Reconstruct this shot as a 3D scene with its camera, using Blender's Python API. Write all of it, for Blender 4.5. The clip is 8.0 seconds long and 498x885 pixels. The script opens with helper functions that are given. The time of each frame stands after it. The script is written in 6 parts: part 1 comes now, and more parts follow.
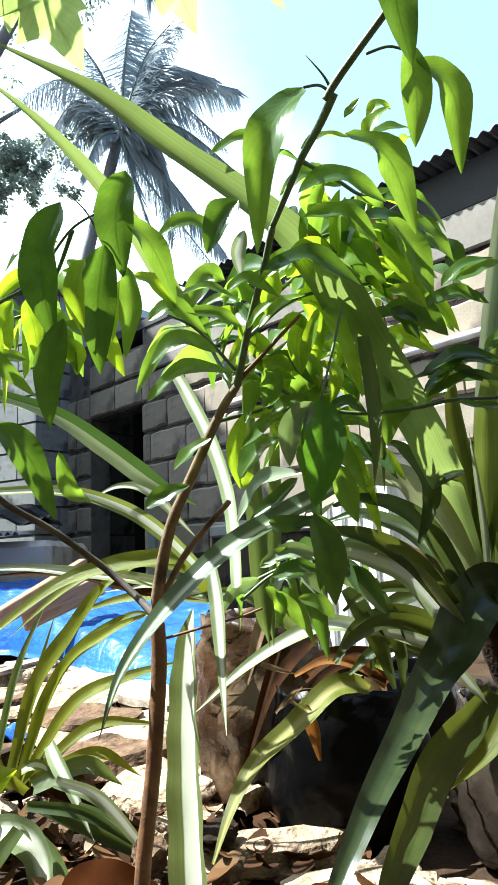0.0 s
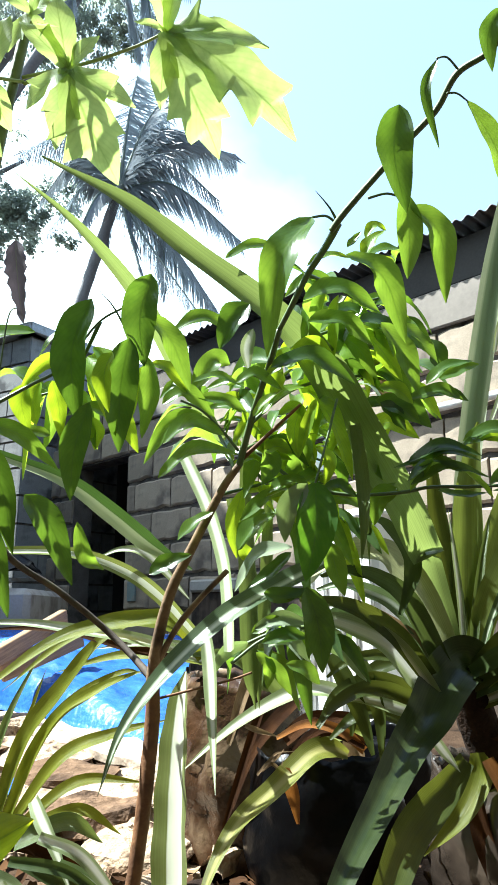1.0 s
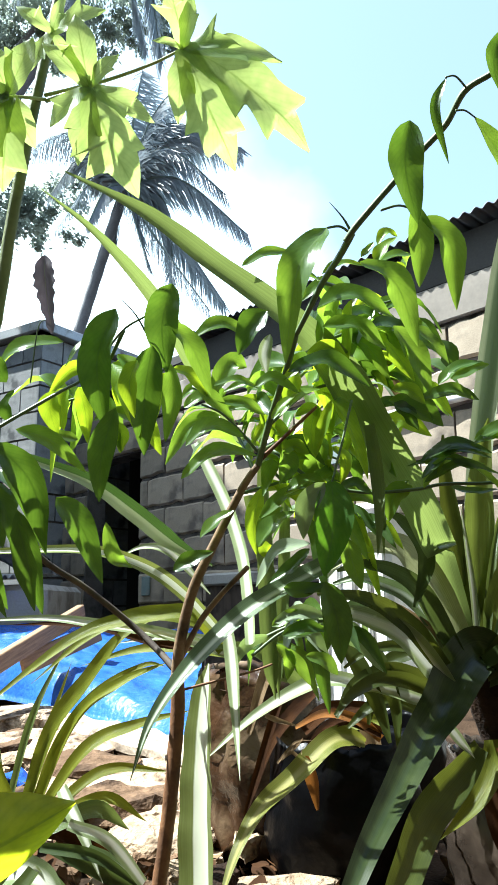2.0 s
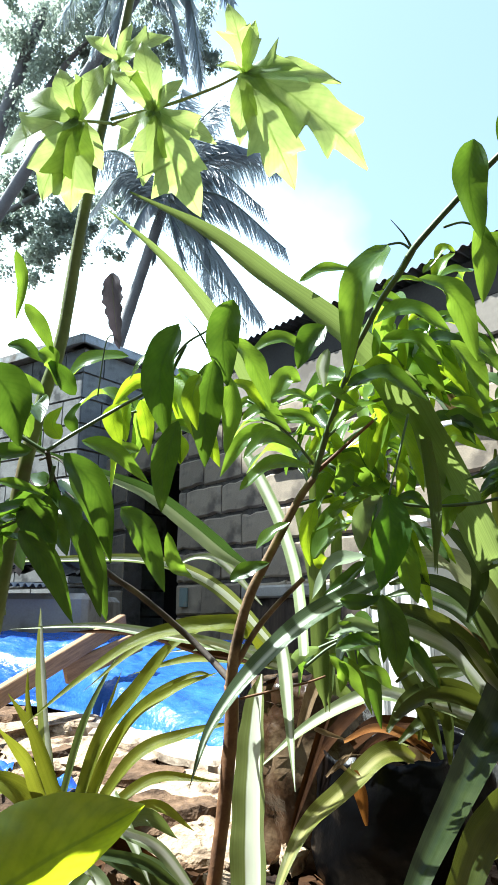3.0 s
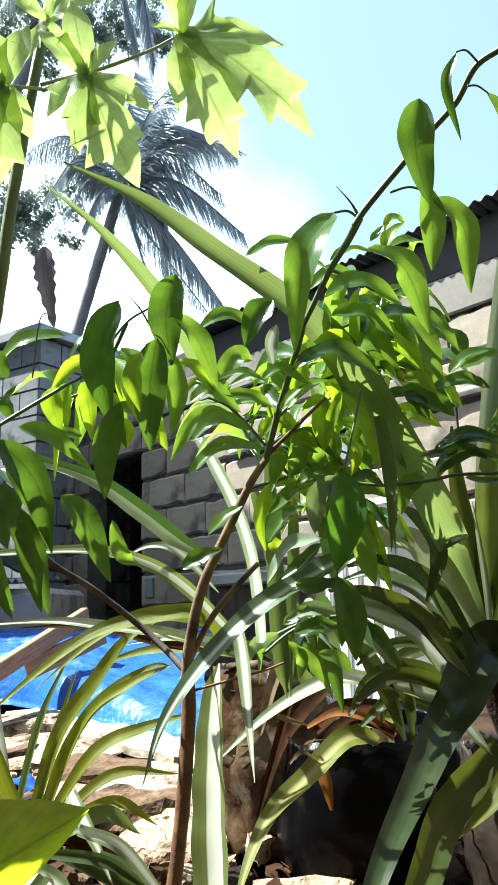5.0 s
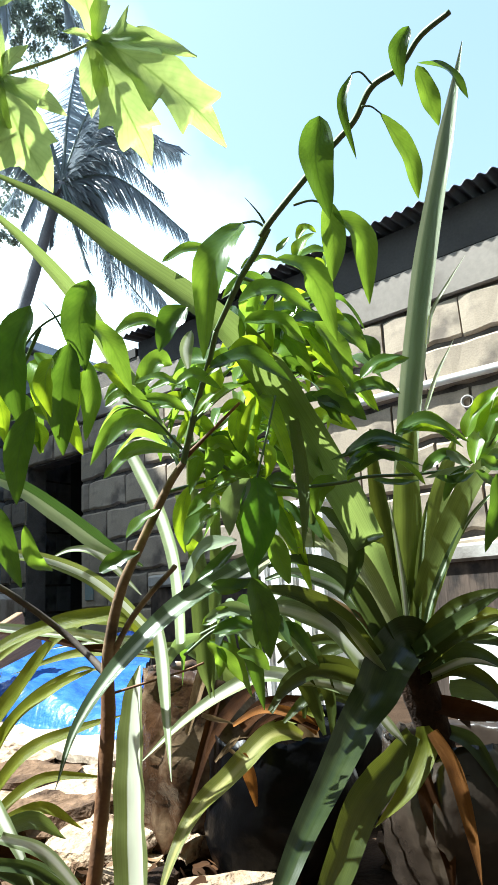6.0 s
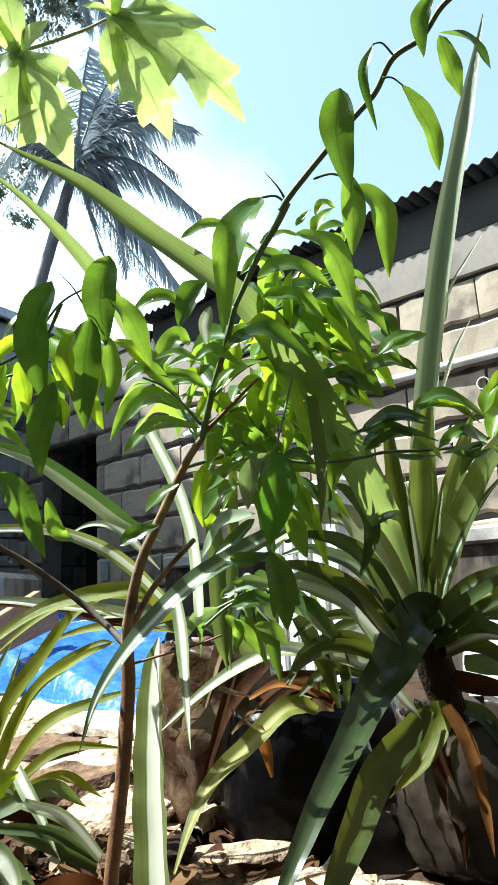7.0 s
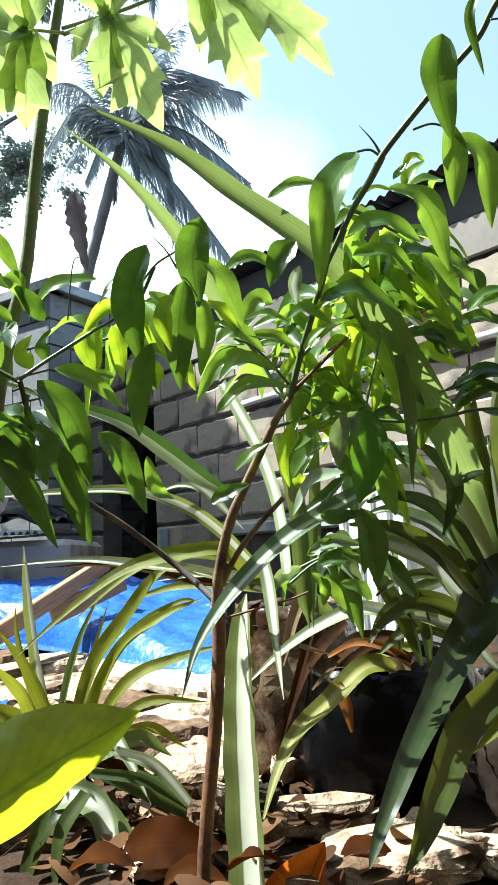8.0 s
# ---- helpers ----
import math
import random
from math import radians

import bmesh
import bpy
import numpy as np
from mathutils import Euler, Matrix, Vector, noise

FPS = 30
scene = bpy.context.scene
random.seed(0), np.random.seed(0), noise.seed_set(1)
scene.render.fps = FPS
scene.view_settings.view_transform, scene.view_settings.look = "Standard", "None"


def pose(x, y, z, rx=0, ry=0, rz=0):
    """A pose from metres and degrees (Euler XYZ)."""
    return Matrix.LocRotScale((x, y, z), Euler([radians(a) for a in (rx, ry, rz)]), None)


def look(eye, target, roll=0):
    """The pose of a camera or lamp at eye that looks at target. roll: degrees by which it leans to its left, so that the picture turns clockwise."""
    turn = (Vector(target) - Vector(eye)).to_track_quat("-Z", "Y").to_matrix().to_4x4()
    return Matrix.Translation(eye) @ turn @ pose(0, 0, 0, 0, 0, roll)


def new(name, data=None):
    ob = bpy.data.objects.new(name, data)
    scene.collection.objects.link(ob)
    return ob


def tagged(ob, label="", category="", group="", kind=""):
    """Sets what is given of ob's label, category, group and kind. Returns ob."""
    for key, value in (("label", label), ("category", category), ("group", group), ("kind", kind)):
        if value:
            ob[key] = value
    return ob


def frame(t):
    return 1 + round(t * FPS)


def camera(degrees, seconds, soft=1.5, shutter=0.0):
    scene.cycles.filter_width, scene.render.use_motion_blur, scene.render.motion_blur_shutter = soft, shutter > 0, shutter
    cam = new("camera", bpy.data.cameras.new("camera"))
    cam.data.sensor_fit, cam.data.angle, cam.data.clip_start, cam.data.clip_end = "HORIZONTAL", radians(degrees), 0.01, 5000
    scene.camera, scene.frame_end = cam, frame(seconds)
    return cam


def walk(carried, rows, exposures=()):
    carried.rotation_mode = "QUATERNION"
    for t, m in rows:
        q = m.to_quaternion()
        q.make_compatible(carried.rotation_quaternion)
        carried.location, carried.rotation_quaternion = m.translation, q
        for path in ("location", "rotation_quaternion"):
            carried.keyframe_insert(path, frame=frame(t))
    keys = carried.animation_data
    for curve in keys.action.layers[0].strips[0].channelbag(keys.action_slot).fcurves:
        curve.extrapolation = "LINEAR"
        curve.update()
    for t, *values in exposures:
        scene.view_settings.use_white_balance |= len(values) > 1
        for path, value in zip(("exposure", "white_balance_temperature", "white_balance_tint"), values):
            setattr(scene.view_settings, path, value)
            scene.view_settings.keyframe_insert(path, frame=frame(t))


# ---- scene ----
cam = camera(40.4, 8.0)
PATH = [
    (0, (0.053, 0.058, 0.392), (0.078, 2.029, 0.727), -2.6),
    (0.5, (0.043, 0.015, 0.408), (0.085, 1.966, 0.846), -0.9),
    (1, (0.034, -0.005, 0.405), (0.115, 1.934, 0.889), -0.4),
    (1.2, (0.033, -0.01, 0.405), (0.075, 1.93, 0.935), -0.4),
    (2.3, (0.022, -0.038, 0.407), (0.073, 1.902, 0.856), -1.2),
    (2.5, (0.021, -0.04, 0.407), (0.013, 1.902, 0.888), -1.2),
    (3, (0.001, -0.043, 0.404), (-0.05, 1.892, 0.906), 0.2),
    (3.5, (0.019, -0.022, 0.411), (-0.141, 1.915, 0.885), -2.2),
    (4, (0.026, -0.01, 0.41), (-0.107, 1.929, 0.882), -2.1),
    (4.5, (0.007, -0.019, 0.406), (-0.038, 1.918, 0.901), -1.4),
    (5, (0.016, -0.015, 0.404), (0.069, 1.93, 0.87), -2.1),
    (5.2, (0.019, -0.017, 0.404), (0.136, 1.928, 0.887), -2.2),
    (6.3, (0.053, -0.033, 0.404), (0.269, 1.901, 0.856), -3.5),
    (6.5, (0.054, -0.034, 0.404), (0.257, 1.901, 0.868), -3.5),
    (7, (0.04, -0.034, 0.394), (0.211, 1.915, 0.807), -3.0),
    (7.5, (0.008, -0.044, 0.392), (0.101, 1.91, 0.81), -2.3),
    (8, (-0.002, -0.039, 0.383), (0.019, 1.932, 0.718), -2.8),
]
walk(cam, [(t, look(eye, target, roll)) for t, eye, target, roll in PATH], [(0.0, 2.17, 5650, 2.0), (1.0, 2.2, 5650, 2.0), (2.5, 2.06, 5650, 2.0), (5.0, 2.06, 5650, 2.0), (6.5, 2.02, 5650, 2.0), (8.0, 2.0, 5650, 2.0)])

# ---- sky, sun, exposure ----
SUN = Vector((-0.525, 0.06, 0.848)).normalized()
world = bpy.data.worlds.new("sky")
scene.world = world
world.use_nodes = True
wn, wl = world.node_tree.nodes, world.node_tree.links
sky = wn.new("ShaderNodeTexSky")
sky.sky_type = "NISHITA"
sky.sun_disc = False
sky.sun_elevation = math.asin(SUN.z)
sky.sun_rotation = math.atan2(SUN.x, SUN.y)
sky.air_density, sky.dust_density, sky.ozone_density = 1.0, 1.6, 1.0
cloud_co = wn.new("ShaderNodeTexCoord")
cloud = wn.new("ShaderNodeTexNoise")
cloud.inputs["Scale"].default_value, cloud.inputs["Detail"].default_value = 3.2, 7
bank = wn.new("ShaderNodeVectorMath")
bank.operation = "DOT_PRODUCT"
bank.inputs[1].default_value = (-0.75, 0.35, -0.55)
cloudy = wn.new("ShaderNodeMath")
cloudy.operation = "MULTIPLY_ADD"
cloudy.inputs[1].default_value = 0.35
cloud_ramp = wn.new("ShaderNodeValToRGB")
cloud_ramp.color_ramp.elements[0].position, cloud_ramp.color_ramp.elements[1].position = 0.07, 0.42
cloud_ramp.color_ramp.elements[0].color = (0.11, 0.11, 0.11, 1)
cloud_mix = wn.new("ShaderNodeMixRGB")
cloud_mix.inputs["Color2"].default_value = (9.8, 11.0, 11.0, 1)
wl.new(cloud_co.outputs["Generated"], cloud.inputs["Vector"])
wl.new(cloud_co.outputs["Generated"], bank.inputs[0])
wl.new(cloud.outputs["Fac"], cloudy.inputs[0])
wl.new(bank.outputs["Value"], cloudy.inputs[2])
wl.new(cloudy.outputs["Value"], cloud_ramp.inputs["Fac"])
wl.new(cloud_ramp.outputs["Color"], cloud_mix.inputs["Fac"])
wl.new(sky.outputs["Color"], cloud_mix.inputs["Color1"])
wl.new(cloud_mix.outputs["Color"], wn["Background"].inputs["Color"])
wn["Background"].inputs["Strength"].default_value = 0.078
lamp = bpy.data.lights.new("sun", "SUN")
lamp.energy, lamp.angle, lamp.color = 5.0, radians(0.6), (1.0, 0.95, 0.86)
sun = new("sun", lamp)
sun.matrix_world = look((-4, 2, 9), Vector((-4, 2, 9)) - SUN)


# ---- materials ----
def material(name, rough=0.6, metal=0.0, spec=0.5):
    m = bpy.data.materials.new(name)
    m.use_nodes = True
    b = m.node_tree.nodes["Principled BSDF"]
    b.inputs["Roughness"].default_value = rough
    b.inputs["Metallic"].default_value = metal
    b.inputs["Specular IOR Level"].default_value = spec
    return m, m.node_tree.nodes, m.node_tree.links, b


def noise_tex(n, l, scale, detail=5, stretch=None, coord="Object"):
    co = n.new("ShaderNodeTexCoord")
    t = n.new("ShaderNodeTexNoise")
    t.inputs["Scale"].default_value, t.inputs["Detail"].default_value = scale, detail
    if stretch:
        mp = n.new("ShaderNodeMapping")
        mp.inputs["Scale"].default_value = stretch
        l.new(co.outputs[coord], mp.inputs["Vector"])
        l.new(mp.outputs["Vector"], t.inputs["Vector"])
    else:
        l.new(co.outputs[coord], t.inputs["Vector"])
    return t.outputs["Fac"]


def ramp(n, l, fac, *stops):
    r = n.new("ShaderNodeValToRGB")
    e = r.color_ramp.elements
    while len(e) < len(stops):
        e.new(0.5)
    for k, (p, c) in zip(e, stops):
        k.position, k.color = p, (*c, 1)
    l.new(fac, r.inputs["Fac"])
    return r.outputs["Color"]


def mixed(n, l, fac, a, b, blend="MIX"):
    m = n.new("ShaderNodeMixRGB")
    m.blend_type = blend
    for key, v in (("Fac", fac), ("Color1", a), ("Color2", b)):
        if isinstance(v, (int, float)):
            m.inputs[key].default_value = v
        elif isinstance(v, tuple):
            m.inputs[key].default_value = (*v, 1)
        else:
            l.new(v, m.inputs[key])
    return m.outputs["Color"]


def bumped(n, l, b, fac, strength, distance):
    k = n.new("ShaderNodeBump")
    k.inputs["Strength"].default_value, k.inputs["Distance"].default_value = strength, distance
    l.new(fac, k.inputs["Height"])
    l.new(k.outputs["Normal"], b.inputs["Normal"])
    return k


def varied(name, c0, c1, scale, rough, fine=120, bump=0.4, dist=0.003, metal=0.0, spec=0.5, dirt=None, stretch=None, per_object=0.0):
    """Two colours mottled at two scales, with fine relief and, if given, dirt of its own colour."""
    m, n, l, b = material(name, rough, metal, spec)
    big, small = noise_tex(n, l, scale, 6, stretch), noise_tex(n, l, fine, 4, stretch)
    col = mixed(n, l, 0.35, ramp(n, l, big, (0.3, c0), (0.7, c1)), ramp(n, l, small, (0.3, c0), (0.7, c1)))
    if dirt:
        spots = ramp(n, l, noise_tex(n, l, scale * 0.6 + 3, 8), (0.52, (0, 0, 0)), (0.68, (1, 1, 1)))
        col = mixed(n, l, spots, col, dirt)
    if per_object:
        o = n.new("ShaderNodeObjectInfo")
        h = n.new("ShaderNodeHueSaturation")
        mr = n.new("ShaderNodeMapRange")
        mr.inputs["To Min"].default_value, mr.inputs["To Max"].default_value = 1 - per_object, 1 + per_object
        l.new(o.outputs["Random"], mr.inputs["Value"])
        l.new(mr.outputs["Result"], h.inputs["Value"])
        l.new(col, h.inputs["Color"])
        col = h.outputs["Color"]
    l.new(col, b.inputs["Base Color"])
    bumped(n, l, b, mixed(n, l, 0.5, big, small), bump, dist)
    return m


def leaf_material(name, c0, c1, through_colour, share, rough=0.3, stripe=None, stripe_at=(0.0, 0.2), vein=0.25, streak=0.0, spec=0.38, one_side=False):
    """A leaf that lets light through. The UV runs along (u) and across (v) the blade; a stripe colours its middle."""
    m, n, l, b = material(name, rough, 0.0, spec)
    uv = n.new("ShaderNodeUVMap")
    sp = n.new("ShaderNodeSeparateXYZ")
    l.new(uv.outputs["UV"], sp.inputs["Vector"])
    away = n.new("ShaderNodeMath")
    away.operation = "SUBTRACT"
    away.inputs[1].default_value = 0.5
    l.new(sp.outputs["Y"], away.inputs[0])
    half = n.new("ShaderNodeMath")
    half.operation = "ABSOLUTE"
    l.new(away.outputs[0], half.inputs[0])
    info = n.new("ShaderNodeObjectInfo")
    spots = noise_tex(n, l, 38, 5)
    col = ramp(n, l, spots, (0.3, c0), (0.7, c1))
    hue = n.new("ShaderNodeHueSaturation")
    mr = n.new("ShaderNodeMapRange")
    mr.inputs["To Min"].default_value, mr.inputs["To Max"].default_value = 0.75, 1.25
    l.new(info.outputs["Random"], mr.inputs["Value"])
    l.new(mr.outputs["Result"], hue.inputs["Value"])
    l.new(col, hue.inputs["Color"])
    col = hue.outputs["Color"]
    tcol = mixed(n, l, 0.0, through_colour, through_colour)
    if streak:
        lengthways = ramp(n, l, noise_tex(n, l, 1.0, 5, (0.8, 34.0, 1.0), "UV"), (0.25, (0.75, 0.75, 0.75)), (0.75, (1.15, 1.15, 1.15)))
        col = mixed(n, l, 1.0, col, lengthways, "MULTIPLY")
        tcol = mixed(n, l, 1.0, tcol, lengthways, "MULTIPLY")
    if stripe:
        lines = noise_tex(n, l, 1.0, 4, (0.6, 46.0, 1.0), "UV")
        wob = n.new("ShaderNodeMath")
        wob.operation = "MULTIPLY_ADD"
        wob.inputs[1].default_value, wob.inputs[2].default_value = 0.08, -0.04
        l.new(lines, wob.inputs[0])
        add = n.new("ShaderNodeMath")
        l.new(sp.outputs["Y"] if one_side else half.outputs[0], add.inputs[0])
        l.new(wob.outputs[0], add.inputs[1])
        fac = ramp(n, l, add.outputs[0], (stripe_at[0], (1, 1, 1)), (stripe_at[1], (0, 0, 0)))
        col = mixed(n, l, fac, col, stripe)
        tcol = mixed(n, l, fac, tcol, tuple(min(1, 1.05 * v) for v in stripe))
    rib = ramp(n, l, half.outputs[0], (0.012, (1, 1, 1)), (0.035, (0, 0, 0)))
    ribf = n.new("ShaderNodeMath")
    ribf.operation = "MULTIPLY"
    ribf.inputs[1].default_value = vein
    l.new(rib, ribf.inputs[0])
    col = mixed(n, l, ribf.outputs[0], col, (0.42, 0.55, 0.2))
    wave = n.new("ShaderNodeTexWave")
    wave.bands_direction = "X"
    wave.inputs["Scale"].default_value, wave.inputs["Distortion"].default_value = 4.2, 2.2
    shear = n.new("ShaderNodeCombineXYZ")
    sh = n.new("ShaderNodeMath")
    sh.operation = "MULTIPLY_ADD"
    sh.inputs[1].default_value = -0.55
    l.new(half.outputs[0], sh.inputs[0])
    l.new(sp.outputs["X"], sh.inputs[2])
    l.new(sh.outputs[0], shear.inputs["X"])
    l.new(shear.outputs["Vector"], wave.inputs["Vector"])
    l.new(col, b.inputs["Base Color"])
    if streak:
        relief = noise_tex(n, l, 1.0, 3, (1.0, 60.0, 1.0), "UV")
        bumped(n, l, b, relief, streak, 0.002)
    else:
        bumped(n, l, b, mixed(n, l, 0.6, wave.outputs["Fac"], spots), 0.1, 0.001)
        ribs = ramp(n, l, wave.outputs["Fac"], (0.0, (0.93, 0.94, 0.9)), (0.3, (1.0, 1.0, 1.0)), (1.0, (1.03, 1.02, 1.0)))
        blotch = ramp(n, l, noise_tex(n, l, 95, 4), (0.3, (0.82, 0.84, 0.8)), (0.7, (1.14, 1.1, 1.1)))
        tcol = mixed(n, l, 1.0, mixed(n, l, 1.0, tcol, ribs, "MULTIPLY"), blotch, "MULTIPLY")
        tcol = mixed(n, l, rib, tcol, mixed(n, l, 1.0, tcol, (0.62, 0.66, 0.5), "MULTIPLY"))
    tr = n.new("ShaderNodeBsdfTranslucent")
    l.new(tcol, tr.inputs["Color"])
    mx = n.new("ShaderNodeMixShader")
    mx.inputs["Fac"].default_value = share
    l.new(b.outputs["BSDF"], mx.inputs[1])
    l.new(tr.outputs["BSDF"], mx.inputs[2])
    l.new(mx.outputs["Shader"], n["Material Output"].inputs["Surface"])
    return m


LEAF = leaf_material("citrus_leaf", (0.042, 0.08, 0.018), (0.074, 0.13, 0.03), (0.31, 0.48, 0.036), 0.46, 0.2)
LEAF_MID = leaf_material("deep_green_citrus_leaf", (0.034, 0.074, 0.02), (0.058, 0.112, 0.03), (0.19, 0.4, 0.02), 0.42, 0.2, vein=0.12)
LEAF_DARK = leaf_material("shaded_citrus_leaf", (0.026, 0.048, 0.017), (0.046, 0.078, 0.026), (0.17, 0.3, 0.02), 0.38, 0.22, vein=0.08)
LEAF_YOUNG = leaf_material("young_citrus_leaf", (0.09, 0.17, 0.015), (0.13, 0.23, 0.02), (0.5, 0.66, 0.02), 0.5, 0.35)
LEAF_DRY = leaf_material("withered_leaf", (0.08, 0.07, 0.085), (0.15, 0.13, 0.15), (0.2, 0.16, 0.19), 0.3, 0.6)
LEAF_PALE = leaf_material("pale_sheen_citrus_leaf", (0.16, 0.2, 0.13), (0.25, 0.29, 0.2), (0.28, 0.38, 0.1), 0.3, 0.22)
PAPAYA = leaf_material("papaya_leaf", (0.12, 0.19, 0.065), (0.17, 0.26, 0.09), (0.58, 0.72, 0.2), 0.56, 0.45, vein=0.5)
BROAD = leaf_material("broad_leaf", (0.03, 0.062, 0.028), (0.052, 0.096, 0.044), (0.66, 0.76, 0.015), 0.52, 0.45, vein=0.1, spec=0.2)
STRAP_HALF = leaf_material("half_pale_strap", (0.02, 0.044, 0.012), (0.036, 0.07, 0.018), (0.1, 0.18, 0.03), 0.26, 0.28, (0.33, 0.37, 0.19), (0.56, 0.6), 0.0, 0.2, one_side=True, spec=0.2)
STRAP = leaf_material("strap_leaf", (0.075, 0.11, 0.035), (0.115, 0.155, 0.05), (0.24, 0.3, 0.06), 0.35, 0.3, vein=0.0, streak=0.5)
STRAP_ARCH = leaf_material("arching_strap", (0.06, 0.085, 0.034), (0.1, 0.13, 0.052), (0.3, 0.38, 0.09), 0.42, 0.32, vein=0.0, streak=0.3, spec=0.2)
STRAP_DUSTY = leaf_material("dusty_strap", (0.2, 0.205, 0.115), (0.3, 0.3, 0.17), (0.4, 0.41, 0.19), 0.34, 0.4, vein=0.0, streak=0.4, spec=0.2)
STRAP_EDGED = leaf_material("pale_edged_strap", (0.42, 0.46, 0.32), (0.52, 0.56, 0.4), (0.45, 0.5, 0.28), 0.25, 0.3, (0.16, 0.21, 0.11), (0.24, 0.36), 0.0, 0.4)
STRAP_SILVER = leaf_material("silvery_strap", (0.06, 0.095, 0.045), (0.1, 0.14, 0.07), (0.2, 0.27, 0.09), 0.26, 0.22, (0.5, 0.54, 0.42), (0.03, 0.17), 0.0, 0.35)
STRAP_YEL = leaf_material("yellow_green_strap", (0.085, 0.105, 0.01), (0.15, 0.165, 0.02), (0.36, 0.37, 0.024), 0.33, 0.36, vein=0.0, streak=0.4, spec=0.2)
STRAP_OLIVE = leaf_material("olive_striped_strap", (0.11, 0.125, 0.018), (0.19, 0.2, 0.035), (0.36, 0.36, 0.045), 0.3, 0.36, (0.3, 0.28, 0.09), (0.06, 0.2), 0.0, 0.45, spec=0.2)
STRAP_VAR = leaf_material("variegated_strap", (0.145, 0.18, 0.05), (0.22, 0.255, 0.085), (0.36, 0.4, 0.08), 0.3, 0.33, (0.64, 0.66, 0.5), (0.2, 0.23), 0.0, 0.12, spec=0.2)
STRAP_PALE = leaf_material("pale_strap", (0.18, 0.23, 0.1), (0.27, 0.32, 0.15), (0.38, 0.43, 0.18), 0.3, 0.33, (0.64, 0.64, 0.52), (0.12, 0.3), 0.0, 0.4, spec=0.2)
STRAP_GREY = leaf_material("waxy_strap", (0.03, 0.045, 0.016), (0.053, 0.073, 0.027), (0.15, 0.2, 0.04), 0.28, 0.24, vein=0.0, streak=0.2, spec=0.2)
STRAP_WAXY = leaf_material("shaded_waxy_strap", (0.017, 0.026, 0.009), (0.03, 0.041, 0.0135), (0.1, 0.125, 0.018), 0.14, 0.22, vein=0.0, streak=0.1, spec=0.3)
STRAP_DEEP = leaf_material("shaded_olive_strap", (0.02, 0.029, 0.007), (0.038, 0.05, 0.012), (0.17, 0.19, 0.02), 0.3, 0.3, vein=0.0, streak=0.25, spec=0.18)
STRAP_OLIVEDARK = leaf_material("broad_olive_strap", (0.052, 0.07, 0.02), (0.088, 0.112, 0.034), (0.28, 0.33, 0.05), 0.42, 0.24, vein=0.0, streak=0.35, spec=0.2)
STRAP_BROWN = leaf_material("dead_strap", (0.016, 0.006, 0.002), (0.05, 0.021, 0.007), (0.1, 0.035, 0.007), 0.2, 0.8, vein=0.0, streak=0.8, spec=0.08)
PALM = leaf_material("hazed_palm_leaflet", (0.17, 0.19, 0.21), (0.25, 0.27, 0.29), (0.46, 0.52, 0.58), 0.6, 0.35, vein=0.1)
CROWN = leaf_material("hazed_tree_foliage", (0.12, 0.145, 0.125), (0.18, 0.205, 0.18), (0.42, 0.48, 0.4), 0.52, 0.5, vein=0.0)
BARK = varied("citrus_bark", (0.09, 0.036, 0.012), (0.22, 0.105, 0.04), 30, 0.75, 260, 0.7, 0.002, dirt=(0.045, 0.018, 0.007))
BARK_DARK = varied("shade_dark_bark", (0.03, 0.02, 0.014), (0.07, 0.05, 0.035), 40, 0.8, 260, 0.6, 0.002, dirt=(0.1, 0.08, 0.05))
BARK_GREY = varied("greyish_bark", (0.11, 0.064, 0.03), (0.25, 0.165, 0.088), 34, 0.75, 260, 0.7, 0.002, dirt=(0.05, 0.03, 0.016))
TWIG = varied("green_twig", (0.05, 0.09, 0.03), (0.1, 0.14, 0.05), 60, 0.5, 300, 0.3, 0.001)
STALK = varied("papaya_stem", (0.085, 0.115, 0.025), (0.19, 0.215, 0.055), 22, 0.5, 160, 0.5, 0.002, dirt=(0.11, 0.075, 0.035))
PETIOLE = varied("papaya_leaf_stalk", (0.3, 0.36, 0.1), (0.42, 0.46, 0.16), 30, 0.45, 200, 0.2, 0.001)
PALM_BARK = varied("hazed_palm_bark", (0.1, 0.1, 0.105), (0.19, 0.185, 0.19), 3, 0.85, 30, 0.6, 0.02)
BLOCK = varied("concrete_block", (0.2, 0.16, 0.115), (0.34, 0.28, 0.205), 5, 0.92, 130, 0.45, 0.004, dirt=(0.115, 0.092, 0.07), per_object=0.2)
MORTAR = varied("mortar", (0.07, 0.06, 0.05), (0.14, 0.12, 0.1), 12, 0.95, 120, 0.9, 0.006, dirt=(0.035, 0.03, 0.025))
PLASTER = varied("old_plaster", (0.3, 0.28, 0.25), (0.42, 0.4, 0.36), 4, 0.9, 90, 0.6, 0.004, dirt=(0.16, 0.14, 0.12))
BEAM = varied("cast_concrete", (0.15, 0.13, 0.108), (0.245, 0.215, 0.18), 3, 0.9, 40, 0.3, 0.003, dirt=(0.11, 0.092, 0.075))
BLOCK_OLD = varied("shaded_grey_block", (0.15, 0.15, 0.15), (0.26, 0.26, 0.25), 5, 0.92, 120, 0.9, 0.006, dirt=(0.055, 0.055, 0.055), per_object=0.12)
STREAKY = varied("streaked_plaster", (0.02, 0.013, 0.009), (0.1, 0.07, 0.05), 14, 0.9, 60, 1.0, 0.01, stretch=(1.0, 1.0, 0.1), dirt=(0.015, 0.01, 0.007))
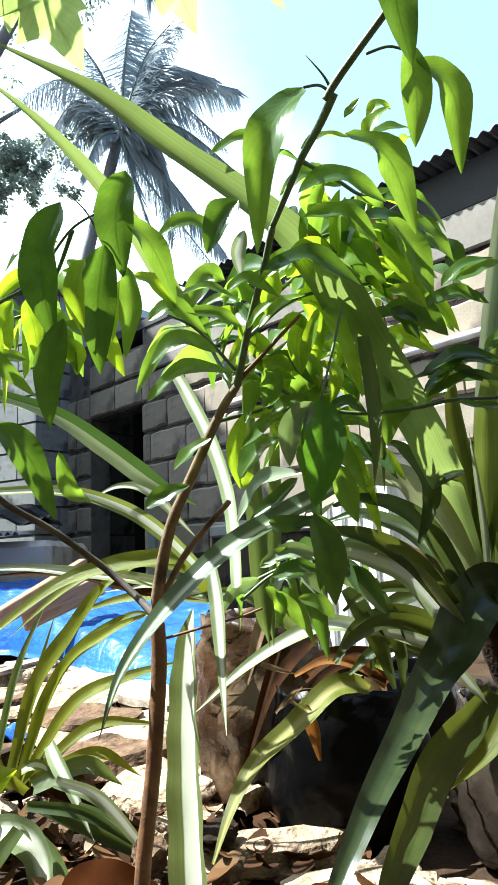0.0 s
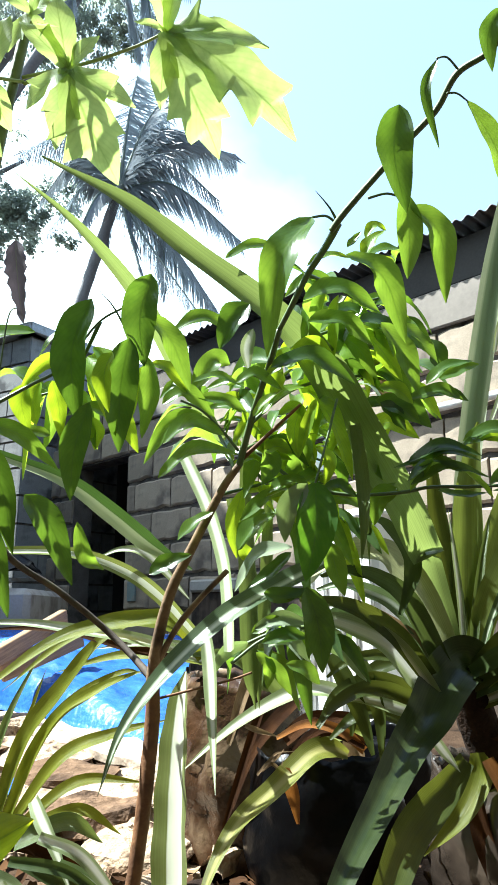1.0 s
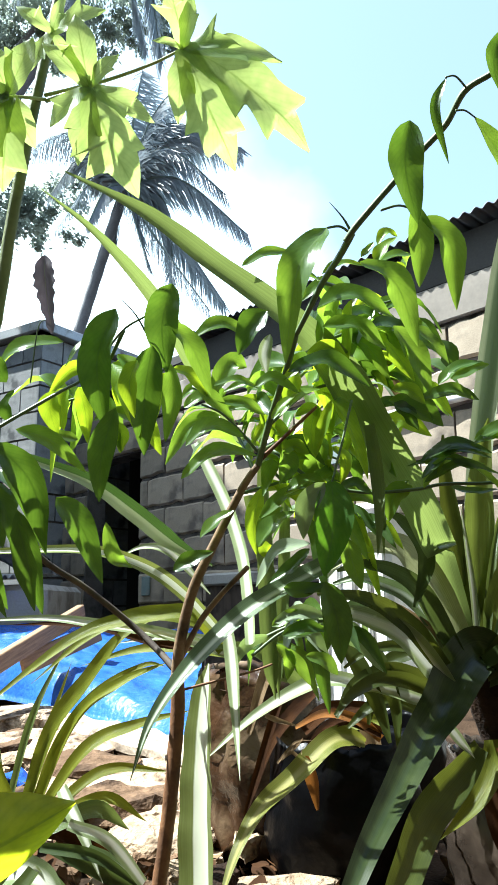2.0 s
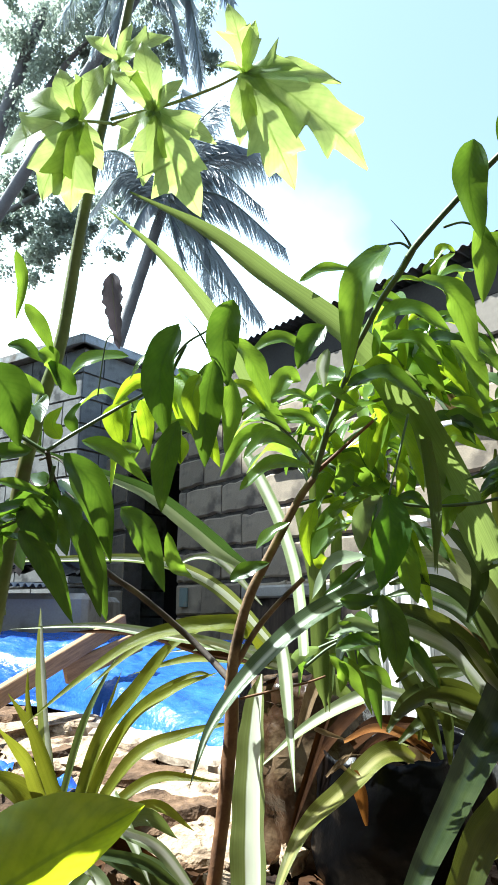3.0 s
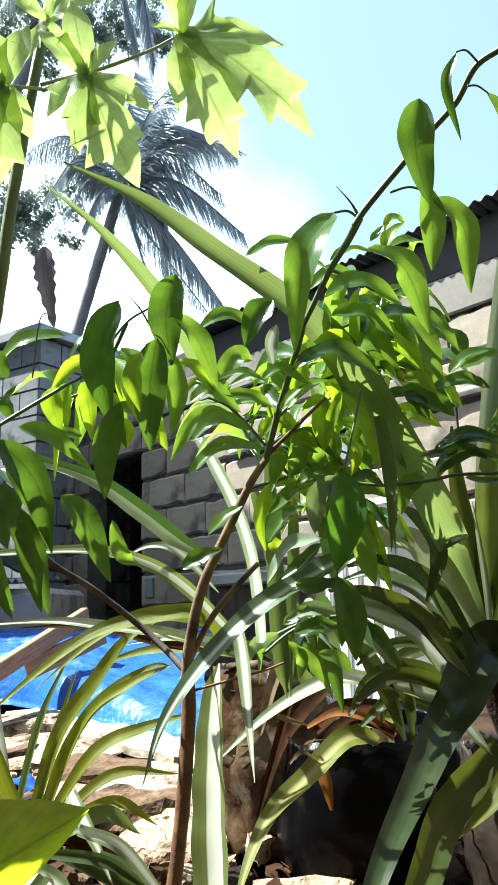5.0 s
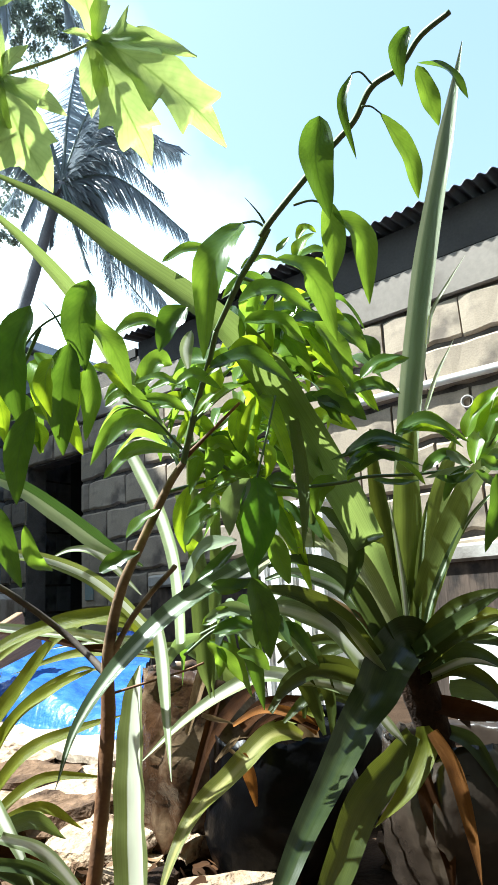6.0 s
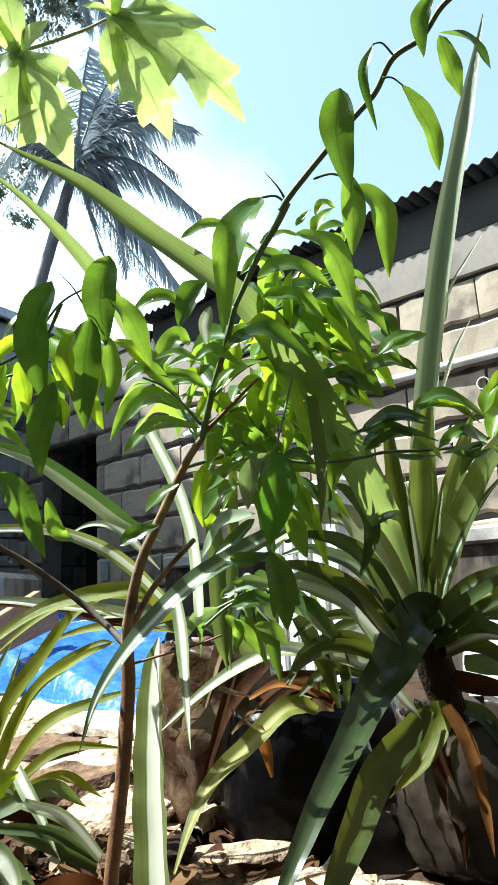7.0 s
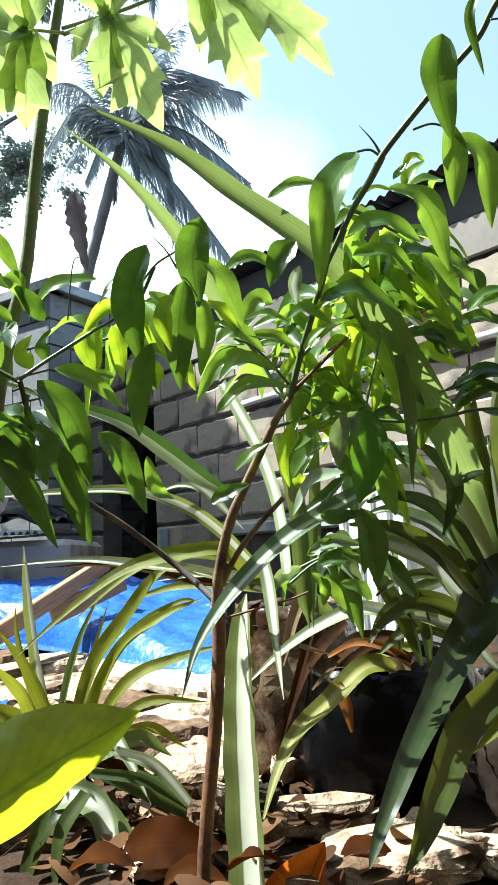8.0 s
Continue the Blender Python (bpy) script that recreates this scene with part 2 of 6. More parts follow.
TIN = varied("rusty_roof_sheet", (0.05, 0.055, 0.07), (0.09, 0.09, 0.105), 6, 0.5, 90, 0.3, 0.002, metal=0.3, dirt=(0.08, 0.055, 0.04))
RUST = varied("rusty_tin", (0.12, 0.075, 0.05), (0.36, 0.29, 0.24), 5, 0.6, 60, 0.4, 0.003, metal=0.2, dirt=(0.09, 0.05, 0.03), stretch=(1.0, 4.0, 1.0))
ZINC = varied("galvanised_sheet", (0.22, 0.225, 0.23), (0.4, 0.4, 0.4), 5, 0.45, 90, 0.25, 0.002, metal=0.5, dirt=(0.12, 0.09, 0.07))
DARK = varied("shade_dark_wall", (0.03, 0.028, 0.026), (0.06, 0.055, 0.05), 5, 0.95, 80)
TARP = varied("blue_tarpaulin", (0.016, 0.06, 0.32), (0.04, 0.135, 0.5), 7, 0.26, 46, 0.9, 0.012, spec=0.7)
BAG = varied("black_polythene", (0.0012, 0.0012, 0.0015), (0.0035, 0.0035, 0.004), 7, 0.3, 26, 0.8, 0.008, spec=0.1, dirt=(0.005, 0.003, 0.002))
BAG_WHITE = varied("white_sack", (0.6, 0.6, 0.58), (0.74, 0.74, 0.72), 8, 0.6, 90, 0.6, 0.005, dirt=(0.4, 0.36, 0.3))
SOIL = varied("dry_soil", (0.018, 0.01, 0.006), (0.06, 0.037, 0.022), 9, 0.95, 140, 0.9, 0.01, spec=0.1, dirt=(0.011, 0.0065, 0.004))
STONE = varied("pale_stone", (0.17, 0.105, 0.06), (0.5, 0.385, 0.265), 20, 0.92, 62, 1.0, 0.03, dirt=(0.04, 0.02, 0.01), per_object=0.28, spec=0.2)
KERB = varied("worn_cement", (0.26, 0.195, 0.14), (0.52, 0.43, 0.33), 12, 0.9, 90, 0.8, 0.006, dirt=(0.09, 0.06, 0.04), spec=0.2)
SHADY = varied("shade_brown_stone", (0.06, 0.034, 0.018), (0.2, 0.125, 0.075), 14, 0.9, 70, 1.0, 0.02, dirt=(0.03, 0.017, 0.01), per_object=0.25, spec=0.15)
WOOD = varied("weathered_board", (0.13, 0.07, 0.032), (0.33, 0.205, 0.105), 10, 0.75, 60, 0.5, 0.002, stretch=(1, 14, 14))
FALLEN = leaf_material("large_fallen_leaf", (0.016, 0.005, 0.0008), (0.04, 0.0125, 0.0018), (0.3, 0.075, 0.005), 0.2, 0.85, vein=0.0, spec=0.05)
FALLEN_ORANGE = leaf_material("backlit_fallen_leaf", (0.06, 0.016, 0.003), (0.13, 0.04, 0.006), (0.85, 0.2, 0.012), 0.55, 0.6, vein=0.0, spec=0.1)
STRAP_ORANGE = leaf_material("orange_dead_strap", (0.13, 0.047, 0.011), (0.3, 0.13, 0.032), (0.36, 0.14, 0.025), 0.3, 0.6, vein=0.0, streak=0.8, spec=0.15)
DEAD_PALE = leaf_material("bleached_dead_strap", (0.13, 0.082, 0.038), (0.32, 0.225, 0.13), (0.3, 0.2, 0.09), 0.25, 0.75, vein=0.0, streak=0.8, spec=0.1)
LITTER_STUFF, ln, ll, lb = material("leaf_litter", 0.85, 0.0, 0.1)
island = ln.new("ShaderNodeNewGeometry")
ll.new(mixed(ln, ll, 0.4, ramp(ln, ll, island.outputs["Random Per Island"], (0.0, (0.03, 0.014, 0.006)), (0.5, (0.1, 0.048, 0.02)), (0.85, (0.17, 0.09, 0.038)), (1.0, (0.55, 0.44, 0.3))), ramp(ln, ll, noise_tex(ln, ll, 30, 6), (0.35, (0.04, 0.025, 0.015)), (0.7, (0.4, 0.3, 0.2))), "MULTIPLY"), lb.inputs["Base Color"])
BAG_GREY = varied("grey_polythene", (0.016, 0.012, 0.0095), (0.05, 0.038, 0.029), 9, 0.2, 30, 0.5, 0.008, spec=0.5, dirt=(0.014, 0.01, 0.007))
CLOSING = varied("fill_tuned_plaster", (0.08, 0.085, 0.06), (0.18, 0.18, 0.14), 3, 0.95, 60, 0.8, 0.01)
TEAL = varied("faded_teal_paint", (0.12, 0.165, 0.16), (0.19, 0.235, 0.225), 18, 0.8, 120, 0.4, 0.003, dirt=(0.2, 0.17, 0.14))
HUSK = varied("fibrous_husk", (0.006, 0.003, 0.0015), (0.03, 0.014, 0.006), 24, 0.95, 200, 0.9, 0.008, spec=0.2)
BAG_BROWN = varied("earth_filled_clear_polythene", (0.01, 0.005, 0.003), (0.06, 0.03, 0.014), 13, 0.24, 34, 0.9, 0.012, spec=0.5, dirt=(0.16, 0.11, 0.065))
PIPE = varied("white_plastic_pipe", (0.62, 0.6, 0.55), (0.72, 0.7, 0.66), 8, 0.4, 60, 0.1, 0.001, dirt=(0.5, 0.45, 0.38))


# ---- building helpers ----
def mesh_object(name, verts, faces, mat, parent=None, smooth=True, uvs=None):
    me = bpy.data.meshes.new(name)
    me.from_pydata([tuple(v) for v in verts], [], faces)
    me.materials.append(mat)
    if smooth:
        me.polygons.foreach_set("use_smooth", [True] * len(me.polygons))
    if uvs is not None:
        layer = me.uv_layers.new(name="UVMap")
        layer.data.foreach_set("uv", [c for loop in me.loops for c in uvs[loop.vertex_index]])
    ob = new(name, me)
    ob.parent = parent
    return ob


def part(name, bm, mat, parent=None, label="", smooth=False):
    me = bpy.data.meshes.new(name)
    bm.to_mesh(me)
    bm.free()
    me.materials.append(mat)
    if smooth:
        me.polygons.foreach_set("use_smooth", [True] * len(me.polygons))
    ob = new(name, me)
    ob.parent = parent
    if label:
        ob["label"] = label
    return ob


def thing(name, place, label, category, group="", kind=""):
    e = new(name)
    e.location = place
    e.empty_display_size = 0.05
    return tagged(e, label, category, group, kind)


def curve_through(points, count):
    """Evenly stepped points on a smooth line through the given ones."""
    p = [Vector(q) for q in points]
    p = [2 * p[0] - p[1]] + p + [2 * p[-1] - p[-2]]
    out = []
    spans = len(p) - 3
    for k in range(count + 1):
        s = k / count * spans
        i = min(int(s), spans - 1)
        t = s - i
        a, b, c, d = p[i : i + 4]
        out.append(0.5 * (2 * b + (c - a) * t + (2 * a - 5 * b + 4 * c - d) * t * t + (3 * b - a - 3 * c + d) * t ** 3))
    return out


TOWARDS = Vector((-0.4, -0.8, 0.42))


def blade(name, parent, line, widths, mat, turn=0.0, fold=0.25, ripple=0.0, cup=0.0):
    """A leaf blade along a line: across it lies a shallow V (fold), its edges may ripple. turn: degrees about its length."""
    verts, faces, uvs = [], [], []
    n = len(line)
    base = Vector(parent.location)
    seed = random.random() * 40
    for k, c in enumerate(line):
        along = (line[min(k + 1, n - 1)] - line[max(k - 1, 0)]).normalized()
        side = along.cross(TOWARDS)
        if side.length < 1e-3:
            side = along.cross(Vector((1, 0, 0)))
        side.normalize()
        side.rotate(Matrix.Rotation(radians(turn), 3, along))
        face = side.cross(along).normalized()
        for j in range(5):
            v = j / 4 - 0.5
            rise = abs(v) * 2
            wob = ripple * widths[k] * math.sin(k * 0.9 + seed + (2.4 if v > 0 else 0)) * rise * rise
            verts.append(c + side * v * widths[k] + face * (fold * widths[k] * 0.5 * rise ** 1.3 + wob) - base)
            uvs.append((k / (n - 1), j / 4))
    for k in range(n - 1):
        for j in range(4):
            a = k * 5 + j
            faces.append((a, a + 1, a + 6, a + 5))
    return mesh_object(name, verts, faces, mat, parent, True, uvs)


def leaf(parent, base, mid, tip, width, mat, turn=0.0, fold=0.42, name="leaf"):
    """A lance-shaped leaf from its base over a middle point to its drawn-out tip."""
    steps = 14
    line = curve_through([base, mid, tip], steps)
    ws = []
    for k in range(steps + 1):
        s = k / steps
        ws.append(0.96 * width * max(0.03, math.sin(math.pi * s ** 0.82) ** 0.72 * (1 - 0.2 * s * s)))
    turn += random.uniform(-14, 14)
    drop = Vector(tip) - Vector(base)
    if drop.z < -0.6 * drop.length:
        turn -= 20
    return blade(name, parent, line, ws, mat, turn, fold, 0.07)


def strap(parent, points, width, mat, turn=0.0, fold=0.45, tip=1.0, name="leaf", foot=0.8, shape=()):
    """A long strap-shaped leaf, widest below its middle and tapering to a point (tip=0: it keeps its width)."""
    steps = 8 * (len(points) - 1)
    line = curve_through(points, steps)
    ws = []
    for k in range(steps + 1):
        s = k / steps
        taper = 1 - tip * max(0.0, (s - 0.35) / 0.65) ** 1.7
        if shape:
            ws.append(width * float(np.interp(s, np.linspace(0, 1, len(shape)), shape)))
        else:
            ws.append(width * max(0.03, taper) * (foot + (1 - foot) * min(1, s * 4)))
    return blade(name, parent, line, ws, mat, turn, fold, 0.02)


def tube(line, radii, sides=8, wob=0.0):
    verts, faces = [], []
    side = None
    n = len(line)
    for k, c in enumerate(line):
        along = (line[min(k + 1, n - 1)] - line[max(k - 1, 0)]).normalized()
        if side is None:
            side = along.orthogonal().normalized()
        side = (side - along * side.dot(along)).normalized()
        up = along.cross(side)
        for j in range(sides):
            a = 2 * math.pi * j / sides
            r = radii[k] * (1 + wob * noise.noise(Vector((c.x * 60, c.y * 60 + j, c.z * 60))))
            verts.append(c + (side * math.cos(a) + up * math.sin(a)) * r)
    for k in range(n - 1):
        for j in range(sides):
            a, b = k * sides + j, k * sides + (j + 1) % sides
            faces.append((a, b, b + sides, a + sides))
    faces.append(tuple(range(sides - 1, -1, -1)))
    faces.append(tuple(range((n - 1) * sides, n * sides)))
    return verts, faces


def branch(parent, points, r0, r1, mat, name="branch", knots=0.12):
    steps = 8 * (len(points) - 1)
    line = curve_through(points, steps)
    base = Vector(parent.location)
    radii = [r0 + (r1 - r0) * k / steps for k in range(steps + 1)]
    verts, faces = tube([p - base for p in line], radii, 10 if r0 > 0.005 else 6, knots)
    return mesh_object(name, verts, faces, mat, parent)


LOBE = ((0.0, 0.07), (0.15, 0.11), (0.32, 0.145), (0.45, 0.175), (0.58, 0.165), (0.72, 0.13), (0.85, 0.085), (0.94, 0.04), (1.0, 0.003))


def palmate(parent, centre, lobes, mat, seed, broad=1.0):
    """A papaya leaf: broad lobes from one centre, each with a few blunt forward-pointing side lobes. lobes: tip and side lobes."""
    verts, faces, uvs = [], [], []
    base, c, r = Vector(parent.location), Vector(centre), random.Random(seed)
    rows = 36
    for t, teeth in lobes:
        t = Vector(t)
        along = t - c
        length = along.length
        along.normalize()
        side = along.cross(Vector((0.0, -1.0, 0.1))).normalized()
        face = side.cross(along)
        bend, twist = r.uniform(-0.04, 0.04), r.uniform(-0.25, 0.25)
        first = len(verts)
        for k in range(rows + 1):
            s = k / rows
            plain = broad * float(np.interp(s, [p[0] for p in LOBE], [p[1] for p in LOBE]))
            lift = 0.10 * length * math.sin(s * 2.2) - 0.14 * length * s * s
            for v in (-1, -0.55, 0, 0.55, 1):
                w = plain
                sweep = 0.0
                for at, out, hand in teeth:
                    if hand * v > 0:
                        gap = (s - at) / 0.16 if s < at else (s - at) / 0.035
                        swell = max(0.0, 1 - abs(gap)) ** 1.2
                        w += 1.25 * out * swell * abs(v)
                        sweep += 0.07 * swell * abs(v)
                w *= 1 + 0.05 * math.sin(17 * s + seed + v)
                verts.append(c + along * length * min(1.0, s + sweep) + side * (v * w + bend * math.sin(3.1 * s)) * length + face * (lift + length * w * (0.16 * abs(v) + 0.6 * twist * v) + 0.014 * length * math.sin(9 * s + 3 * v)) - base)
                uvs.append((s, v / 2 + 0.5))
        for k in range(rows):
            for j in range(4):
                a = first + k * 5 + j
                faces.append((a, a + 1, a + 6, a + 5))
    return mesh_object("leaf", verts, faces, mat, parent, True, uvs)


def twig_leaves(parent, points, count, seed, mats=None):
    """A thin twig with alternate drooping leaves."""
    r = random.Random(seed)
    branch(parent, points, 0.0022, 0.0012, TWIG, "branch")
    line = curve_through(points, count + 1)
    for k in range(count):
        p = line[k + 1]
        along = (line[k + 2] - p).normalized() if k + 2 < len(line) else (p - line[k]).normalized()
        side = Vector((r.uniform(-1, 1), r.uniform(-0.8, 0.8), r.uniform(-0.7, 0.5)))
        way = (along * 0.5 + side).normalized()
        length = r.uniform(0.05, 0.1)
        root = p + way * 0.006
        mid = root + way * length * 0.5 + Vector((0, 0, 0.006))
        tip = root + way * length * 0.9 + Vector((0, 0, -0.3 * length))
        leaf(parent, root, mid, tip, length * r.uniform(0.26, 0.36), r.choice(mats or (LEAF, LEAF, LEAF, LEAF_DARK, LEAF_YOUNG, LEAF_YOUNG)), r.uniform(-50, 50))


def box(bm, x0, x1, y0, y1, z0, z1, bevel=0.0):
    made = bmesh.ops.create_cube(bm, size=1.0)["verts"]
    for v in made:
        v.co = Vector((x0 if v.co.x < 0 else x1, y0 if v.co.y < 0 else y1, z0 if v.co.z < 0 else z1))
    if bevel:
        bmesh.ops.bevel(bm, geom=list({e for v in made for e in v.link_edges}), offset=bevel, segments=1, affect="EDGES", profile=0.5)


def slab(name, x0, x1, y0, y1, z0, z1, mat, parent=None, bevel=0.0, at=None):
    bm = bmesh.new()
    box(bm, x0, x1, y0, y1, z0, z1, bevel)
    ob = part(name, bm, mat, parent)
    if at:
        ob.matrix_world = at
    return ob


# ---- ground ----
def ground_height(x, y):
    return 0.02 * noise.noise(Vector((x * 2.1, y * 2.1, 0))) + 0.008 * noise.noise(Vector((x * 11, y * 11, 3)))


xs = [-300, -80, -30, -12, -6] + [-4 + 0.1 * k for k in range(81)] + [6, 12, 30, 80, 300]
ys = [-300, -80, -30, -10, -4] + [-2 + 0.1 * k for k in range(91)] + [10, 16, 40, 90, 300]
verts = [(x, y, ground_height(x, y) - 0.012) for y in ys for x in xs]
faces = [(j * len(xs) + i, j * len(xs) + i + 1, (j + 1) * len(xs) + i + 1, (j + 1) * len(xs) + i) for j in range(len(ys) - 1) for i in range(len(xs) - 1)]
ground = tagged(mesh_object("ground", verts, faces, SOIL), "dry pale soil strewn with leaf litter", "ground", kind="structure")

# ---- block wall with the doorway, under a corrugated roof ----
WALL = Matrix(((0.695, 0.719, 0, -0.587), (-0.719, 0.695, 0, 4.478), (0, 0, 1, 0), (0, 0, 0, 1)))
ROW, LONG, BASE_Z = 0.205, 0.37, 0.0
wall_east = slab("wall_east", 0.0, 5.2, 0.008, 0.16, -0.1, 1.96, MORTAR, at=WALL)
tagged(wall_east, "unplastered concrete block wall with thick mortar joints", "wall", kind="structure")
wall_west = slab("wall_west", -1.15, -0.66, 0.008, 0.16, -0.1, 1.96, MORTAR, at=WALL)
tagged(wall_west, "concrete block pier beside a dark doorway", "wall", kind="structure")
lintel = slab("wall_lintel", -0.66, 0.0, 0.02, 0.16, 1.44, 1.86, MORTAR, at=WALL)
tagged(lintel, "rough block wall over a doorway", "wall", kind="structure")
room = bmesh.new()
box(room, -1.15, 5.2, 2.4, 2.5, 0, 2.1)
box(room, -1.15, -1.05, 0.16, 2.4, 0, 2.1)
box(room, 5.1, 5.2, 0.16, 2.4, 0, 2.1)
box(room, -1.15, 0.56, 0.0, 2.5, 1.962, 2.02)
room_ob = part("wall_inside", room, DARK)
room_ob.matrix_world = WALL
tagged(room_ob, "inner walls of the block shed, coloured dark for an unlit room", "wall", kind="structure")


def corrugated(name, u0, u1, v0, v1, z0, z1, pitch, depth, mat, at):
    steps = int((u1 - u0) / pitch * 8)
    verts, faces = [], []
    for layer in (0, 0.0015):
        for j in range(5):
            v = v0 + (v1 - v0) * j / 4
            for k in range(steps + 1):
                u = u0 + (u1 - u0) * k / steps
                z = z0 + (z1 - z0) * j / 4 + depth * math.sin(2 * math.pi * u / pitch) + 0.006 * noise.noise(Vector((u * 3, v * 3, 0)))
                verts.append((u, v, z + layer))
    w = steps + 1
    for layer in (0, 5 * w):
        for j in range(4):
            for k in range(steps):
                a = layer + j * w + k
                faces.append((a, a + 1, a + w + 1, a + w))
    for k in range(steps):
        faces.append((k, k + 1, 5 * w + k + 1, 5 * w + k))
        a = 4 * w + k
        faces.append((a, a + 1, 5 * w + a + 1, 5 * w + a))
    ob = mesh_object(name, verts, faces, mat)
    ob.matrix_world = at
    return ob


roof = tagged(corrugated("roof", 0.55, 5.4, -0.12, 2.6, 2.06, 2.25, 0.055, 0.009, TIN, WALL), "dark corrugated metal roof sheets with an overhanging eave", "roof", kind="structure")
eave_shade = tagged(slab("trim", 0.6, 5.2, -0.012, 0.006, 1.83, 2.04, DARK, at=WALL, bevel=0.004), "plate under the eave, coloured dark to stand for its shade", "trim", kind="structure")
beam = tagged(slab("wall_beam", 0.0, 5.2, -0.022, 0.006, 1.642, 1.826, BEAM, at=WALL, bevel=0.006), "smooth grey concrete tie beam under the eave", "beam", kind="structure")
ledge = tagged(slab("trim_ledge", 0.7, 5.2, -0.07, 0.004, 0.51, 0.58, PLASTER, at=WALL, bevel=0.012), "rough plastered ledge along the wall", "ledge", kind="structure")
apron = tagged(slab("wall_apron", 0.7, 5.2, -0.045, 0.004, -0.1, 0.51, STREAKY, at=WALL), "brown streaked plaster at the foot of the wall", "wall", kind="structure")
pipe_line = [Vector((0.9 + 0.2 * k, -0.035, 1.265 + 0.002 * math.sin(k))) for k in range(22)]
pv, pf = tube(pipe_line, [0.019] * 22, 10)
pipe = mesh_object("water_pipe", pv, pf, PIPE)
pipe.matrix_world = WALL
tagged(pipe, "white plastic water pipe along the block wall", "pipe")
rings = [(0.028, 0.02), (0.028, -0.03), (0.022, -0.03), (0.021, 0.02)]
pv = [Vector((2.66 + r * math.cos(k * 0.3927), v, 1.155 + r * math.sin(k * 0.3927))) for r, v in rings for k in range(16)]
pf = [(i * 16 + k, i * 16 + (k + 1) % 16, i * 16 + 16 + (k + 1) % 16, i * 16 + 16 + k) for i in range(3) for k in range(16)]
for u, z, wide, tall in ((1.66, 1.15, 0.12, 0.135), (0.1, 0.53, 0.08, 0.12)):
    patch = slab("paint_patch", u - wide / 2, u + wide / 2, -0.026, -0.012, z - tall / 2, z + tall / 2, TEAL, at=WALL, bevel=0.003)
    tagged(patch, "faded teal paint on a bare wall block", "paint")
stub = mesh_object("pipe_stub", pv, pf, PLASTER)
stub.matrix_world = WALL
tagged(stub, "grey pipe end let into the block wall", "pipe")

# ---- block building at the back, with a pale roof edge ----
CORNER = Vector((-1.44, 4.95, 0))
block_house = thing("block_house", CORNER, "small grey block building with a pale low roof", "building")
for name, way, length in (("wall_left", Vector((-0.86, 0.51, 0)), 4.2), ("wall_right", Vector((0.62, 0.785, 0)), 1.6)):
    out = Vector((way.y, -way.x, 0)) if name == "wall_right" else Vector((-way.y, way.x, 0))
    if out.y > 0:
        out = -out
    m = Matrix(((way.x, -out.x, 0, 0), (way.y, -out.y, 0, 0), (0, 0, 1, 0), (0, 0, 0, 1)))
    w = slab(name, 0.0, length, 0.006, 0.15, 0, 2.49, MORTAR, block_house)
    w.matrix_local = m
    for r in range(12):
        for k in range(-1, int(length / 0.4) + 1):
            a = max(0.0, k * 0.4 + (0.2 if r % 2 else 0))
            e = min(length, (k + 1) * 0.4 + (0.2 if r % 2 else 0) - 0.012)
            if e - a > 0.05:
                brick = slab("concrete_block", 0, e - a, -0.008, 0.1, 0.006, 0.196, BLOCK_OLD, w)
                brick.matrix_local = Matrix.Translation((a, 0, r * 0.207))
    edge = slab("roof_edge", -0.06, length, -0.08, 0.12, 2.49, 2.57, ZINC, block_house, 0.006)
    edge.matrix_local = m

# ---- unseen walls added to close the yard behind the viewer and limit sky fill ----
wall_behind = tagged(slab("wall_behind", -4.0, 4.0, -1.75, -1.6, 0, 4.6, CLOSING), "unseen wall added behind the viewer to limit sky fill", "wall", kind="structure")
wall_side = tagged(slab("wall_side", 2.6, 2.75, -1.6, 1.7, 0, 3.6, CLOSING), "unseen wall added beside the yard to limit sky fill", "wall", kind="structure")

wall_left = tagged(slab("wall_left", -2.95, -2.8, -1.6, 3.3, 0, 2.4, CLOSING), "unseen wall added beside the yard to limit sky fill", "wall", kind="structure")
wall_neighbour = tagged(slab("wall_neighbour", -2.95, -2.8, 3.3, 5.1, 0, 5.6, CLOSING), "tall unseen wall added to shade the doorway wall", "wall", kind="structure")

# ---- pool edge, tarpaulin, boards ----
def draped(name, x0, x1, front, back, height, mat, nx=60, ny=60):
    verts, faces = [], []
    for layer in (0.0, -0.003):
        for j in range(ny + 1):
            for i in range(nx + 1):
                x = x0 + (x1 - x0) * i / nx
                y = front(x) + (back(x) - front(x)) * j / ny
                wob = 0.02 * noise.noise(Vector((x * 5, y * 5, 1)))
                verts.append((x + wob, y + wob, height(x, y) + layer))
    w, total = nx + 1, (nx + 1) * (ny + 1)
    for layer in (0, total):
        for j in range(ny):
            for i in range(nx):
                a = layer + j * w + i
                faces.append((a, a + 1, a + w + 1, a + w))
    rim = [i for i in range(w)] + [j * w + nx for j in range(1, ny + 1)] + [ny * w + i for i in range(nx - 1, -1, -1)] + [j * w for j in range(ny - 1, 0, -1)]
    for a, b in zip(rim, rim[1:] + rim[:1]):
        faces.append((a, b, total + b, total + a))
    return mesh_object(name, verts, faces, mat)


def kerb_line(x):
    return 1.625 - 1.226 * x if x > -0.82 else 2.63 - 0.45 * (x + 0.82)


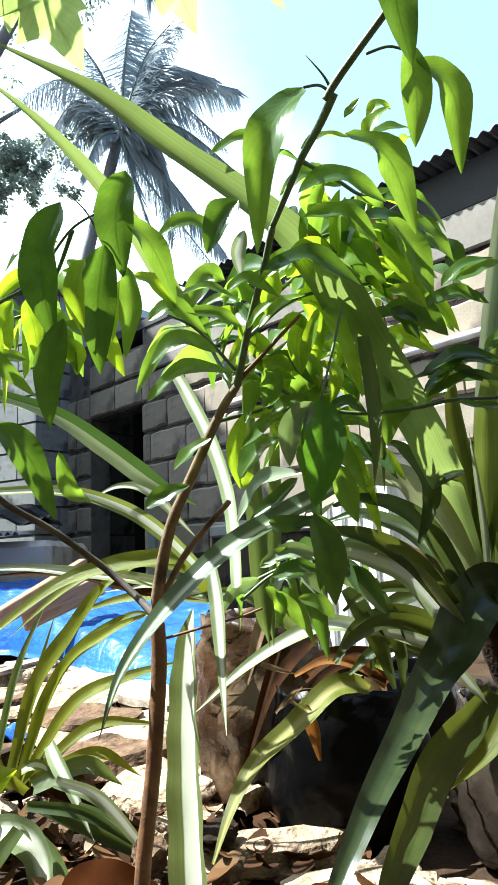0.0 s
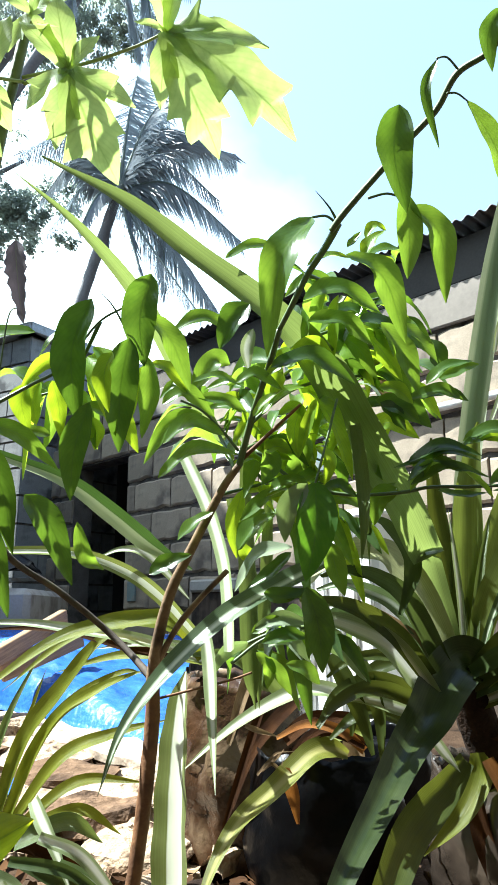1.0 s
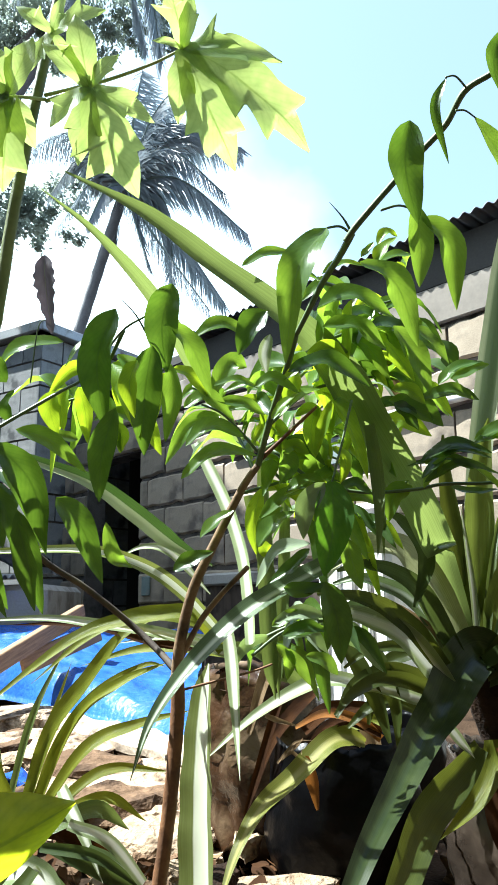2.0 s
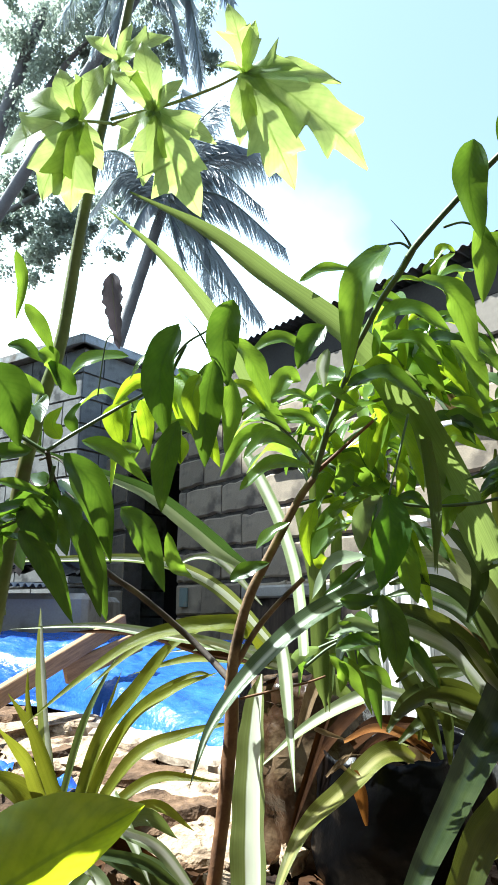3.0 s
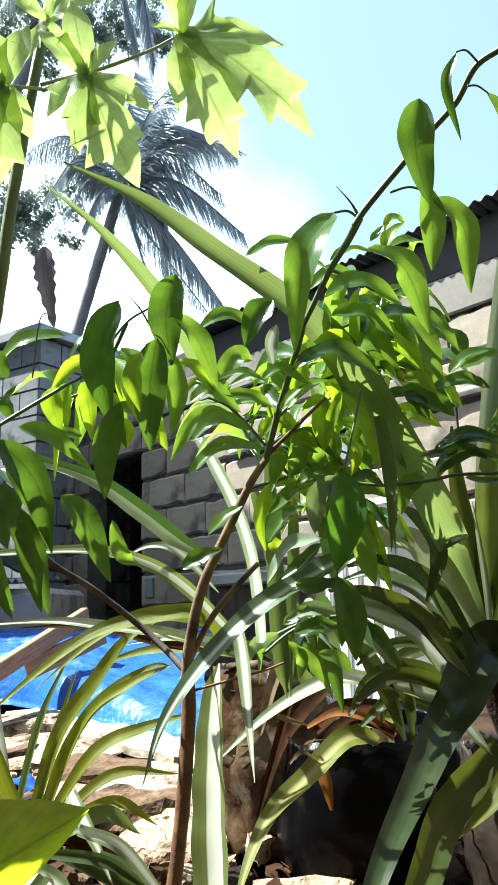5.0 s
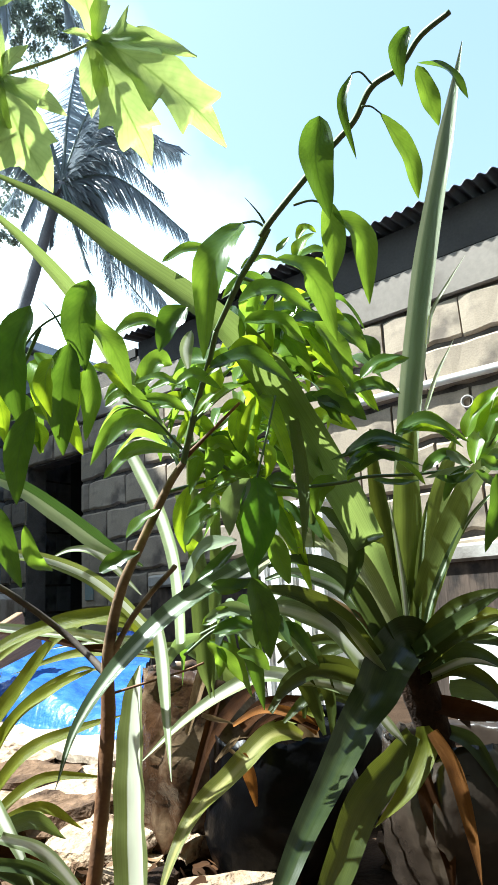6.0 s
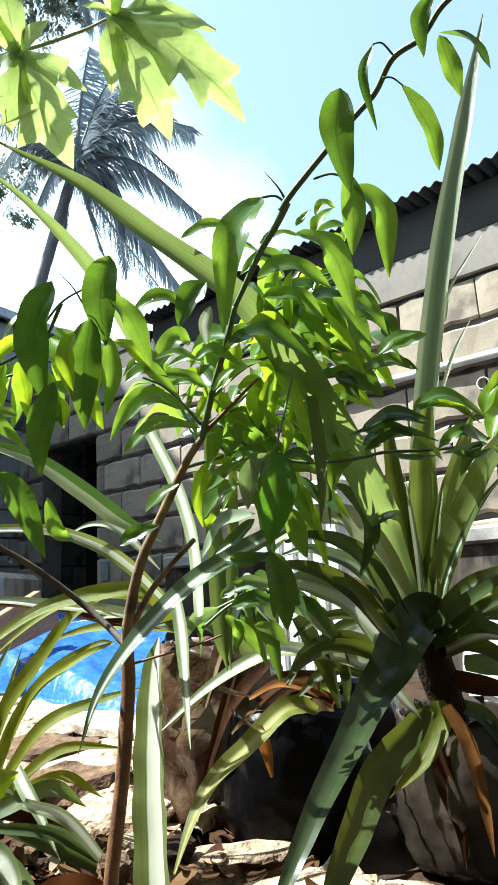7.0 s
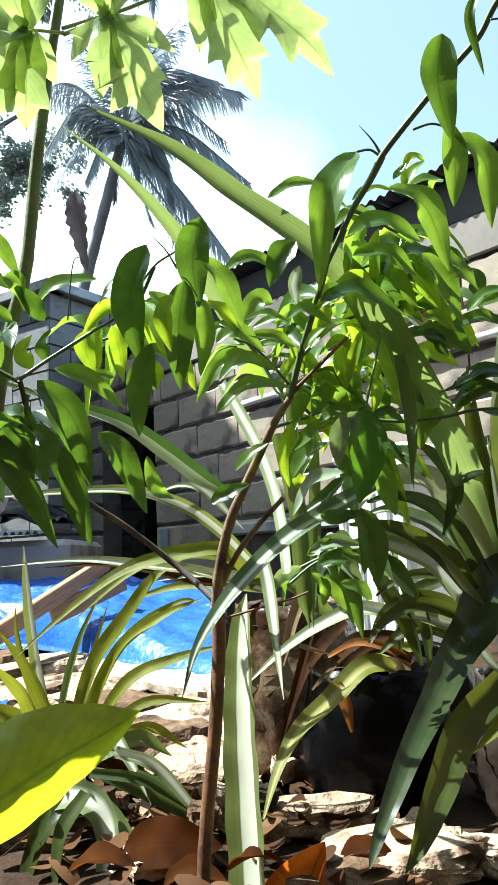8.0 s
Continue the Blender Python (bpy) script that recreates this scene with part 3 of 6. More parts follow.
def crumpled(x, y):
    fold = 0.035 * abs(noise.noise(Vector((x * 4.0 + 2, y * 4.0, 0)))) + 0.02 * abs(noise.noise(Vector((x * 11, y * 7, 4)))) + 0.015 * abs(noise.noise(Vector((x * 24, y * 18, 9))))
    edge = max(0.0, 1 - (y - kerb_line(x)) / 0.12)
    return (0.105 + 0.15 * max(0.0, y - 1.9) + fold) * (1 - edge * edge) + 0.08 * edge * edge


tagged(draped("tarpaulin", -2.0, -0.09, kerb_line, lambda x: min(3.05 - 0.28 * x, 3.32), crumpled, TARP, 110, 70), "crumpled bright blue plastic tarpaulin spread behind stones", "tarpaulin")
scrap_height = lambda x, y: 0.075 + 0.06 * abs(noise.noise(Vector((x * 16, y * 16, 2))))
tagged(draped("tarpaulin", -0.75, -0.57, lambda x: 1.0 - 0.9 * x, lambda x: 1.08 - 0.9 * x, scrap_height, TARP, 24, 12), "scrap of blue plastic tarpaulin on the ground", "tarpaulin")
tagged(draped("tarpaulin", -0.43, -0.35, lambda x: 1.41 + 0.1 * x, lambda x: 1.48 + 0.1 * x, scrap_height, TARP, 14, 10), "scrap of blue plastic tarpaulin on the ground", "tarpaulin")


def board(a, b, height, thick, label):
    a, b = Vector(a), Vector(b)
    along = b - a
    bm = bmesh.new()
    box(bm, 0, along.length, -thick / 2, thick / 2, -height, 0, 0.003)
    ob = part("board", bm, WOOD)
    x = along.normalized()
    y = Vector((0, 0, 1)).cross(x).normalized()
    z = x.cross(y)
    ob.matrix_world = Matrix(((x.x, y.x, z.x, a.x), (x.y, y.y, z.y, a.y), (x.z, y.z, z.z, a.z), (0, 0, 0, 1)))
    return tagged(ob, label, "board")


board((-0.775, 1.915, 0.196), (-0.545, 2.583, 0.416), 0.055, 0.03, "weathered brown board standing on edge beside the tarpaulin")
board((-0.681, 2.313, 0.255), (-0.475, 2.547, 0.354), 0.07, 0.02, "short brown board leaning on the tarpaulin")

# ---- tank and scrap by the back wall ----
tank = thing("water_tank", (-1.5, 3.45, 0), "low smooth grey cement tank with scrap on top", "tank")
bm = bmesh.new()
box(bm, -0.75, 0.62, -0.1, 0.7, 0, 0.52, 0.03)
part("tank_body", bm, PLASTER, tank, smooth=False)
tin = corrugated("tin_sheet", -0.75, 0.5, -0.16, 0.6, 0.56, 0.60, 0.036, 0.009, ZINC, Matrix.Translation((-1.5, 3.43, -0.005)))
tagged(tin, "pale corrugated tin sheet lying on the tank", "sheet")
lean = corrugated("tin_sheet", -0.62, 0.24, 0.0, 0.3, 0.0, 0.34, 0.05, 0.011, RUST, Matrix.Translation((-1.52, 3.5, 0.62)))
tagged(lean, "rusty corrugated tin sheet propped up on scrap", "sheet")


heap_height = lambda x, y: 0.62 + 0.17 * max(0.0, 1 - ((x + 1.42) / 0.5) ** 2) * max(0.2, 1 - abs(y - 3.75) / 0.3) + 0.05 * noise.noise(Vector((x * 7, y * 9, 3)))
tagged(draped("plastic_sheet", -1.75, -0.98, lambda x: 3.5 + 0.04 * math.sin(9 * x), lambda x: 3.98, heap_height, BAG, 40, 24), "dark crumpled plastic sheet heaped on the tank", "sheet")


# ---- flat stones of the pool edge and the rubble before it ----
def stone(x, y, z, rx, ry, rz, turn, tilt, mat=None, seed=0):
    r = random.Random(seed)
    bm = bmesh.new()
    bmesh.ops.create_cube(bm, size=1.0)
    bmesh.ops.subdivide_edges(bm, edges=bm.edges[:], cuts=5, use_grid_fill=True)
    for v in bm.verts:
        c = v.co
        round_off = 1 - 0.16 * (abs(c.x) + abs(c.y)) * (abs(c.x) > 0.3 and abs(c.y) > 0.3)
        v.co = Vector((c.x * rx * round_off, c.y * ry * round_off, c.z * rz)) + Vector((r.uniform(-1, 1) * rx, r.uniform(-1, 1) * ry, r.uniform(-1, 1) * rz)) * 0.05 + Vector((rx, ry, rz * 1.6)) * (0.16 * noise.noise(c * 2.6 + Vector((seed * 3.7, seed, 0))) + 0.07 * noise.noise(c * 7 + Vector((seed, 0, 5))))
    bmesh.ops.smooth_vert(bm, verts=bm.verts[:], factor=0.35, use_axis_x=True, use_axis_y=True, use_axis_z=True)
    ob = part("stone", bm, mat or STONE)
    ob.matrix_world = pose(x, y, z, tilt, r.uniform(-4, 4), turn)
    return tagged(ob, "rough pale flat stone lying on the soil", "stone", "stones on the ground")


kerb = thing("stone_kerb", (-0.155, 1.815, 0), "pale cement kerb of worn blocks along the tarpaulin", "kerb")
kerb.rotation_euler = (0, 0, math.atan2(0.775, -0.632))
rk = random.Random(31)
along = -0.42
while along < 0.72:
    run = rk.uniform(0.24, 0.42)
    bm = bmesh.new()
    box(bm, 0, run - 0.008, -0.015, 0.11, -0.042, 0.0, 0.012)
    bmesh.ops.subdivide_edges(bm, edges=[e for e in bm.edges if e.calc_length() > 0.1], cuts=5, use_grid_fill=True)
    for v in bm.verts:
        v.co += 0.012 * noise.noise_vector(v.co * 14 + Vector((along * 7, 0, 2)))
    block = part("kerb_block", bm, KERB, kerb)
    block.location = (along, rk.uniform(-0.008, 0.008), 0.096 + rk.uniform(-0.006, 0.004))
    base = bmesh.new()
    box(base, 0, run - 0.004, 0.0, 0.1, -0.05, 0.055, 0.004)
    part("kerb_footing", base, SOIL, kerb).location = (along, 0, 0)
    along += run
for k in range(4):
    f = k / 3
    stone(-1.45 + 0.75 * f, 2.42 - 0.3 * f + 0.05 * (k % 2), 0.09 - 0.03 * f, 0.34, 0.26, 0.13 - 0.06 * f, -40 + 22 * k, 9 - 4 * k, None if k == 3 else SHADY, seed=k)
for k in range(5):
    f = k / 4
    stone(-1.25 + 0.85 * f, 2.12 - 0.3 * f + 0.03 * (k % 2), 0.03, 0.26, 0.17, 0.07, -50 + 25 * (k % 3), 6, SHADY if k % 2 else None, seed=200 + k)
for k, (p, rx, ry, turn) in enumerate((
    ((-0.440, 1.893, 0.000), 0.24, 0.32, -20), ((-0.560, 1.885, 0.000), 0.3, 0.28, 15), ((-0.303, 1.592, 0.000), 0.24, 0.14, -8), ((-0.280, 1.541, 0.000), 0.34, 0.2, 8),
    ((-0.152, 1.389, 0.000), 0.26, 0.2, -12), ((-0.190, 1.293, 0.000), 0.24, 0.16, 30), ((-0.102, 1.207, 0.000), 0.2, 0.14, -8), ((-0.021, 1.338, 0.000), 0.2, 0.16, 20),
    ((-0.499, 1.383, 0.000), 0.3, 0.22, -10),
)):
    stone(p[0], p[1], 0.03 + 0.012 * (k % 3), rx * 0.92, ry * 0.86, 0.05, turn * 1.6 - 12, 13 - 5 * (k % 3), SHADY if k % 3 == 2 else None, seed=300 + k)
rs = random.Random(3)
for k in range(44):
    x, y = rs.uniform(-1.0, 0.55), rs.uniform(0.9, 1.75)
    if x > -0.45 and y > kerb_line(x) - 0.42:
        y -= 0.4
    s = rs.uniform(0.03, 0.1)
    stone(x, y, ground_height(x, y) + 0.008, s * rs.uniform(0.9, 1.6), s, rs.uniform(0.02, 0.05), rs.uniform(0, 180), rs.uniform(-9, 9), SHADY if k % 2 else None, seed=20 + k)
for k in range(90):
    x, y = rs.uniform(-0.75, 0.3), rs.uniform(0.92, 1.7)
    s = rs.uniform(0.014, 0.045)
    stone(x, y, ground_height(x, y) + 0.03 + 0.4 * s, s * rs.uniform(0.9, 1.8), s, s * rs.uniform(0.4, 0.9), rs.uniform(0, 180), rs.uniform(-30, 30), (SHADY, STONE, HUSK)[k % 3], seed=500 + k)
stone(0.085, 1.02, 0.012, 0.16, 0.07, 0.035, 4, 3, seed=101)
stone(0.16, 0.865, 0.012, 0.2, 0.1, 0.03, -6, 2, seed=102)
stone(0.09, 0.79, 0.01, 0.14, 0.08, 0.03, 20, 2, SHADY, seed=105)


# ---- nursery bags ----
def bag(name, place, radius, height, mat, label, seed, crumple=1.0):
    """A planting bag: a crumpled cylinder with a rolled rim, pleats and soil inside."""
    t = thing(name, place, label, "planting bag")
    verts, faces = [], []
    sides, rows = 40, 16
    for ring in range(rows + 6):
        inner = ring > rows
        f = min(ring, rows) / rows
        down = (ring - rows) * 0.012 if inner else 0
        for j in range(sides):
            a = 2 * math.pi * j / sides
            n3 = Vector((math.cos(a) * 2.2 + seed, math.sin(a) * 2.2, f * 2.5))
            r = radius * (0.86 + 0.16 * math.sin(math.pi * min(1, f * 1.1)) ** 0.7)
            r *= 1 + 0.10 * noise.noise(n3) + crumple * 0.05 * noise.noise(n3 * 3.1) + crumple * 0.025 * abs(noise.noise(Vector((a * 5, f * 9, seed))))
            r -= 0.003 if inner else 0
            verts.append((r * math.cos(a), r * math.sin(a), f * height + 0.01 * noise.noise(n3 * 2) * f - down))
    for ring in range(rows + 5):
        for j in range(sides):
            a, b = ring * sides + j, ring * sides + (j + 1) % sides
            faces.append((a, b, b + sides, a + sides))
    faces.append(tuple(range(sides - 1, -1, -1)))
    mesh_object("bag_wall", verts, faces, mat, t)
    sv, sf = [], []
    for ring in range(6):
        for j in range(24):
            a, r = 2 * math.pi * j / 24, radius * 0.9 * ring / 5
            sv.append((r * math.cos(a), r * math.sin(a), height - 0.035 + 0.008 * noise.noise(Vector((r * 60 * math.cos(a), r * 60 * math.sin(a), seed)))))
    for ring in range(5):
        for j in range(24):
            a, b = ring * 24 + j, ring * 24 + (j + 1) % 24
            sf.append((a, b, b + 24, a + 24))
    mesh_object("soil", sv, sf, SOIL, t)
    return t


bag("planting_bag", (0.192, 1.135, 0.000), 0.118, 0.2, BAG, "crumpled black polythene planting bag full of soil", 1)
bag("planting_bag", (0.435, 1.006, 0.000), 0.115, 0.2, BAG_GREY, "dusty translucent grey planting bag full of soil", 5, 1.5)
bag("planting_bag", (0.075, 1.26, 0.000), 0.118, 0.3, BAG_BROWN, "crumpled clear planting bag stained brown with earth", 21, 3.2)
bag("planting_bag", (0.322, 1.367, 0.000), 0.11, 0.19, BAG, "black polythene planting bag under strap leaves", 8)
crate = thing("white_crate", (0.452, 2.036, 0.000), "upright ribbed white plastic crate standing by the wall", "crate")
crate.rotation_euler = (0, 0, radians(-52))
bm = bmesh.new()
box(bm, -0.14, 0.14, -0.1, 0.1, 0.0, 0.655, 0.012)
part("crate_body", bm, BAG_WHITE, crate)
bm = bmesh.new()
box(bm, -0.15, 0.15, -0.11, 0.11, 0.657, 0.69, 0.012)
part("lid", bm, BAG_WHITE, crate)
for k in range(8):  # upright ribs on the two sides in view
    bm = bmesh.new()
    if k < 5:
        box(bm, -0.128 + 0.058 * k, -0.104 + 0.058 * k, -0.113, -0.098, 0.03, 0.63, 0.004)
    else:
        box(bm, -0.153, -0.138, -0.085 + 0.062 * (k - 5), -0.061 + 0.062 * (k - 5), 0.03, 0.63, 0.004)
    part("rib", bm, BAG_WHITE, crate)
bag("white_sack", (0.889, 1.721, 0.000), 0.16, 0.34, BAG_WHITE, "squat white woven plastic sack in full sun", 14)["category"] = "sack"

# ---- dead leaves on the ground ----
lv, lf, rl = [], [], random.Random(9)
for k in range(1500):
    x, y = rl.uniform(-1.3, 0.9), rl.uniform(0.35, 1.9)
    if rl.random() < 0.25:
        x, y = rl.uniform(-0.3, 0.5), rl.uniform(0.6, 1.2)
    if x > 0.2 or y < 0.9 and rl.random() < 0.75:
        continue
    z = ground_height(x, y) + rl.uniform(0.0, 0.03)
    m = pose(x, y, z, rl.uniform(-35, 35), rl.uniform(-35, 35), rl.uniform(0, 360))
    length, width, curl = rl.uniform(0.02, 0.065), rl.uniform(0.006, 0.018), rl.uniform(-0.4, 0.6)
    first = len(lv)
    for i in range(6):
        s = i / 5
        w = width * math.sin(math.pi * (0.06 + 0.9 * s)) ** 0.7
        for v in (-1, 0, 1):
            lv.append(m @ Vector((length * (s - 0.5), v * w, curl * length * (s - 0.5) ** 2 * 2 + abs(v) * w * 0.5 * curl)))
    for i in range(5):
        for j in range(2):
            a = first + i * 3 + j
            lf.append((a, a + 1, a + 4, a + 3))
tagged(mesh_object("leaf_litter", lv, lf, LITTER_STUFF), "dry brown and pale fallen leaves and scraps", "leaf litter", kind="stuff")


# ---- plants ----
# young citrus tree
tree = thing("citrus_tree", (-0.05, 0.72, 0.0), "young thorny citrus tree with glossy drooping leaves", "tree")
branch(tree, [(-0.074, 0.802, -0.033), (-0.063, 0.792, 0.084), (-0.052, 0.785, 0.161), (-0.044, 0.778, 0.229), (-0.039, 0.772, 0.293), (-0.040, 0.768, 0.330)], 0.0079, 0.0082, BARK, "stem")
branch(tree, [(-0.041, 0.769, 0.324), (-0.034, 0.749, 0.372), (-0.019, 0.726, 0.425), (0.005, 0.705, 0.472), (0.034, 0.681, 0.525), (0.052, 0.670, 0.550)], 0.007, 0.0037, BARK_GREY, "stem")
branch(tree, [(0.052, 0.670, 0.550), (0.062, 0.638, 0.584), (0.068, 0.620, 0.602), (0.079, 0.590, 0.630), (0.086, 0.565, 0.653)], 0.0036, 0.0028, TWIG, "stem")
branch(tree, [(0.086, 0.565, 0.653), (0.097, 0.549, 0.671), (0.109, 0.531, 0.691), (0.122, 0.515, 0.707), (0.132, 0.500, 0.722)], 0.0025, 0.0032, TWIG, "stem")
branch(tree, [(0.122, 0.482, 0.703), (0.130, 0.473, 0.712), (0.148, 0.456, 0.728), (0.171, 0.433, 0.747), (0.191, 0.413, 0.762), (0.201, 0.393, 0.776), (0.218, 0.376, 0.779), (0.228, 0.357, 0.788), (0.243, 0.339, 0.791)], 0.0029, 0.0020, TWIG, "stem")
branch(tree, [(0.131, 0.500, 0.723), (0.124, 0.496, 0.734), (0.112, 0.492, 0.747)], 0.0014, 0.0002, TWIG, "thorn")
branch(tree, [(-0.038, 0.772, 0.332), (-0.069, 0.805, 0.359), (-0.105, 0.815, 0.390), (-0.149, 0.780, 0.429), (-0.183, 0.720, 0.458), (-0.204, 0.660, 0.498), (-0.213, 0.620, 0.538), (-0.208, 0.580, 0.557)], 0.0043, 0.0026, BARK_DARK, "branch")
branch(tree, [(-0.204, 0.565, 0.554), (-0.182, 0.569, 0.571), (-0.136, 0.577, 0.603), (-0.118, 0.580, 0.615), (-0.102, 0.582, 0.635), (-0.080, 0.583, 0.667), (-0.058, 0.587, 0.684)], 0.0019, 0.0011, TWIG, "branch")
branch(tree, [(-0.057, 0.581, 0.663), (-0.067, 0.576, 0.680), (-0.080, 0.572, 0.694)], 0.0011, 0.0003, TWIG, "thorn")
branch(tree, [(0.052, 0.669, 0.553), (0.078, 0.649, 0.574), (0.110, 0.621, 0.599)], 0.0026, 0.0014, BARK, "branch")
branch(tree, [(-0.038, 0.763, 0.345), (-0.013, 0.737, 0.388), (0.012, 0.717, 0.418), (0.040, 0.696, 0.445)], 0.0036, 0.0028, BARK_GREY, "branch")
branch(tree, [(0.051, 0.666, 0.564), (0.033, 0.645, 0.581), (0.014, 0.626, 0.595), (-0.005, 0.612, 0.600)], 0.0017, 0.0011, TWIG, "branch")
branch(tree, [(0.150, 0.642, 0.612), (0.138, 0.637, 0.570), (0.124, 0.630, 0.524)], 0.0014, 0.0011, TWIG, "branch")
branch(tree, [(-0.036, 0.772, 0.314), (-0.001, 0.773, 0.322), (0.043, 0.774, 0.332), (0.068, 0.774, 0.340)], 0.0016, 0.0013, BARK, "branch")
branch(tree, [(0.070, 0.690, 0.570), (0.114, 0.687, 0.535), (0.162, 0.679, 0.521), (0.215, 0.667, 0.521), (0.244, 0.659, 0.525), (0.284, 0.650, 0.524), (0.330, 0.640, 0.526), (0.358, 0.630, 0.537), (0.376, 0.618, 0.562)], 0.0021, 0.0015, TWIG, "branch")
branch(tree, [(0.130, 0.500, 0.722), (0.121, 0.498, 0.727), (0.109, 0.497, 0.725)], 0.0012, 0.0010, TWIG, "petiole")
branch(tree, [(0.146, 0.451, 0.713), (0.160, 0.449, 0.716), (0.172, 0.448, 0.712)], 0.0011, 0.0009, TWIG, "petiole")
branch(tree, [(0.189, 0.385, 0.752), (0.196, 0.385, 0.752), (0.203, 0.385, 0.746)], 0.0008, 0.0006, TWIG, "petiole")
branch(tree, [(0.197, 0.381, 0.768), (0.189, 0.379, 0.776), (0.182, 0.380, 0.776)], 0.0008, 0.0006, TWIG, "petiole")
leaf(tree, (0.109, 0.497, 0.725), (0.081, 0.486, 0.678), (0.071, 0.513, 0.606), 0.0336, LEAF, turn=0)
leaf(tree, (0.166, 0.420, 0.772), (0.162, 0.428, 0.735), (0.171, 0.437, 0.692), 0.0297, LEAF_DARK)
leaf(tree, (0.172, 0.443, 0.713), (0.176, 0.450, 0.678), (0.174, 0.456, 0.648), 0.0211, LEAF)
leaf(tree, (0.176, 0.445, 0.703), (0.199, 0.448, 0.680), (0.203, 0.459, 0.630), 0.0239, LEAF)
leaf(tree, (0.202, 0.385, 0.747), (0.222, 0.391, 0.714), (0.228, 0.397, 0.684), 0.0175, LEAF)
leaf(tree, (0.183, 0.380, 0.776), (0.175, 0.387, 0.753), (0.184, 0.395, 0.715), 0.0083, LEAF_DARK, turn=5)
leaf(tree, (0.218, 0.352, 0.791), (0.209, 0.358, 0.772), (0.212, 0.363, 0.750), 0.0144, LEAF_DARK)
leaf(tree, (0.223, 0.358, 0.766), (0.244, 0.357, 0.759), (0.258, 0.360, 0.739), 0.0144, LEAF_DARK, turn=-5)
leaf(tree, (0.223, 0.358, 0.764), (0.231, 0.363, 0.739), (0.237, 0.367, 0.722), 0.0152, LEAF)
leaf(tree, (0.134, 0.479, 0.687), (0.140, 0.477, 0.693), (0.145, 0.475, 0.699), 0.0076, LEAF)
leaf(tree, (0.109, 0.534, 0.700), (0.127, 0.533, 0.710), (0.149, 0.535, 0.709), 0.0130, LEAF_YOUNG)
leaf(tree, (0.144, 0.534, 0.712), (0.179, 0.542, 0.693), (0.199, 0.557, 0.638), 0.0310, LEAF)
leaf(tree, (0.109, 0.569, 0.684), (0.144, 0.569, 0.696), (0.182, 0.577, 0.677), 0.0284, LEAF)
leaf(tree, (0.113, 0.574, 0.665), (0.147, 0.577, 0.667), (0.175, 0.584, 0.646), 0.0252, LEAF)
leaf(tree, (0.078, 0.572, 0.619), (0.118, 0.573, 0.629), (0.157, 0.582, 0.607), 0.0259, LEAF_DARK, turn=-15)
leaf(tree, (0.167, 0.564, 0.726), (0.174, 0.561, 0.741), (0.187, 0.559, 0.752), 0.0168, LEAF_YOUNG)
leaf(tree, (0.164, 0.563, 0.726), (0.187, 0.563, 0.734), (0.205, 0.565, 0.735), 0.0179, LEAF)
leaf(tree, (0.060, 0.576, 0.683), (0.044, 0.578, 0.667), (0.032, 0.584, 0.641), 0.0299, LEAF_DARK)
leaf(tree, (-0.013, 0.614, 0.672), (0.016, 0.613, 0.686), (0.044, 0.618, 0.675), 0.0204, LEAF)
leaf(tree, (0.037, 0.619, 0.754), (0.067, 0.617, 0.768), (0.099, 0.620, 0.767), 0.0164, LEAF)
leaf(tree, (0.064, 0.600, 0.669), (0.058, 0.605, 0.649), (0.060, 0.610, 0.629), 0.0143, STRAP_PALE)
leaf(tree, (-0.084, 0.564, 0.681), (-0.102, 0.575, 0.632), (-0.095, 0.590, 0.571), 0.0395, LEAF_DARK, turn=-8)
leaf(tree, (-0.031, 0.563, 0.706), (-0.041, 0.572, 0.666), (-0.037, 0.582, 0.623), 0.0363, LEAF_DARK, turn=-5)
leaf(tree, (-0.049, 0.566, 0.644), (-0.057, 0.577, 0.597), (-0.058, 0.590, 0.544), 0.0347, LEAF_DARK, turn=-8)
leaf(tree, (-0.032, 0.572, 0.669), (-0.011, 0.579, 0.644), (0.005, 0.591, 0.602), 0.0246, LEAF)
leaf(tree, (-0.033, 0.581, 0.631), (-0.031, 0.590, 0.593), (-0.039, 0.598, 0.559), 0.0224, LEAF)
leaf(tree, (-0.082, 0.568, 0.584), (-0.095, 0.577, 0.542), (-0.098, 0.587, 0.500), 0.0269, LEAF_DARK)
leaf(tree, (-0.139, 0.616, 0.620), (-0.146, 0.620, 0.602), (-0.143, 0.626, 0.579), 0.0238, LEAF_YOUNG)
leaf(tree, (-0.128, 0.617, 0.621), (-0.122, 0.623, 0.597), (-0.120, 0.631, 0.566), 0.0182, LEAF_YOUNG)
leaf(tree, (-0.081, 0.613, 0.651), (-0.088, 0.618, 0.629), (-0.082, 0.628, 0.592), 0.0182, LEAF_YOUNG)
leaf(tree, (-0.065, 0.625, 0.609), (-0.058, 0.632, 0.583), (-0.047, 0.640, 0.555), 0.0193, LEAF_YOUNG)
leaf(tree, (-0.097, 0.627, 0.588), (-0.086, 0.633, 0.571), (-0.088, 0.636, 0.557), 0.0204, LEAF_YOUNG)
leaf(tree, (-0.128, 0.550, 0.642), (-0.166, 0.548, 0.635), (-0.192, 0.553, 0.609), 0.0238, LEAF)
leaf(tree, (-0.240, 0.539, 0.650), (-0.222, 0.541, 0.647), (-0.206, 0.545, 0.634), 0.0155, LEAF_DARK, turn=5)
leaf(tree, (-0.205, 0.524, 0.637), (-0.191, 0.527, 0.629), (-0.188, 0.533, 0.607), 0.0190, LEAF, turn=25)
leaf(tree, (-0.225, 0.501, 0.726), (-0.218, 0.508, 0.696), (-0.225, 0.516, 0.664), 0.0120, LEAF)
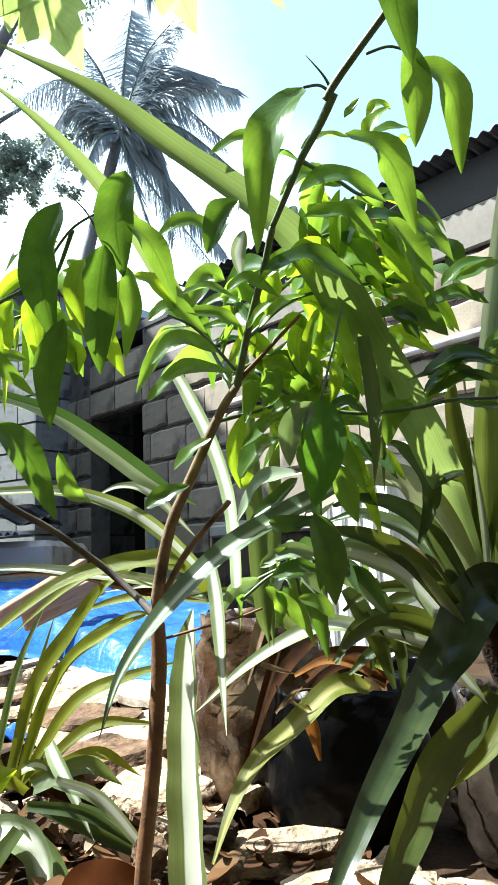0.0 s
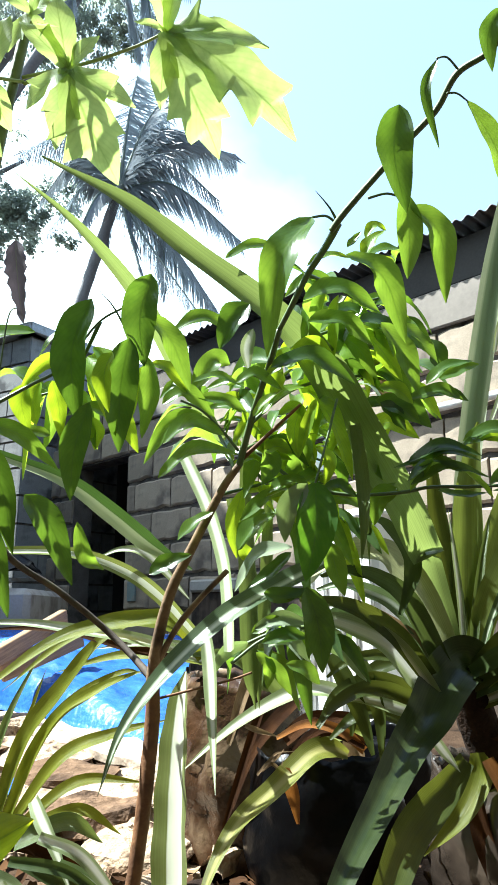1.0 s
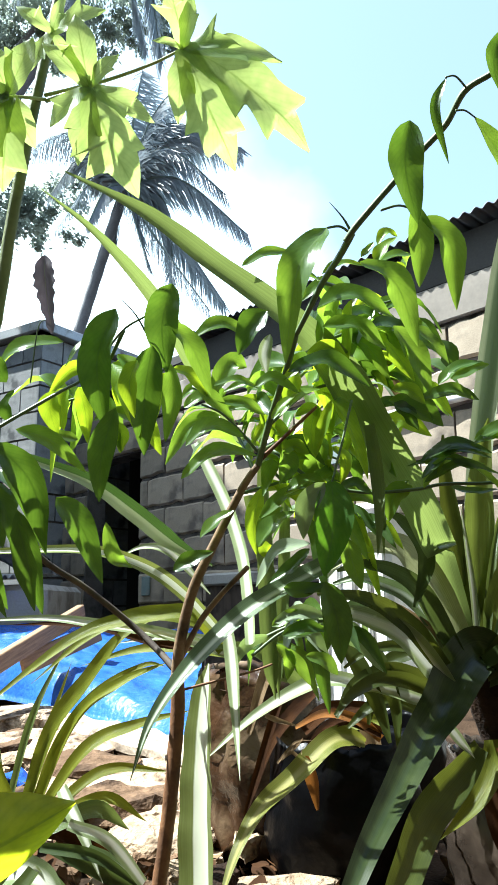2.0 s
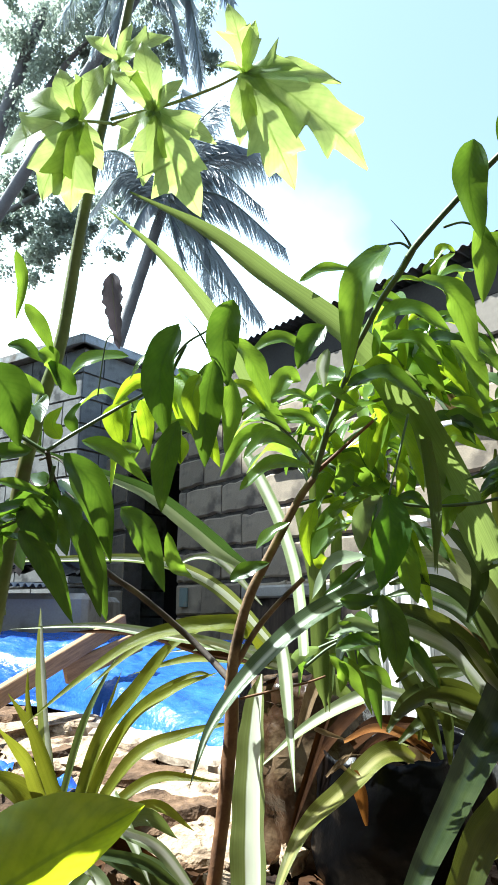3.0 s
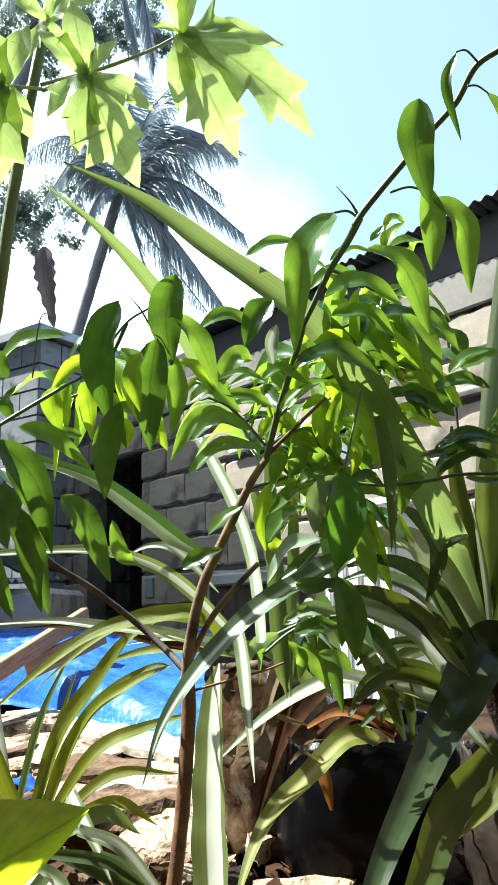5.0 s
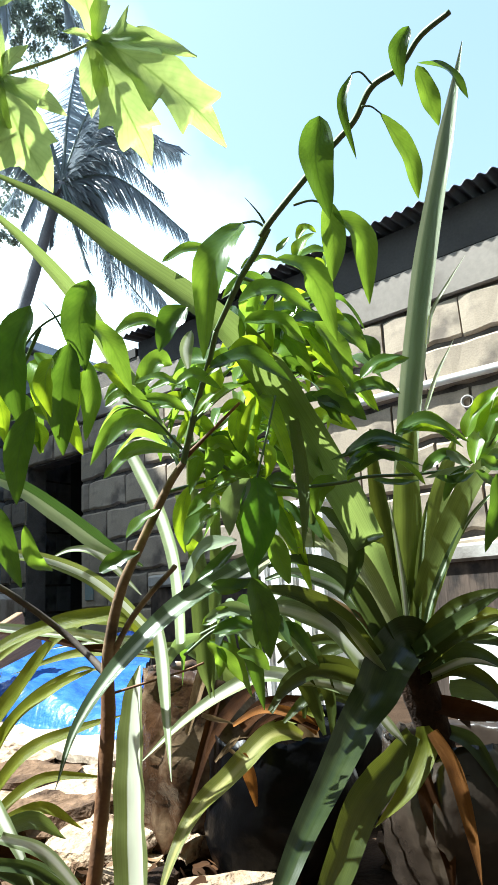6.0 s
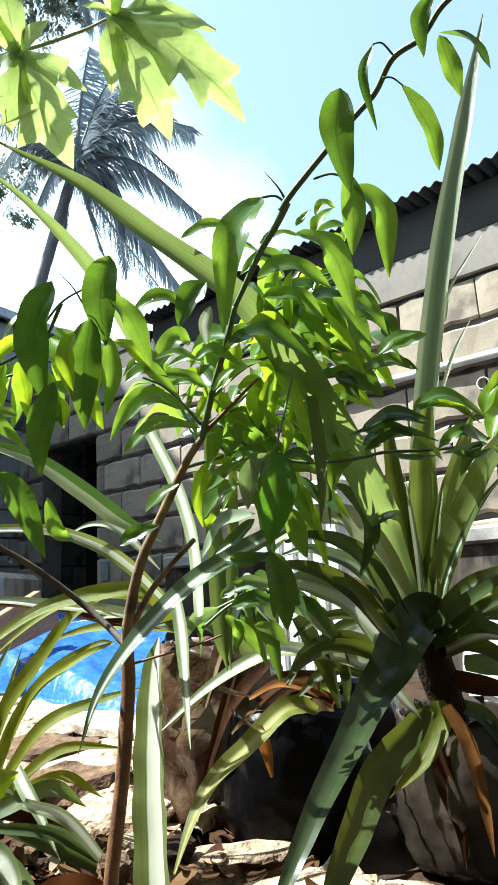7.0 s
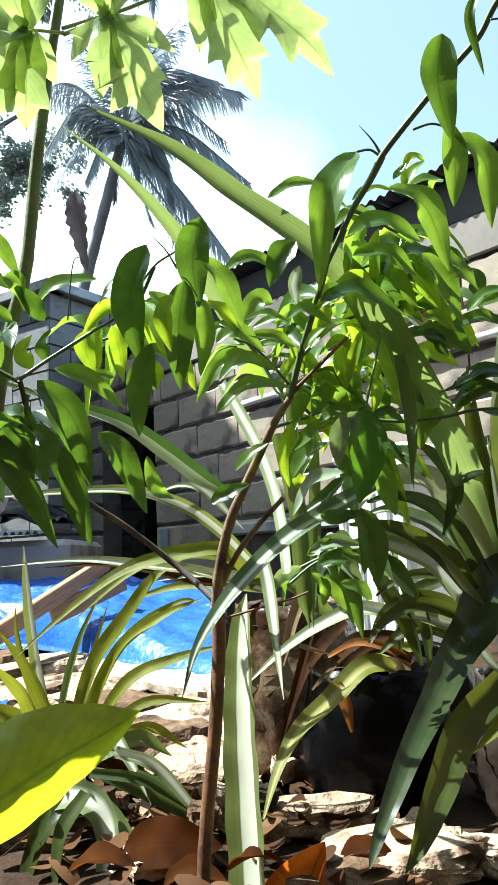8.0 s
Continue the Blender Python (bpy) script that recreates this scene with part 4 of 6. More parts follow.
leaf(tree, (-0.217, 0.513, 0.679), (-0.202, 0.519, 0.658), (-0.191, 0.525, 0.635), 0.0150, LEAF)
leaf(tree, (-0.206, 0.552, 0.606), (-0.224, 0.548, 0.616), (-0.244, 0.544, 0.624), 0.0166, LEAF)
leaf(tree, (-0.230, 0.478, 0.607), (-0.209, 0.487, 0.577), (-0.204, 0.496, 0.541), 0.0436, LEAF_DARK)
leaf(tree, (-0.247, 0.521, 0.549), (-0.236, 0.528, 0.525), (-0.242, 0.537, 0.485), 0.0266, LEAF_DARK)
leaf(tree, (-0.203, 0.601, 0.575), (-0.211, 0.597, 0.590), (-0.201, 0.594, 0.607), 0.0198, LEAF_YOUNG)
leaf(tree, (-0.182, 0.582, 0.576), (-0.185, 0.578, 0.591), (-0.177, 0.575, 0.605), 0.0171, LEAF_DARK)
leaf(tree, (-0.177, 0.584, 0.569), (-0.145, 0.589, 0.559), (-0.113, 0.599, 0.530), 0.0192, LEAF)
leaf(tree, (-0.182, 0.548, 0.548), (-0.151, 0.559, 0.511), (-0.140, 0.574, 0.452), 0.0310, LEAF_DARK)
leaf(tree, (-0.215, 0.542, 0.477), (-0.192, 0.550, 0.451), (-0.168, 0.564, 0.399), 0.0223, LEAF_DARK)
leaf(tree, (-0.155, 0.536, 0.476), (-0.147, 0.546, 0.441), (-0.142, 0.555, 0.404), 0.0247, LEAF_DARK, turn=5)
leaf(tree, (-0.131, 0.563, 0.501), (-0.109, 0.571, 0.475), (-0.092, 0.585, 0.427), 0.0270, LEAF_DARK)
leaf(tree, (-0.214, 0.555, 0.508), (-0.205, 0.560, 0.491), (-0.189, 0.567, 0.468), 0.0360, LEAF_DARK)
leaf(tree, (-0.241, 0.549, 0.523), (-0.221, 0.551, 0.519), (-0.196, 0.556, 0.510), 0.0110, LEAF)
leaf(tree, (-0.092, 0.592, 0.482), (-0.084, 0.600, 0.451), (-0.069, 0.604, 0.441), 0.0155, LEAF)
leaf(tree, (0.125, 0.640, 0.528), (0.125, 0.641, 0.482), (0.115, 0.652, 0.432), 0.0425, LEAF_MID, turn=-6)
leaf(tree, (0.117, 0.635, 0.524), (0.097, 0.639, 0.500), (0.095, 0.647, 0.469), 0.0240, LEAF_PALE, turn=-10)
leaf(tree, (0.134, 0.662, 0.525), (0.143, 0.670, 0.493), (0.139, 0.677, 0.466), 0.0148, LEAF_YOUNG)
leaf(tree, (0.103, 0.653, 0.465), (0.069, 0.653, 0.456), (0.047, 0.659, 0.423), 0.0231, LEAF_PALE, turn=10)
leaf(tree, (0.103, 0.665, 0.461), (0.083, 0.668, 0.442), (0.059, 0.670, 0.426), 0.0168, LEAF_DARK, turn=10)
leaf(tree, (0.051, 0.690, 0.465), (0.067, 0.686, 0.487), (0.091, 0.685, 0.502), 0.0269, LEAF)
leaf(tree, (-0.010, 0.683, 0.475), (0.009, 0.680, 0.492), (0.026, 0.679, 0.503), 0.0210, LEAF)
leaf(tree, (-0.038, 0.689, 0.442), (-0.019, 0.687, 0.453), (0.004, 0.687, 0.461), 0.0199, LEAF_DARK)
leaf(tree, (-0.024, 0.630, 0.602), (0.000, 0.629, 0.613), (0.027, 0.637, 0.591), 0.0204, LEAF)
leaf(tree, (0.010, 0.631, 0.609), (0.038, 0.634, 0.607), (0.059, 0.638, 0.596), 0.0159, LEAF)
leaf(tree, (-0.022, 0.630, 0.562), (0.005, 0.627, 0.582), (0.037, 0.632, 0.571), 0.0235, LEAF, turn=-5)
leaf(tree, (-0.026, 0.627, 0.528), (0.009, 0.624, 0.554), (0.050, 0.628, 0.551), 0.0220, LEAF, turn=0)
leaf(tree, (0.006, 0.627, 0.624), (0.030, 0.628, 0.630), (0.053, 0.632, 0.622), 0.0148, LEAF)
leaf(tree, (-0.035, 0.620, 0.641), (-0.015, 0.623, 0.633), (0.001, 0.630, 0.612), 0.0170, LEAF_YOUNG)
leaf(tree, (0.074, 0.640, 0.595), (0.097, 0.637, 0.616), (0.117, 0.637, 0.623), 0.0182, LEAF_YOUNG)
leaf(tree, (0.129, 0.640, 0.612), (0.118, 0.647, 0.580), (0.111, 0.653, 0.553), 0.0136, LEAF_YOUNG)
leaf(tree, (0.078, 0.668, 0.566), (0.084, 0.673, 0.549), (0.076, 0.676, 0.531), 0.0245, LEAF)
leaf(tree, (0.082, 0.679, 0.522), (0.105, 0.678, 0.534), (0.124, 0.680, 0.532), 0.0210, LEAF)
leaf(tree, (0.114, 0.643, 0.427), (0.126, 0.653, 0.390), (0.130, 0.664, 0.348), 0.0310, LEAF_DARK)
leaf(tree, (0.067, 0.753, 0.382), (0.089, 0.753, 0.393), (0.111, 0.754, 0.393), 0.0161, LEAF, turn=15)
leaf(tree, (0.079, 0.757, 0.373), (0.107, 0.757, 0.379), (0.130, 0.759, 0.379), 0.0161, LEAF, turn=15)
leaf(tree, (0.082, 0.761, 0.357), (0.098, 0.767, 0.337), (0.111, 0.773, 0.316), 0.0173, LEAF)
leaf(tree, (0.105, 0.765, 0.349), (0.129, 0.769, 0.341), (0.142, 0.773, 0.327), 0.0185, LEAF)
leaf(tree, (0.269, 0.635, 0.536), (0.242, 0.635, 0.548), (0.203, 0.641, 0.541), 0.0128, LEAF_DARK)
leaf(tree, (0.296, 0.635, 0.525), (0.320, 0.629, 0.539), (0.348, 0.629, 0.529), 0.0164, LEAF, turn=-5)
leaf(tree, (0.270, 0.628, 0.565), (0.301, 0.622, 0.576), (0.335, 0.623, 0.561), 0.0187, LEAF, turn=-5)
leaf(tree, (0.217, 0.639, 0.545), (0.252, 0.631, 0.560), (0.288, 0.630, 0.551), 0.0210, LEAF_DARK)
leaf(tree, (0.344, 0.602, 0.555), (0.352, 0.595, 0.582), (0.368, 0.589, 0.599), 0.0204, LEAF_YOUNG)
leaf(tree, (0.354, 0.604, 0.545), (0.363, 0.598, 0.566), (0.377, 0.594, 0.576), 0.0238, LEAF)
leaf(tree, (0.354, 0.591, 0.511), (0.354, 0.600, 0.473), (0.341, 0.609, 0.442), 0.0231, LEAF_DARK)
leaf(tree, (0.347, 0.608, 0.531), (0.361, 0.608, 0.522), (0.378, 0.607, 0.521), 0.0170, LEAF)
leaf(tree, (0.047, 0.583, 0.608), (0.066, 0.582, 0.616), (0.090, 0.588, 0.603), 0.0158, LEAF)
leaf(tree, (0.063, 0.601, 0.581), (0.076, 0.598, 0.596), (0.094, 0.597, 0.608), 0.0117, LEAF_YOUNG)
leaf(tree, (0.074, 0.584, 0.614), (0.088, 0.582, 0.625), (0.108, 0.581, 0.634), 0.0105, LEAF_YOUNG)
leaf(tree, (0.133, 0.643, 0.519), (0.150, 0.643, 0.524), (0.167, 0.647, 0.513), 0.0143, LEAF_DARK)
leaf(tree, (0.140, 0.655, 0.470), (0.146, 0.662, 0.445), (0.155, 0.669, 0.419), 0.0231, LEAF, turn=-5)
leaf(tree, (0.169, 0.625, 0.687), (0.197, 0.627, 0.687), (0.223, 0.636, 0.661), 0.0261, LEAF_DARK)
leaf(tree, (0.195, 0.646, 0.610), (0.208, 0.650, 0.597), (0.222, 0.655, 0.582), 0.0261, LEAF_DARK)
leaf(tree, (0.190, 0.574, 0.734), (0.194, 0.577, 0.724), (0.195, 0.580, 0.713), 0.0117, LEAF_YOUNG)
leaf(tree, (0.185, 0.692, 0.503), (0.198, 0.689, 0.522), (0.217, 0.687, 0.535), 0.0175, LEAF)
leaf(tree, (0.078, 0.669, 0.563), (0.091, 0.668, 0.569), (0.107, 0.671, 0.562), 0.0199, LEAF_YOUNG)
leaf(tree, (0.111, 0.688, 0.581), (0.122, 0.691, 0.572), (0.122, 0.696, 0.549), 0.0204, LEAF)
strap(tree, [(-0.139, 0.512, 0.708), (-0.138, 0.515, 0.690), (-0.136, 0.519, 0.670), (-0.132, 0.527, 0.640)], 0.026, LEAF_DRY, turn=-5, fold=0.15, shape=(.12, .5, .75, .7, .9, .72, .95, .6, .78, .5, .62, .3, .35, .05))
branch(tree, [(-0.152, 0.538, 0.599), (-0.144, 0.526, 0.647), (-0.134, 0.526, 0.653)], 0.0008, 0.0005, TWIG, "petiole")
leaf(tree, (-0.036, 0.602, 0.630), (-0.047, 0.605, 0.610), (-0.053, 0.613, 0.578), 0.0209, LEAF_YOUNG)
leaf(tree, (-0.110, 0.607, 0.583), (-0.085, 0.607, 0.590), (-0.064, 0.612, 0.579), 0.0165, LEAF)
leaf(tree, (-0.146, 0.597, 0.610), (-0.151, 0.601, 0.593), (-0.144, 0.608, 0.568), 0.0220, LEAF_YOUNG)
leaf(tree, (-0.125, 0.610, 0.565), (-0.144, 0.608, 0.568), (-0.177, 0.604, 0.572), 0.0143, LEAF)
leaf(tree, (-0.236, 0.640, 0.575), (-0.246, 0.633, 0.598), (-0.275, 0.631, 0.599), 0.0234, LEAF_DARK)
leaf(tree, (-0.172, 0.536, 0.599), (-0.181, 0.531, 0.614), (-0.197, 0.526, 0.630), 0.0180, LEAF_DARK, turn=5)
leaf(tree, (0.192, 0.614, 0.683), (0.215, 0.621, 0.653), (0.230, 0.631, 0.614), 0.0269, LEAF)
leaf(tree, (0.217, 0.633, 0.689), (0.236, 0.636, 0.674), (0.256, 0.642, 0.651), 0.0252, LEAF)
leaf(tree, (0.244, 0.647, 0.630), (0.265, 0.643, 0.647), (0.293, 0.642, 0.654), 0.0180, LEAF)
leaf(tree, (0.226, 0.651, 0.615), (0.259, 0.649, 0.624), (0.283, 0.651, 0.614), 0.0192, LEAF)
leaf(tree, (0.191, 0.651, 0.614), (0.216, 0.653, 0.606), (0.238, 0.657, 0.591), 0.0252, LEAF)
leaf(tree, (0.224, 0.648, 0.544), (0.257, 0.644, 0.561), (0.289, 0.645, 0.557), 0.0210, LEAF, turn=-5)
leaf(tree, (0.239, 0.692, 0.535), (0.264, 0.687, 0.552), (0.301, 0.688, 0.552), 0.0185, LEAF, turn=5)
leaf(tree, (0.143, 0.716, 0.519), (0.168, 0.714, 0.524), (0.193, 0.718, 0.512), 0.0228, LEAF)
leaf(tree, (0.215, 0.673, 0.526), (0.196, 0.676, 0.515), (0.190, 0.682, 0.489), 0.0240, LEAF)
leaf(tree, (0.204, 0.664, 0.617), (0.228, 0.663, 0.611), (0.252, 0.666, 0.589), 0.0284, LEAF_DARK)
leaf(tree, (0.241, 0.660, 0.618), (0.266, 0.656, 0.624), (0.290, 0.656, 0.615), 0.0210, LEAF_DARK)
leaf(tree, (0.260, 0.653, 0.638), (0.279, 0.649, 0.647), (0.301, 0.646, 0.652), 0.0185, LEAF)
leaf(tree, (0.240, 0.684, 0.689), (0.266, 0.684, 0.681), (0.278, 0.689, 0.655), 0.0299, LEAF_DARK)
leaf(tree, (0.204, 0.706, 0.529), (0.194, 0.711, 0.511), (0.217, 0.706, 0.522), 0.0228, LEAF_DARK)
twig_leaves(tree, [(0.062, 0.641, 0.585), (0.105, 0.656, 0.625), (0.160, 0.695, 0.653), (0.209, 0.717, 0.664)], 13, 1)
twig_leaves(tree, [(0.055, 0.666, 0.564), (0.095, 0.705, 0.590), (0.151, 0.747, 0.604), (0.194, 0.774, 0.594)], 11, 2)
twig_leaves(tree, [(0.080, 0.610, 0.635), (0.120, 0.645, 0.676), (0.170, 0.682, 0.707), (0.224, 0.704, 0.719)], 15, 3)
twig_leaves(tree, [(0.112, 0.555, 0.703), (0.148, 0.615, 0.722), (0.185, 0.658, 0.728), (0.227, 0.677, 0.747)], 12, 4)
twig_leaves(tree, [(0.049, 0.691, 0.546), (0.033, 0.720, 0.591), (0.010, 0.728, 0.634), (-0.022, 0.740, 0.661)], 13, 5)
twig_leaves(tree, [(0.030, 0.715, 0.526), (0.070, 0.755, 0.543), (0.112, 0.776, 0.558), (0.164, 0.782, 0.550)], 5, 6, (LEAF, LEAF_YOUNG))
twig_leaves(tree, [(-0.080, 0.588, 0.669), (-0.100, 0.614, 0.643), (-0.122, 0.638, 0.622), (-0.146, 0.638, 0.612)], 10, 7)
twig_leaves(tree, [(0.046, 0.822, 0.346), (0.080, 0.819, 0.371), (0.114, 0.819, 0.383), (0.158, 0.842, 0.387)], 7, 8, (LEAF_DARK, LEAF_PALE, LEAF))
twig_leaves(tree, [(-0.211, 0.584, 0.558), (-0.235, 0.579, 0.572), (-0.252, 0.555, 0.578), (-0.273, 0.535, 0.569)], 10, 9, (LEAF, LEAF_DARK, LEAF_DARK))
twig_leaves(tree, [(-0.254, 0.521, 0.632), (-0.298, 0.511, 0.658), (-0.354, 0.521, 0.683), (-0.419, 0.534, 0.694)], 13, 11, (LEAF, LEAF_DARK, LEAF_DARK))
twig_leaves(tree, [(-0.197, 0.569, 0.541), (-0.204, 0.574, 0.516), (-0.223, 0.559, 0.489), (-0.254, 0.559, 0.476)], 9, 10, (LEAF, LEAF_DARK, LEAF_DARK))
leaf(tree, (-0.164, 0.563, 0.490), (-0.153, 0.574, 0.448), (-0.144, 0.587, 0.401), 0.0230, LEAF_DARK)
leaf(tree, (-0.183, 0.572, 0.533), (-0.161, 0.581, 0.504), (-0.149, 0.592, 0.461), 0.0207, LEAF_DARK)
leaf(tree, (0.094, 0.664, 0.417), (0.119, 0.667, 0.414), (0.130, 0.677, 0.379), 0.0242, LEAF_DARK)
leaf(tree, (0.123, 0.665, 0.424), (0.124, 0.673, 0.392), (0.119, 0.680, 0.360), 0.0198, LEAF_DARK)
leaf(tree, (0.075, 0.662, 0.422), (0.094, 0.664, 0.419), (0.116, 0.664, 0.425), 0.0187, LEAF_DARK)
leaf(tree, (-0.059, 0.540, 0.620), (-0.066, 0.544, 0.600), (-0.062, 0.552, 0.570), 0.0220, LEAF_YOUNG, turn=10)
leaf(tree, (-0.081, 0.636, 0.644), (-0.089, 0.639, 0.627), (-0.090, 0.646, 0.599), 0.0210, LEAF_YOUNG)
leaf(tree, (0.116, 0.660, 0.612), (0.109, 0.666, 0.585), (0.113, 0.673, 0.558), 0.0187, LEAF_YOUNG, turn=-10)
leaf(tree, (0.092, 0.661, 0.600), (0.110, 0.660, 0.608), (0.124, 0.664, 0.597), 0.0152, LEAF_YOUNG)
leaf(tree, (0.072, 0.683, 0.586), (0.086, 0.689, 0.568), (0.109, 0.693, 0.560), 0.0180, LEAF_YOUNG)
leaf(tree, (0.053, 0.709, 0.475), (0.064, 0.713, 0.460), (0.080, 0.711, 0.474), 0.0180, LEAF_YOUNG, turn=-10)
leaf(tree, (0.035, 0.671, 0.625), (0.059, 0.674, 0.620), (0.083, 0.674, 0.626), 0.0168, LEAF_YOUNG)
leaf(tree, (0.127, 0.708, 0.588), (0.132, 0.713, 0.570), (0.128, 0.720, 0.540), 0.0161, LEAF_YOUNG)
leaf(tree, (0.129, 0.720, 0.540), (0.142, 0.728, 0.510), (0.138, 0.737, 0.474), 0.0185, LEAF_YOUNG)
leaf(tree, (0.189, 0.624, 0.619), (0.208, 0.623, 0.615), (0.222, 0.625, 0.602), 0.0175, LEAF_YOUNG)
leaf(tree, (0.127, 0.644, 0.563), (0.141, 0.646, 0.548), (0.136, 0.653, 0.523), 0.0152, LEAF_YOUNG)
leaf(tree, (0.334, 0.604, 0.551), (0.343, 0.598, 0.573), (0.373, 0.589, 0.599), 0.0193, LEAF_YOUNG)
leaf(tree, (0.355, 0.597, 0.572), (0.372, 0.593, 0.582), (0.386, 0.594, 0.573), 0.0170, LEAF_YOUNG)
leaf(tree, (0.263, 0.589, 0.559), (0.291, 0.585, 0.565), (0.328, 0.586, 0.542), 0.0176, LEAF)
leaf(tree, (0.057, 0.726, 0.534), (0.048, 0.734, 0.496), (0.051, 0.743, 0.461), 0.0213, LEAF_YOUNG)
leaf(tree, (0.101, 0.727, 0.585), (0.095, 0.731, 0.567), (0.085, 0.735, 0.546), 0.0254, LEAF_YOUNG)
leaf(tree, (0.070, 0.753, 0.386), (0.102, 0.753, 0.397), (0.131, 0.756, 0.391), 0.0185, LEAF_PALE)
leaf(tree, (0.085, 0.758, 0.368), (0.110, 0.759, 0.374), (0.131, 0.766, 0.351), 0.0185, LEAF_PALE)
leaf(tree, (0.072, 0.759, 0.362), (0.086, 0.764, 0.344), (0.084, 0.769, 0.323), 0.0161, LEAF)
leaf(tree, (0.078, 0.746, 0.372), (0.106, 0.747, 0.381), (0.127, 0.750, 0.376), 0.0171, LEAF_DARK)
leaf(tree, (0.149, 0.697, 0.470), (0.154, 0.703, 0.447), (0.163, 0.710, 0.421), 0.0187, LEAF_PALE)
leaf(tree, (0.094, 0.699, 0.529), (0.114, 0.699, 0.536), (0.126, 0.703, 0.524), 0.0192, LEAF)
leaf(tree, (0.175, 0.587, 0.760), (0.184, 0.585, 0.773), (0.196, 0.587, 0.769), 0.0132, LEAF_YOUNG)
leaf(tree, (0.083, 0.674, 0.626), (0.065, 0.678, 0.606), (0.068, 0.684, 0.583), 0.0216, LEAF_YOUNG)
leaf(tree, (0.081, 0.723, 0.512), (0.062, 0.725, 0.495), (0.052, 0.732, 0.462), 0.0210, LEAF)
leaf(tree, (0.211, 0.620, 0.524), (0.250, 0.630, 0.554), (0.291, 0.640, 0.548), 0.0158, LEAF_DARK)
leaf(tree, (0.213, 0.620, 0.520), (0.255, 0.630, 0.540), (0.299, 0.640, 0.531), 0.0137, LEAF_DARK)
leaf(tree, (0.266, 0.620, 0.559), (0.307, 0.630, 0.571), (0.346, 0.640, 0.549), 0.0158, LEAF)
leaf(tree, (0.273, 0.620, 0.568), (0.316, 0.630, 0.566), (0.339, 0.640, 0.553), 0.0116, LEAF_YOUNG)
leaf(tree, (0.342, 0.620, 0.525), (0.319, 0.630, 0.539), (0.295, 0.640, 0.522), 0.0116, LEAF_PALE)
leaf(tree, (0.341, 0.620, 0.523), (0.322, 0.630, 0.521), (0.300, 0.640, 0.518), 0.0095, LEAF_PALE)
leaf(tree, (0.266, 0.620, 0.533), (0.285, 0.630, 0.523), (0.300, 0.640, 0.511), 0.0105, LEAF_YOUNG)
leaf(tree, (0.337, 0.620, 0.524), (0.324, 0.630, 0.510), (0.317, 0.640, 0.493), 0.0126, LEAF_DARK)
leaf(tree, (0.346, 0.620, 0.527), (0.358, 0.630, 0.557), (0.376, 0.640, 0.582), 0.0189, LEAF_YOUNG)
leaf(tree, (0.351, 0.620, 0.530), (0.372, 0.630, 0.555), (0.397, 0.640, 0.580), 0.0168, LEAF_YOUNG)
leaf(tree, (0.353, 0.620, 0.524), (0.377, 0.630, 0.537), (0.404, 0.640, 0.545), 0.0168, LEAF)
leaf(tree, (0.346, 0.620, 0.520), (0.367, 0.630, 0.507), (0.394, 0.640, 0.502), 0.0158, LEAF_DARK)
leaf(tree, (0.364, 0.620, 0.494), (0.361, 0.630, 0.468), (0.354, 0.640, 0.439), 0.0168, LEAF_DARK)
leaf(tree, (0.236, 0.620, 0.546), (0.224, 0.630, 0.531), (0.218, 0.640, 0.518), 0.0116, LEAF)
leaf(tree, (0.303, 0.620, 0.515), (0.330, 0.630, 0.512), (0.354, 0.640, 0.522), 0.0105, LEAF_DARK)
leaf(tree, (0.239, 0.620, 0.515), (0.265, 0.630, 0.512), (0.295, 0.640, 0.516), 0.0105, LEAF_DARK)
leaf(tree, (0.143, 0.700, 0.627), (0.131, 0.715, 0.589), (0.126, 0.730, 0.540), 0.0155, LEAF_YOUNG)
leaf(tree, (0.160, 0.700, 0.612), (0.159, 0.715, 0.589), (0.144, 0.730, 0.559), 0.0107, LEAF_YOUNG)
leaf(tree, (0.091, 0.700, 0.660), (0.120, 0.715, 0.682), (0.157, 0.730, 0.690), 0.0179, LEAF_YOUNG)
leaf(tree, (0.077, 0.700, 0.622), (0.112, 0.715, 0.647), (0.135, 0.730, 0.648), 0.0179, LEAF)
leaf(tree, (0.058, 0.700, 0.643), (0.040, 0.715, 0.655), (0.014, 0.730, 0.650), 0.0155, LEAF)
leaf(tree, (0.074, 0.700, 0.612), (0.046, 0.715, 0.627), (0.013, 0.730, 0.628), 0.0155, LEAF)
leaf(tree, (0.083, 0.700, 0.586), (0.100, 0.715, 0.566), (0.096, 0.730, 0.546), 0.0179, LEAF_YOUNG)
leaf(tree, (0.108, 0.700, 0.586), (0.136, 0.715, 0.596), (0.168, 0.730, 0.590), 0.0155, LEAF)
leaf(tree, (0.106, 0.700, 0.534), (0.140, 0.715, 0.550), (0.116, 0.730, 0.514), 0.0203, LEAF)
leaf(tree, (0.081, 0.700, 0.522), (0.114, 0.715, 0.537), (0.149, 0.730, 0.530), 0.0179, LEAF_YOUNG)
leaf(tree, (0.186, 0.700, 0.619), (0.216, 0.715, 0.630), (0.252, 0.730, 0.613), 0.0203, LEAF_DARK)
leaf(tree, (0.149, 0.700, 0.652), (0.192, 0.715, 0.664), (0.221, 0.730, 0.648), 0.0191, LEAF)
leaf(tree, (0.055, 0.700, 0.497), (0.082, 0.715, 0.524), (0.110, 0.730, 0.533), 0.0179, LEAF)
leaf(tree, (0.044, 0.700, 0.554), (0.068, 0.715, 0.566), (0.085, 0.730, 0.560), 0.0143, LEAF_YOUNG)
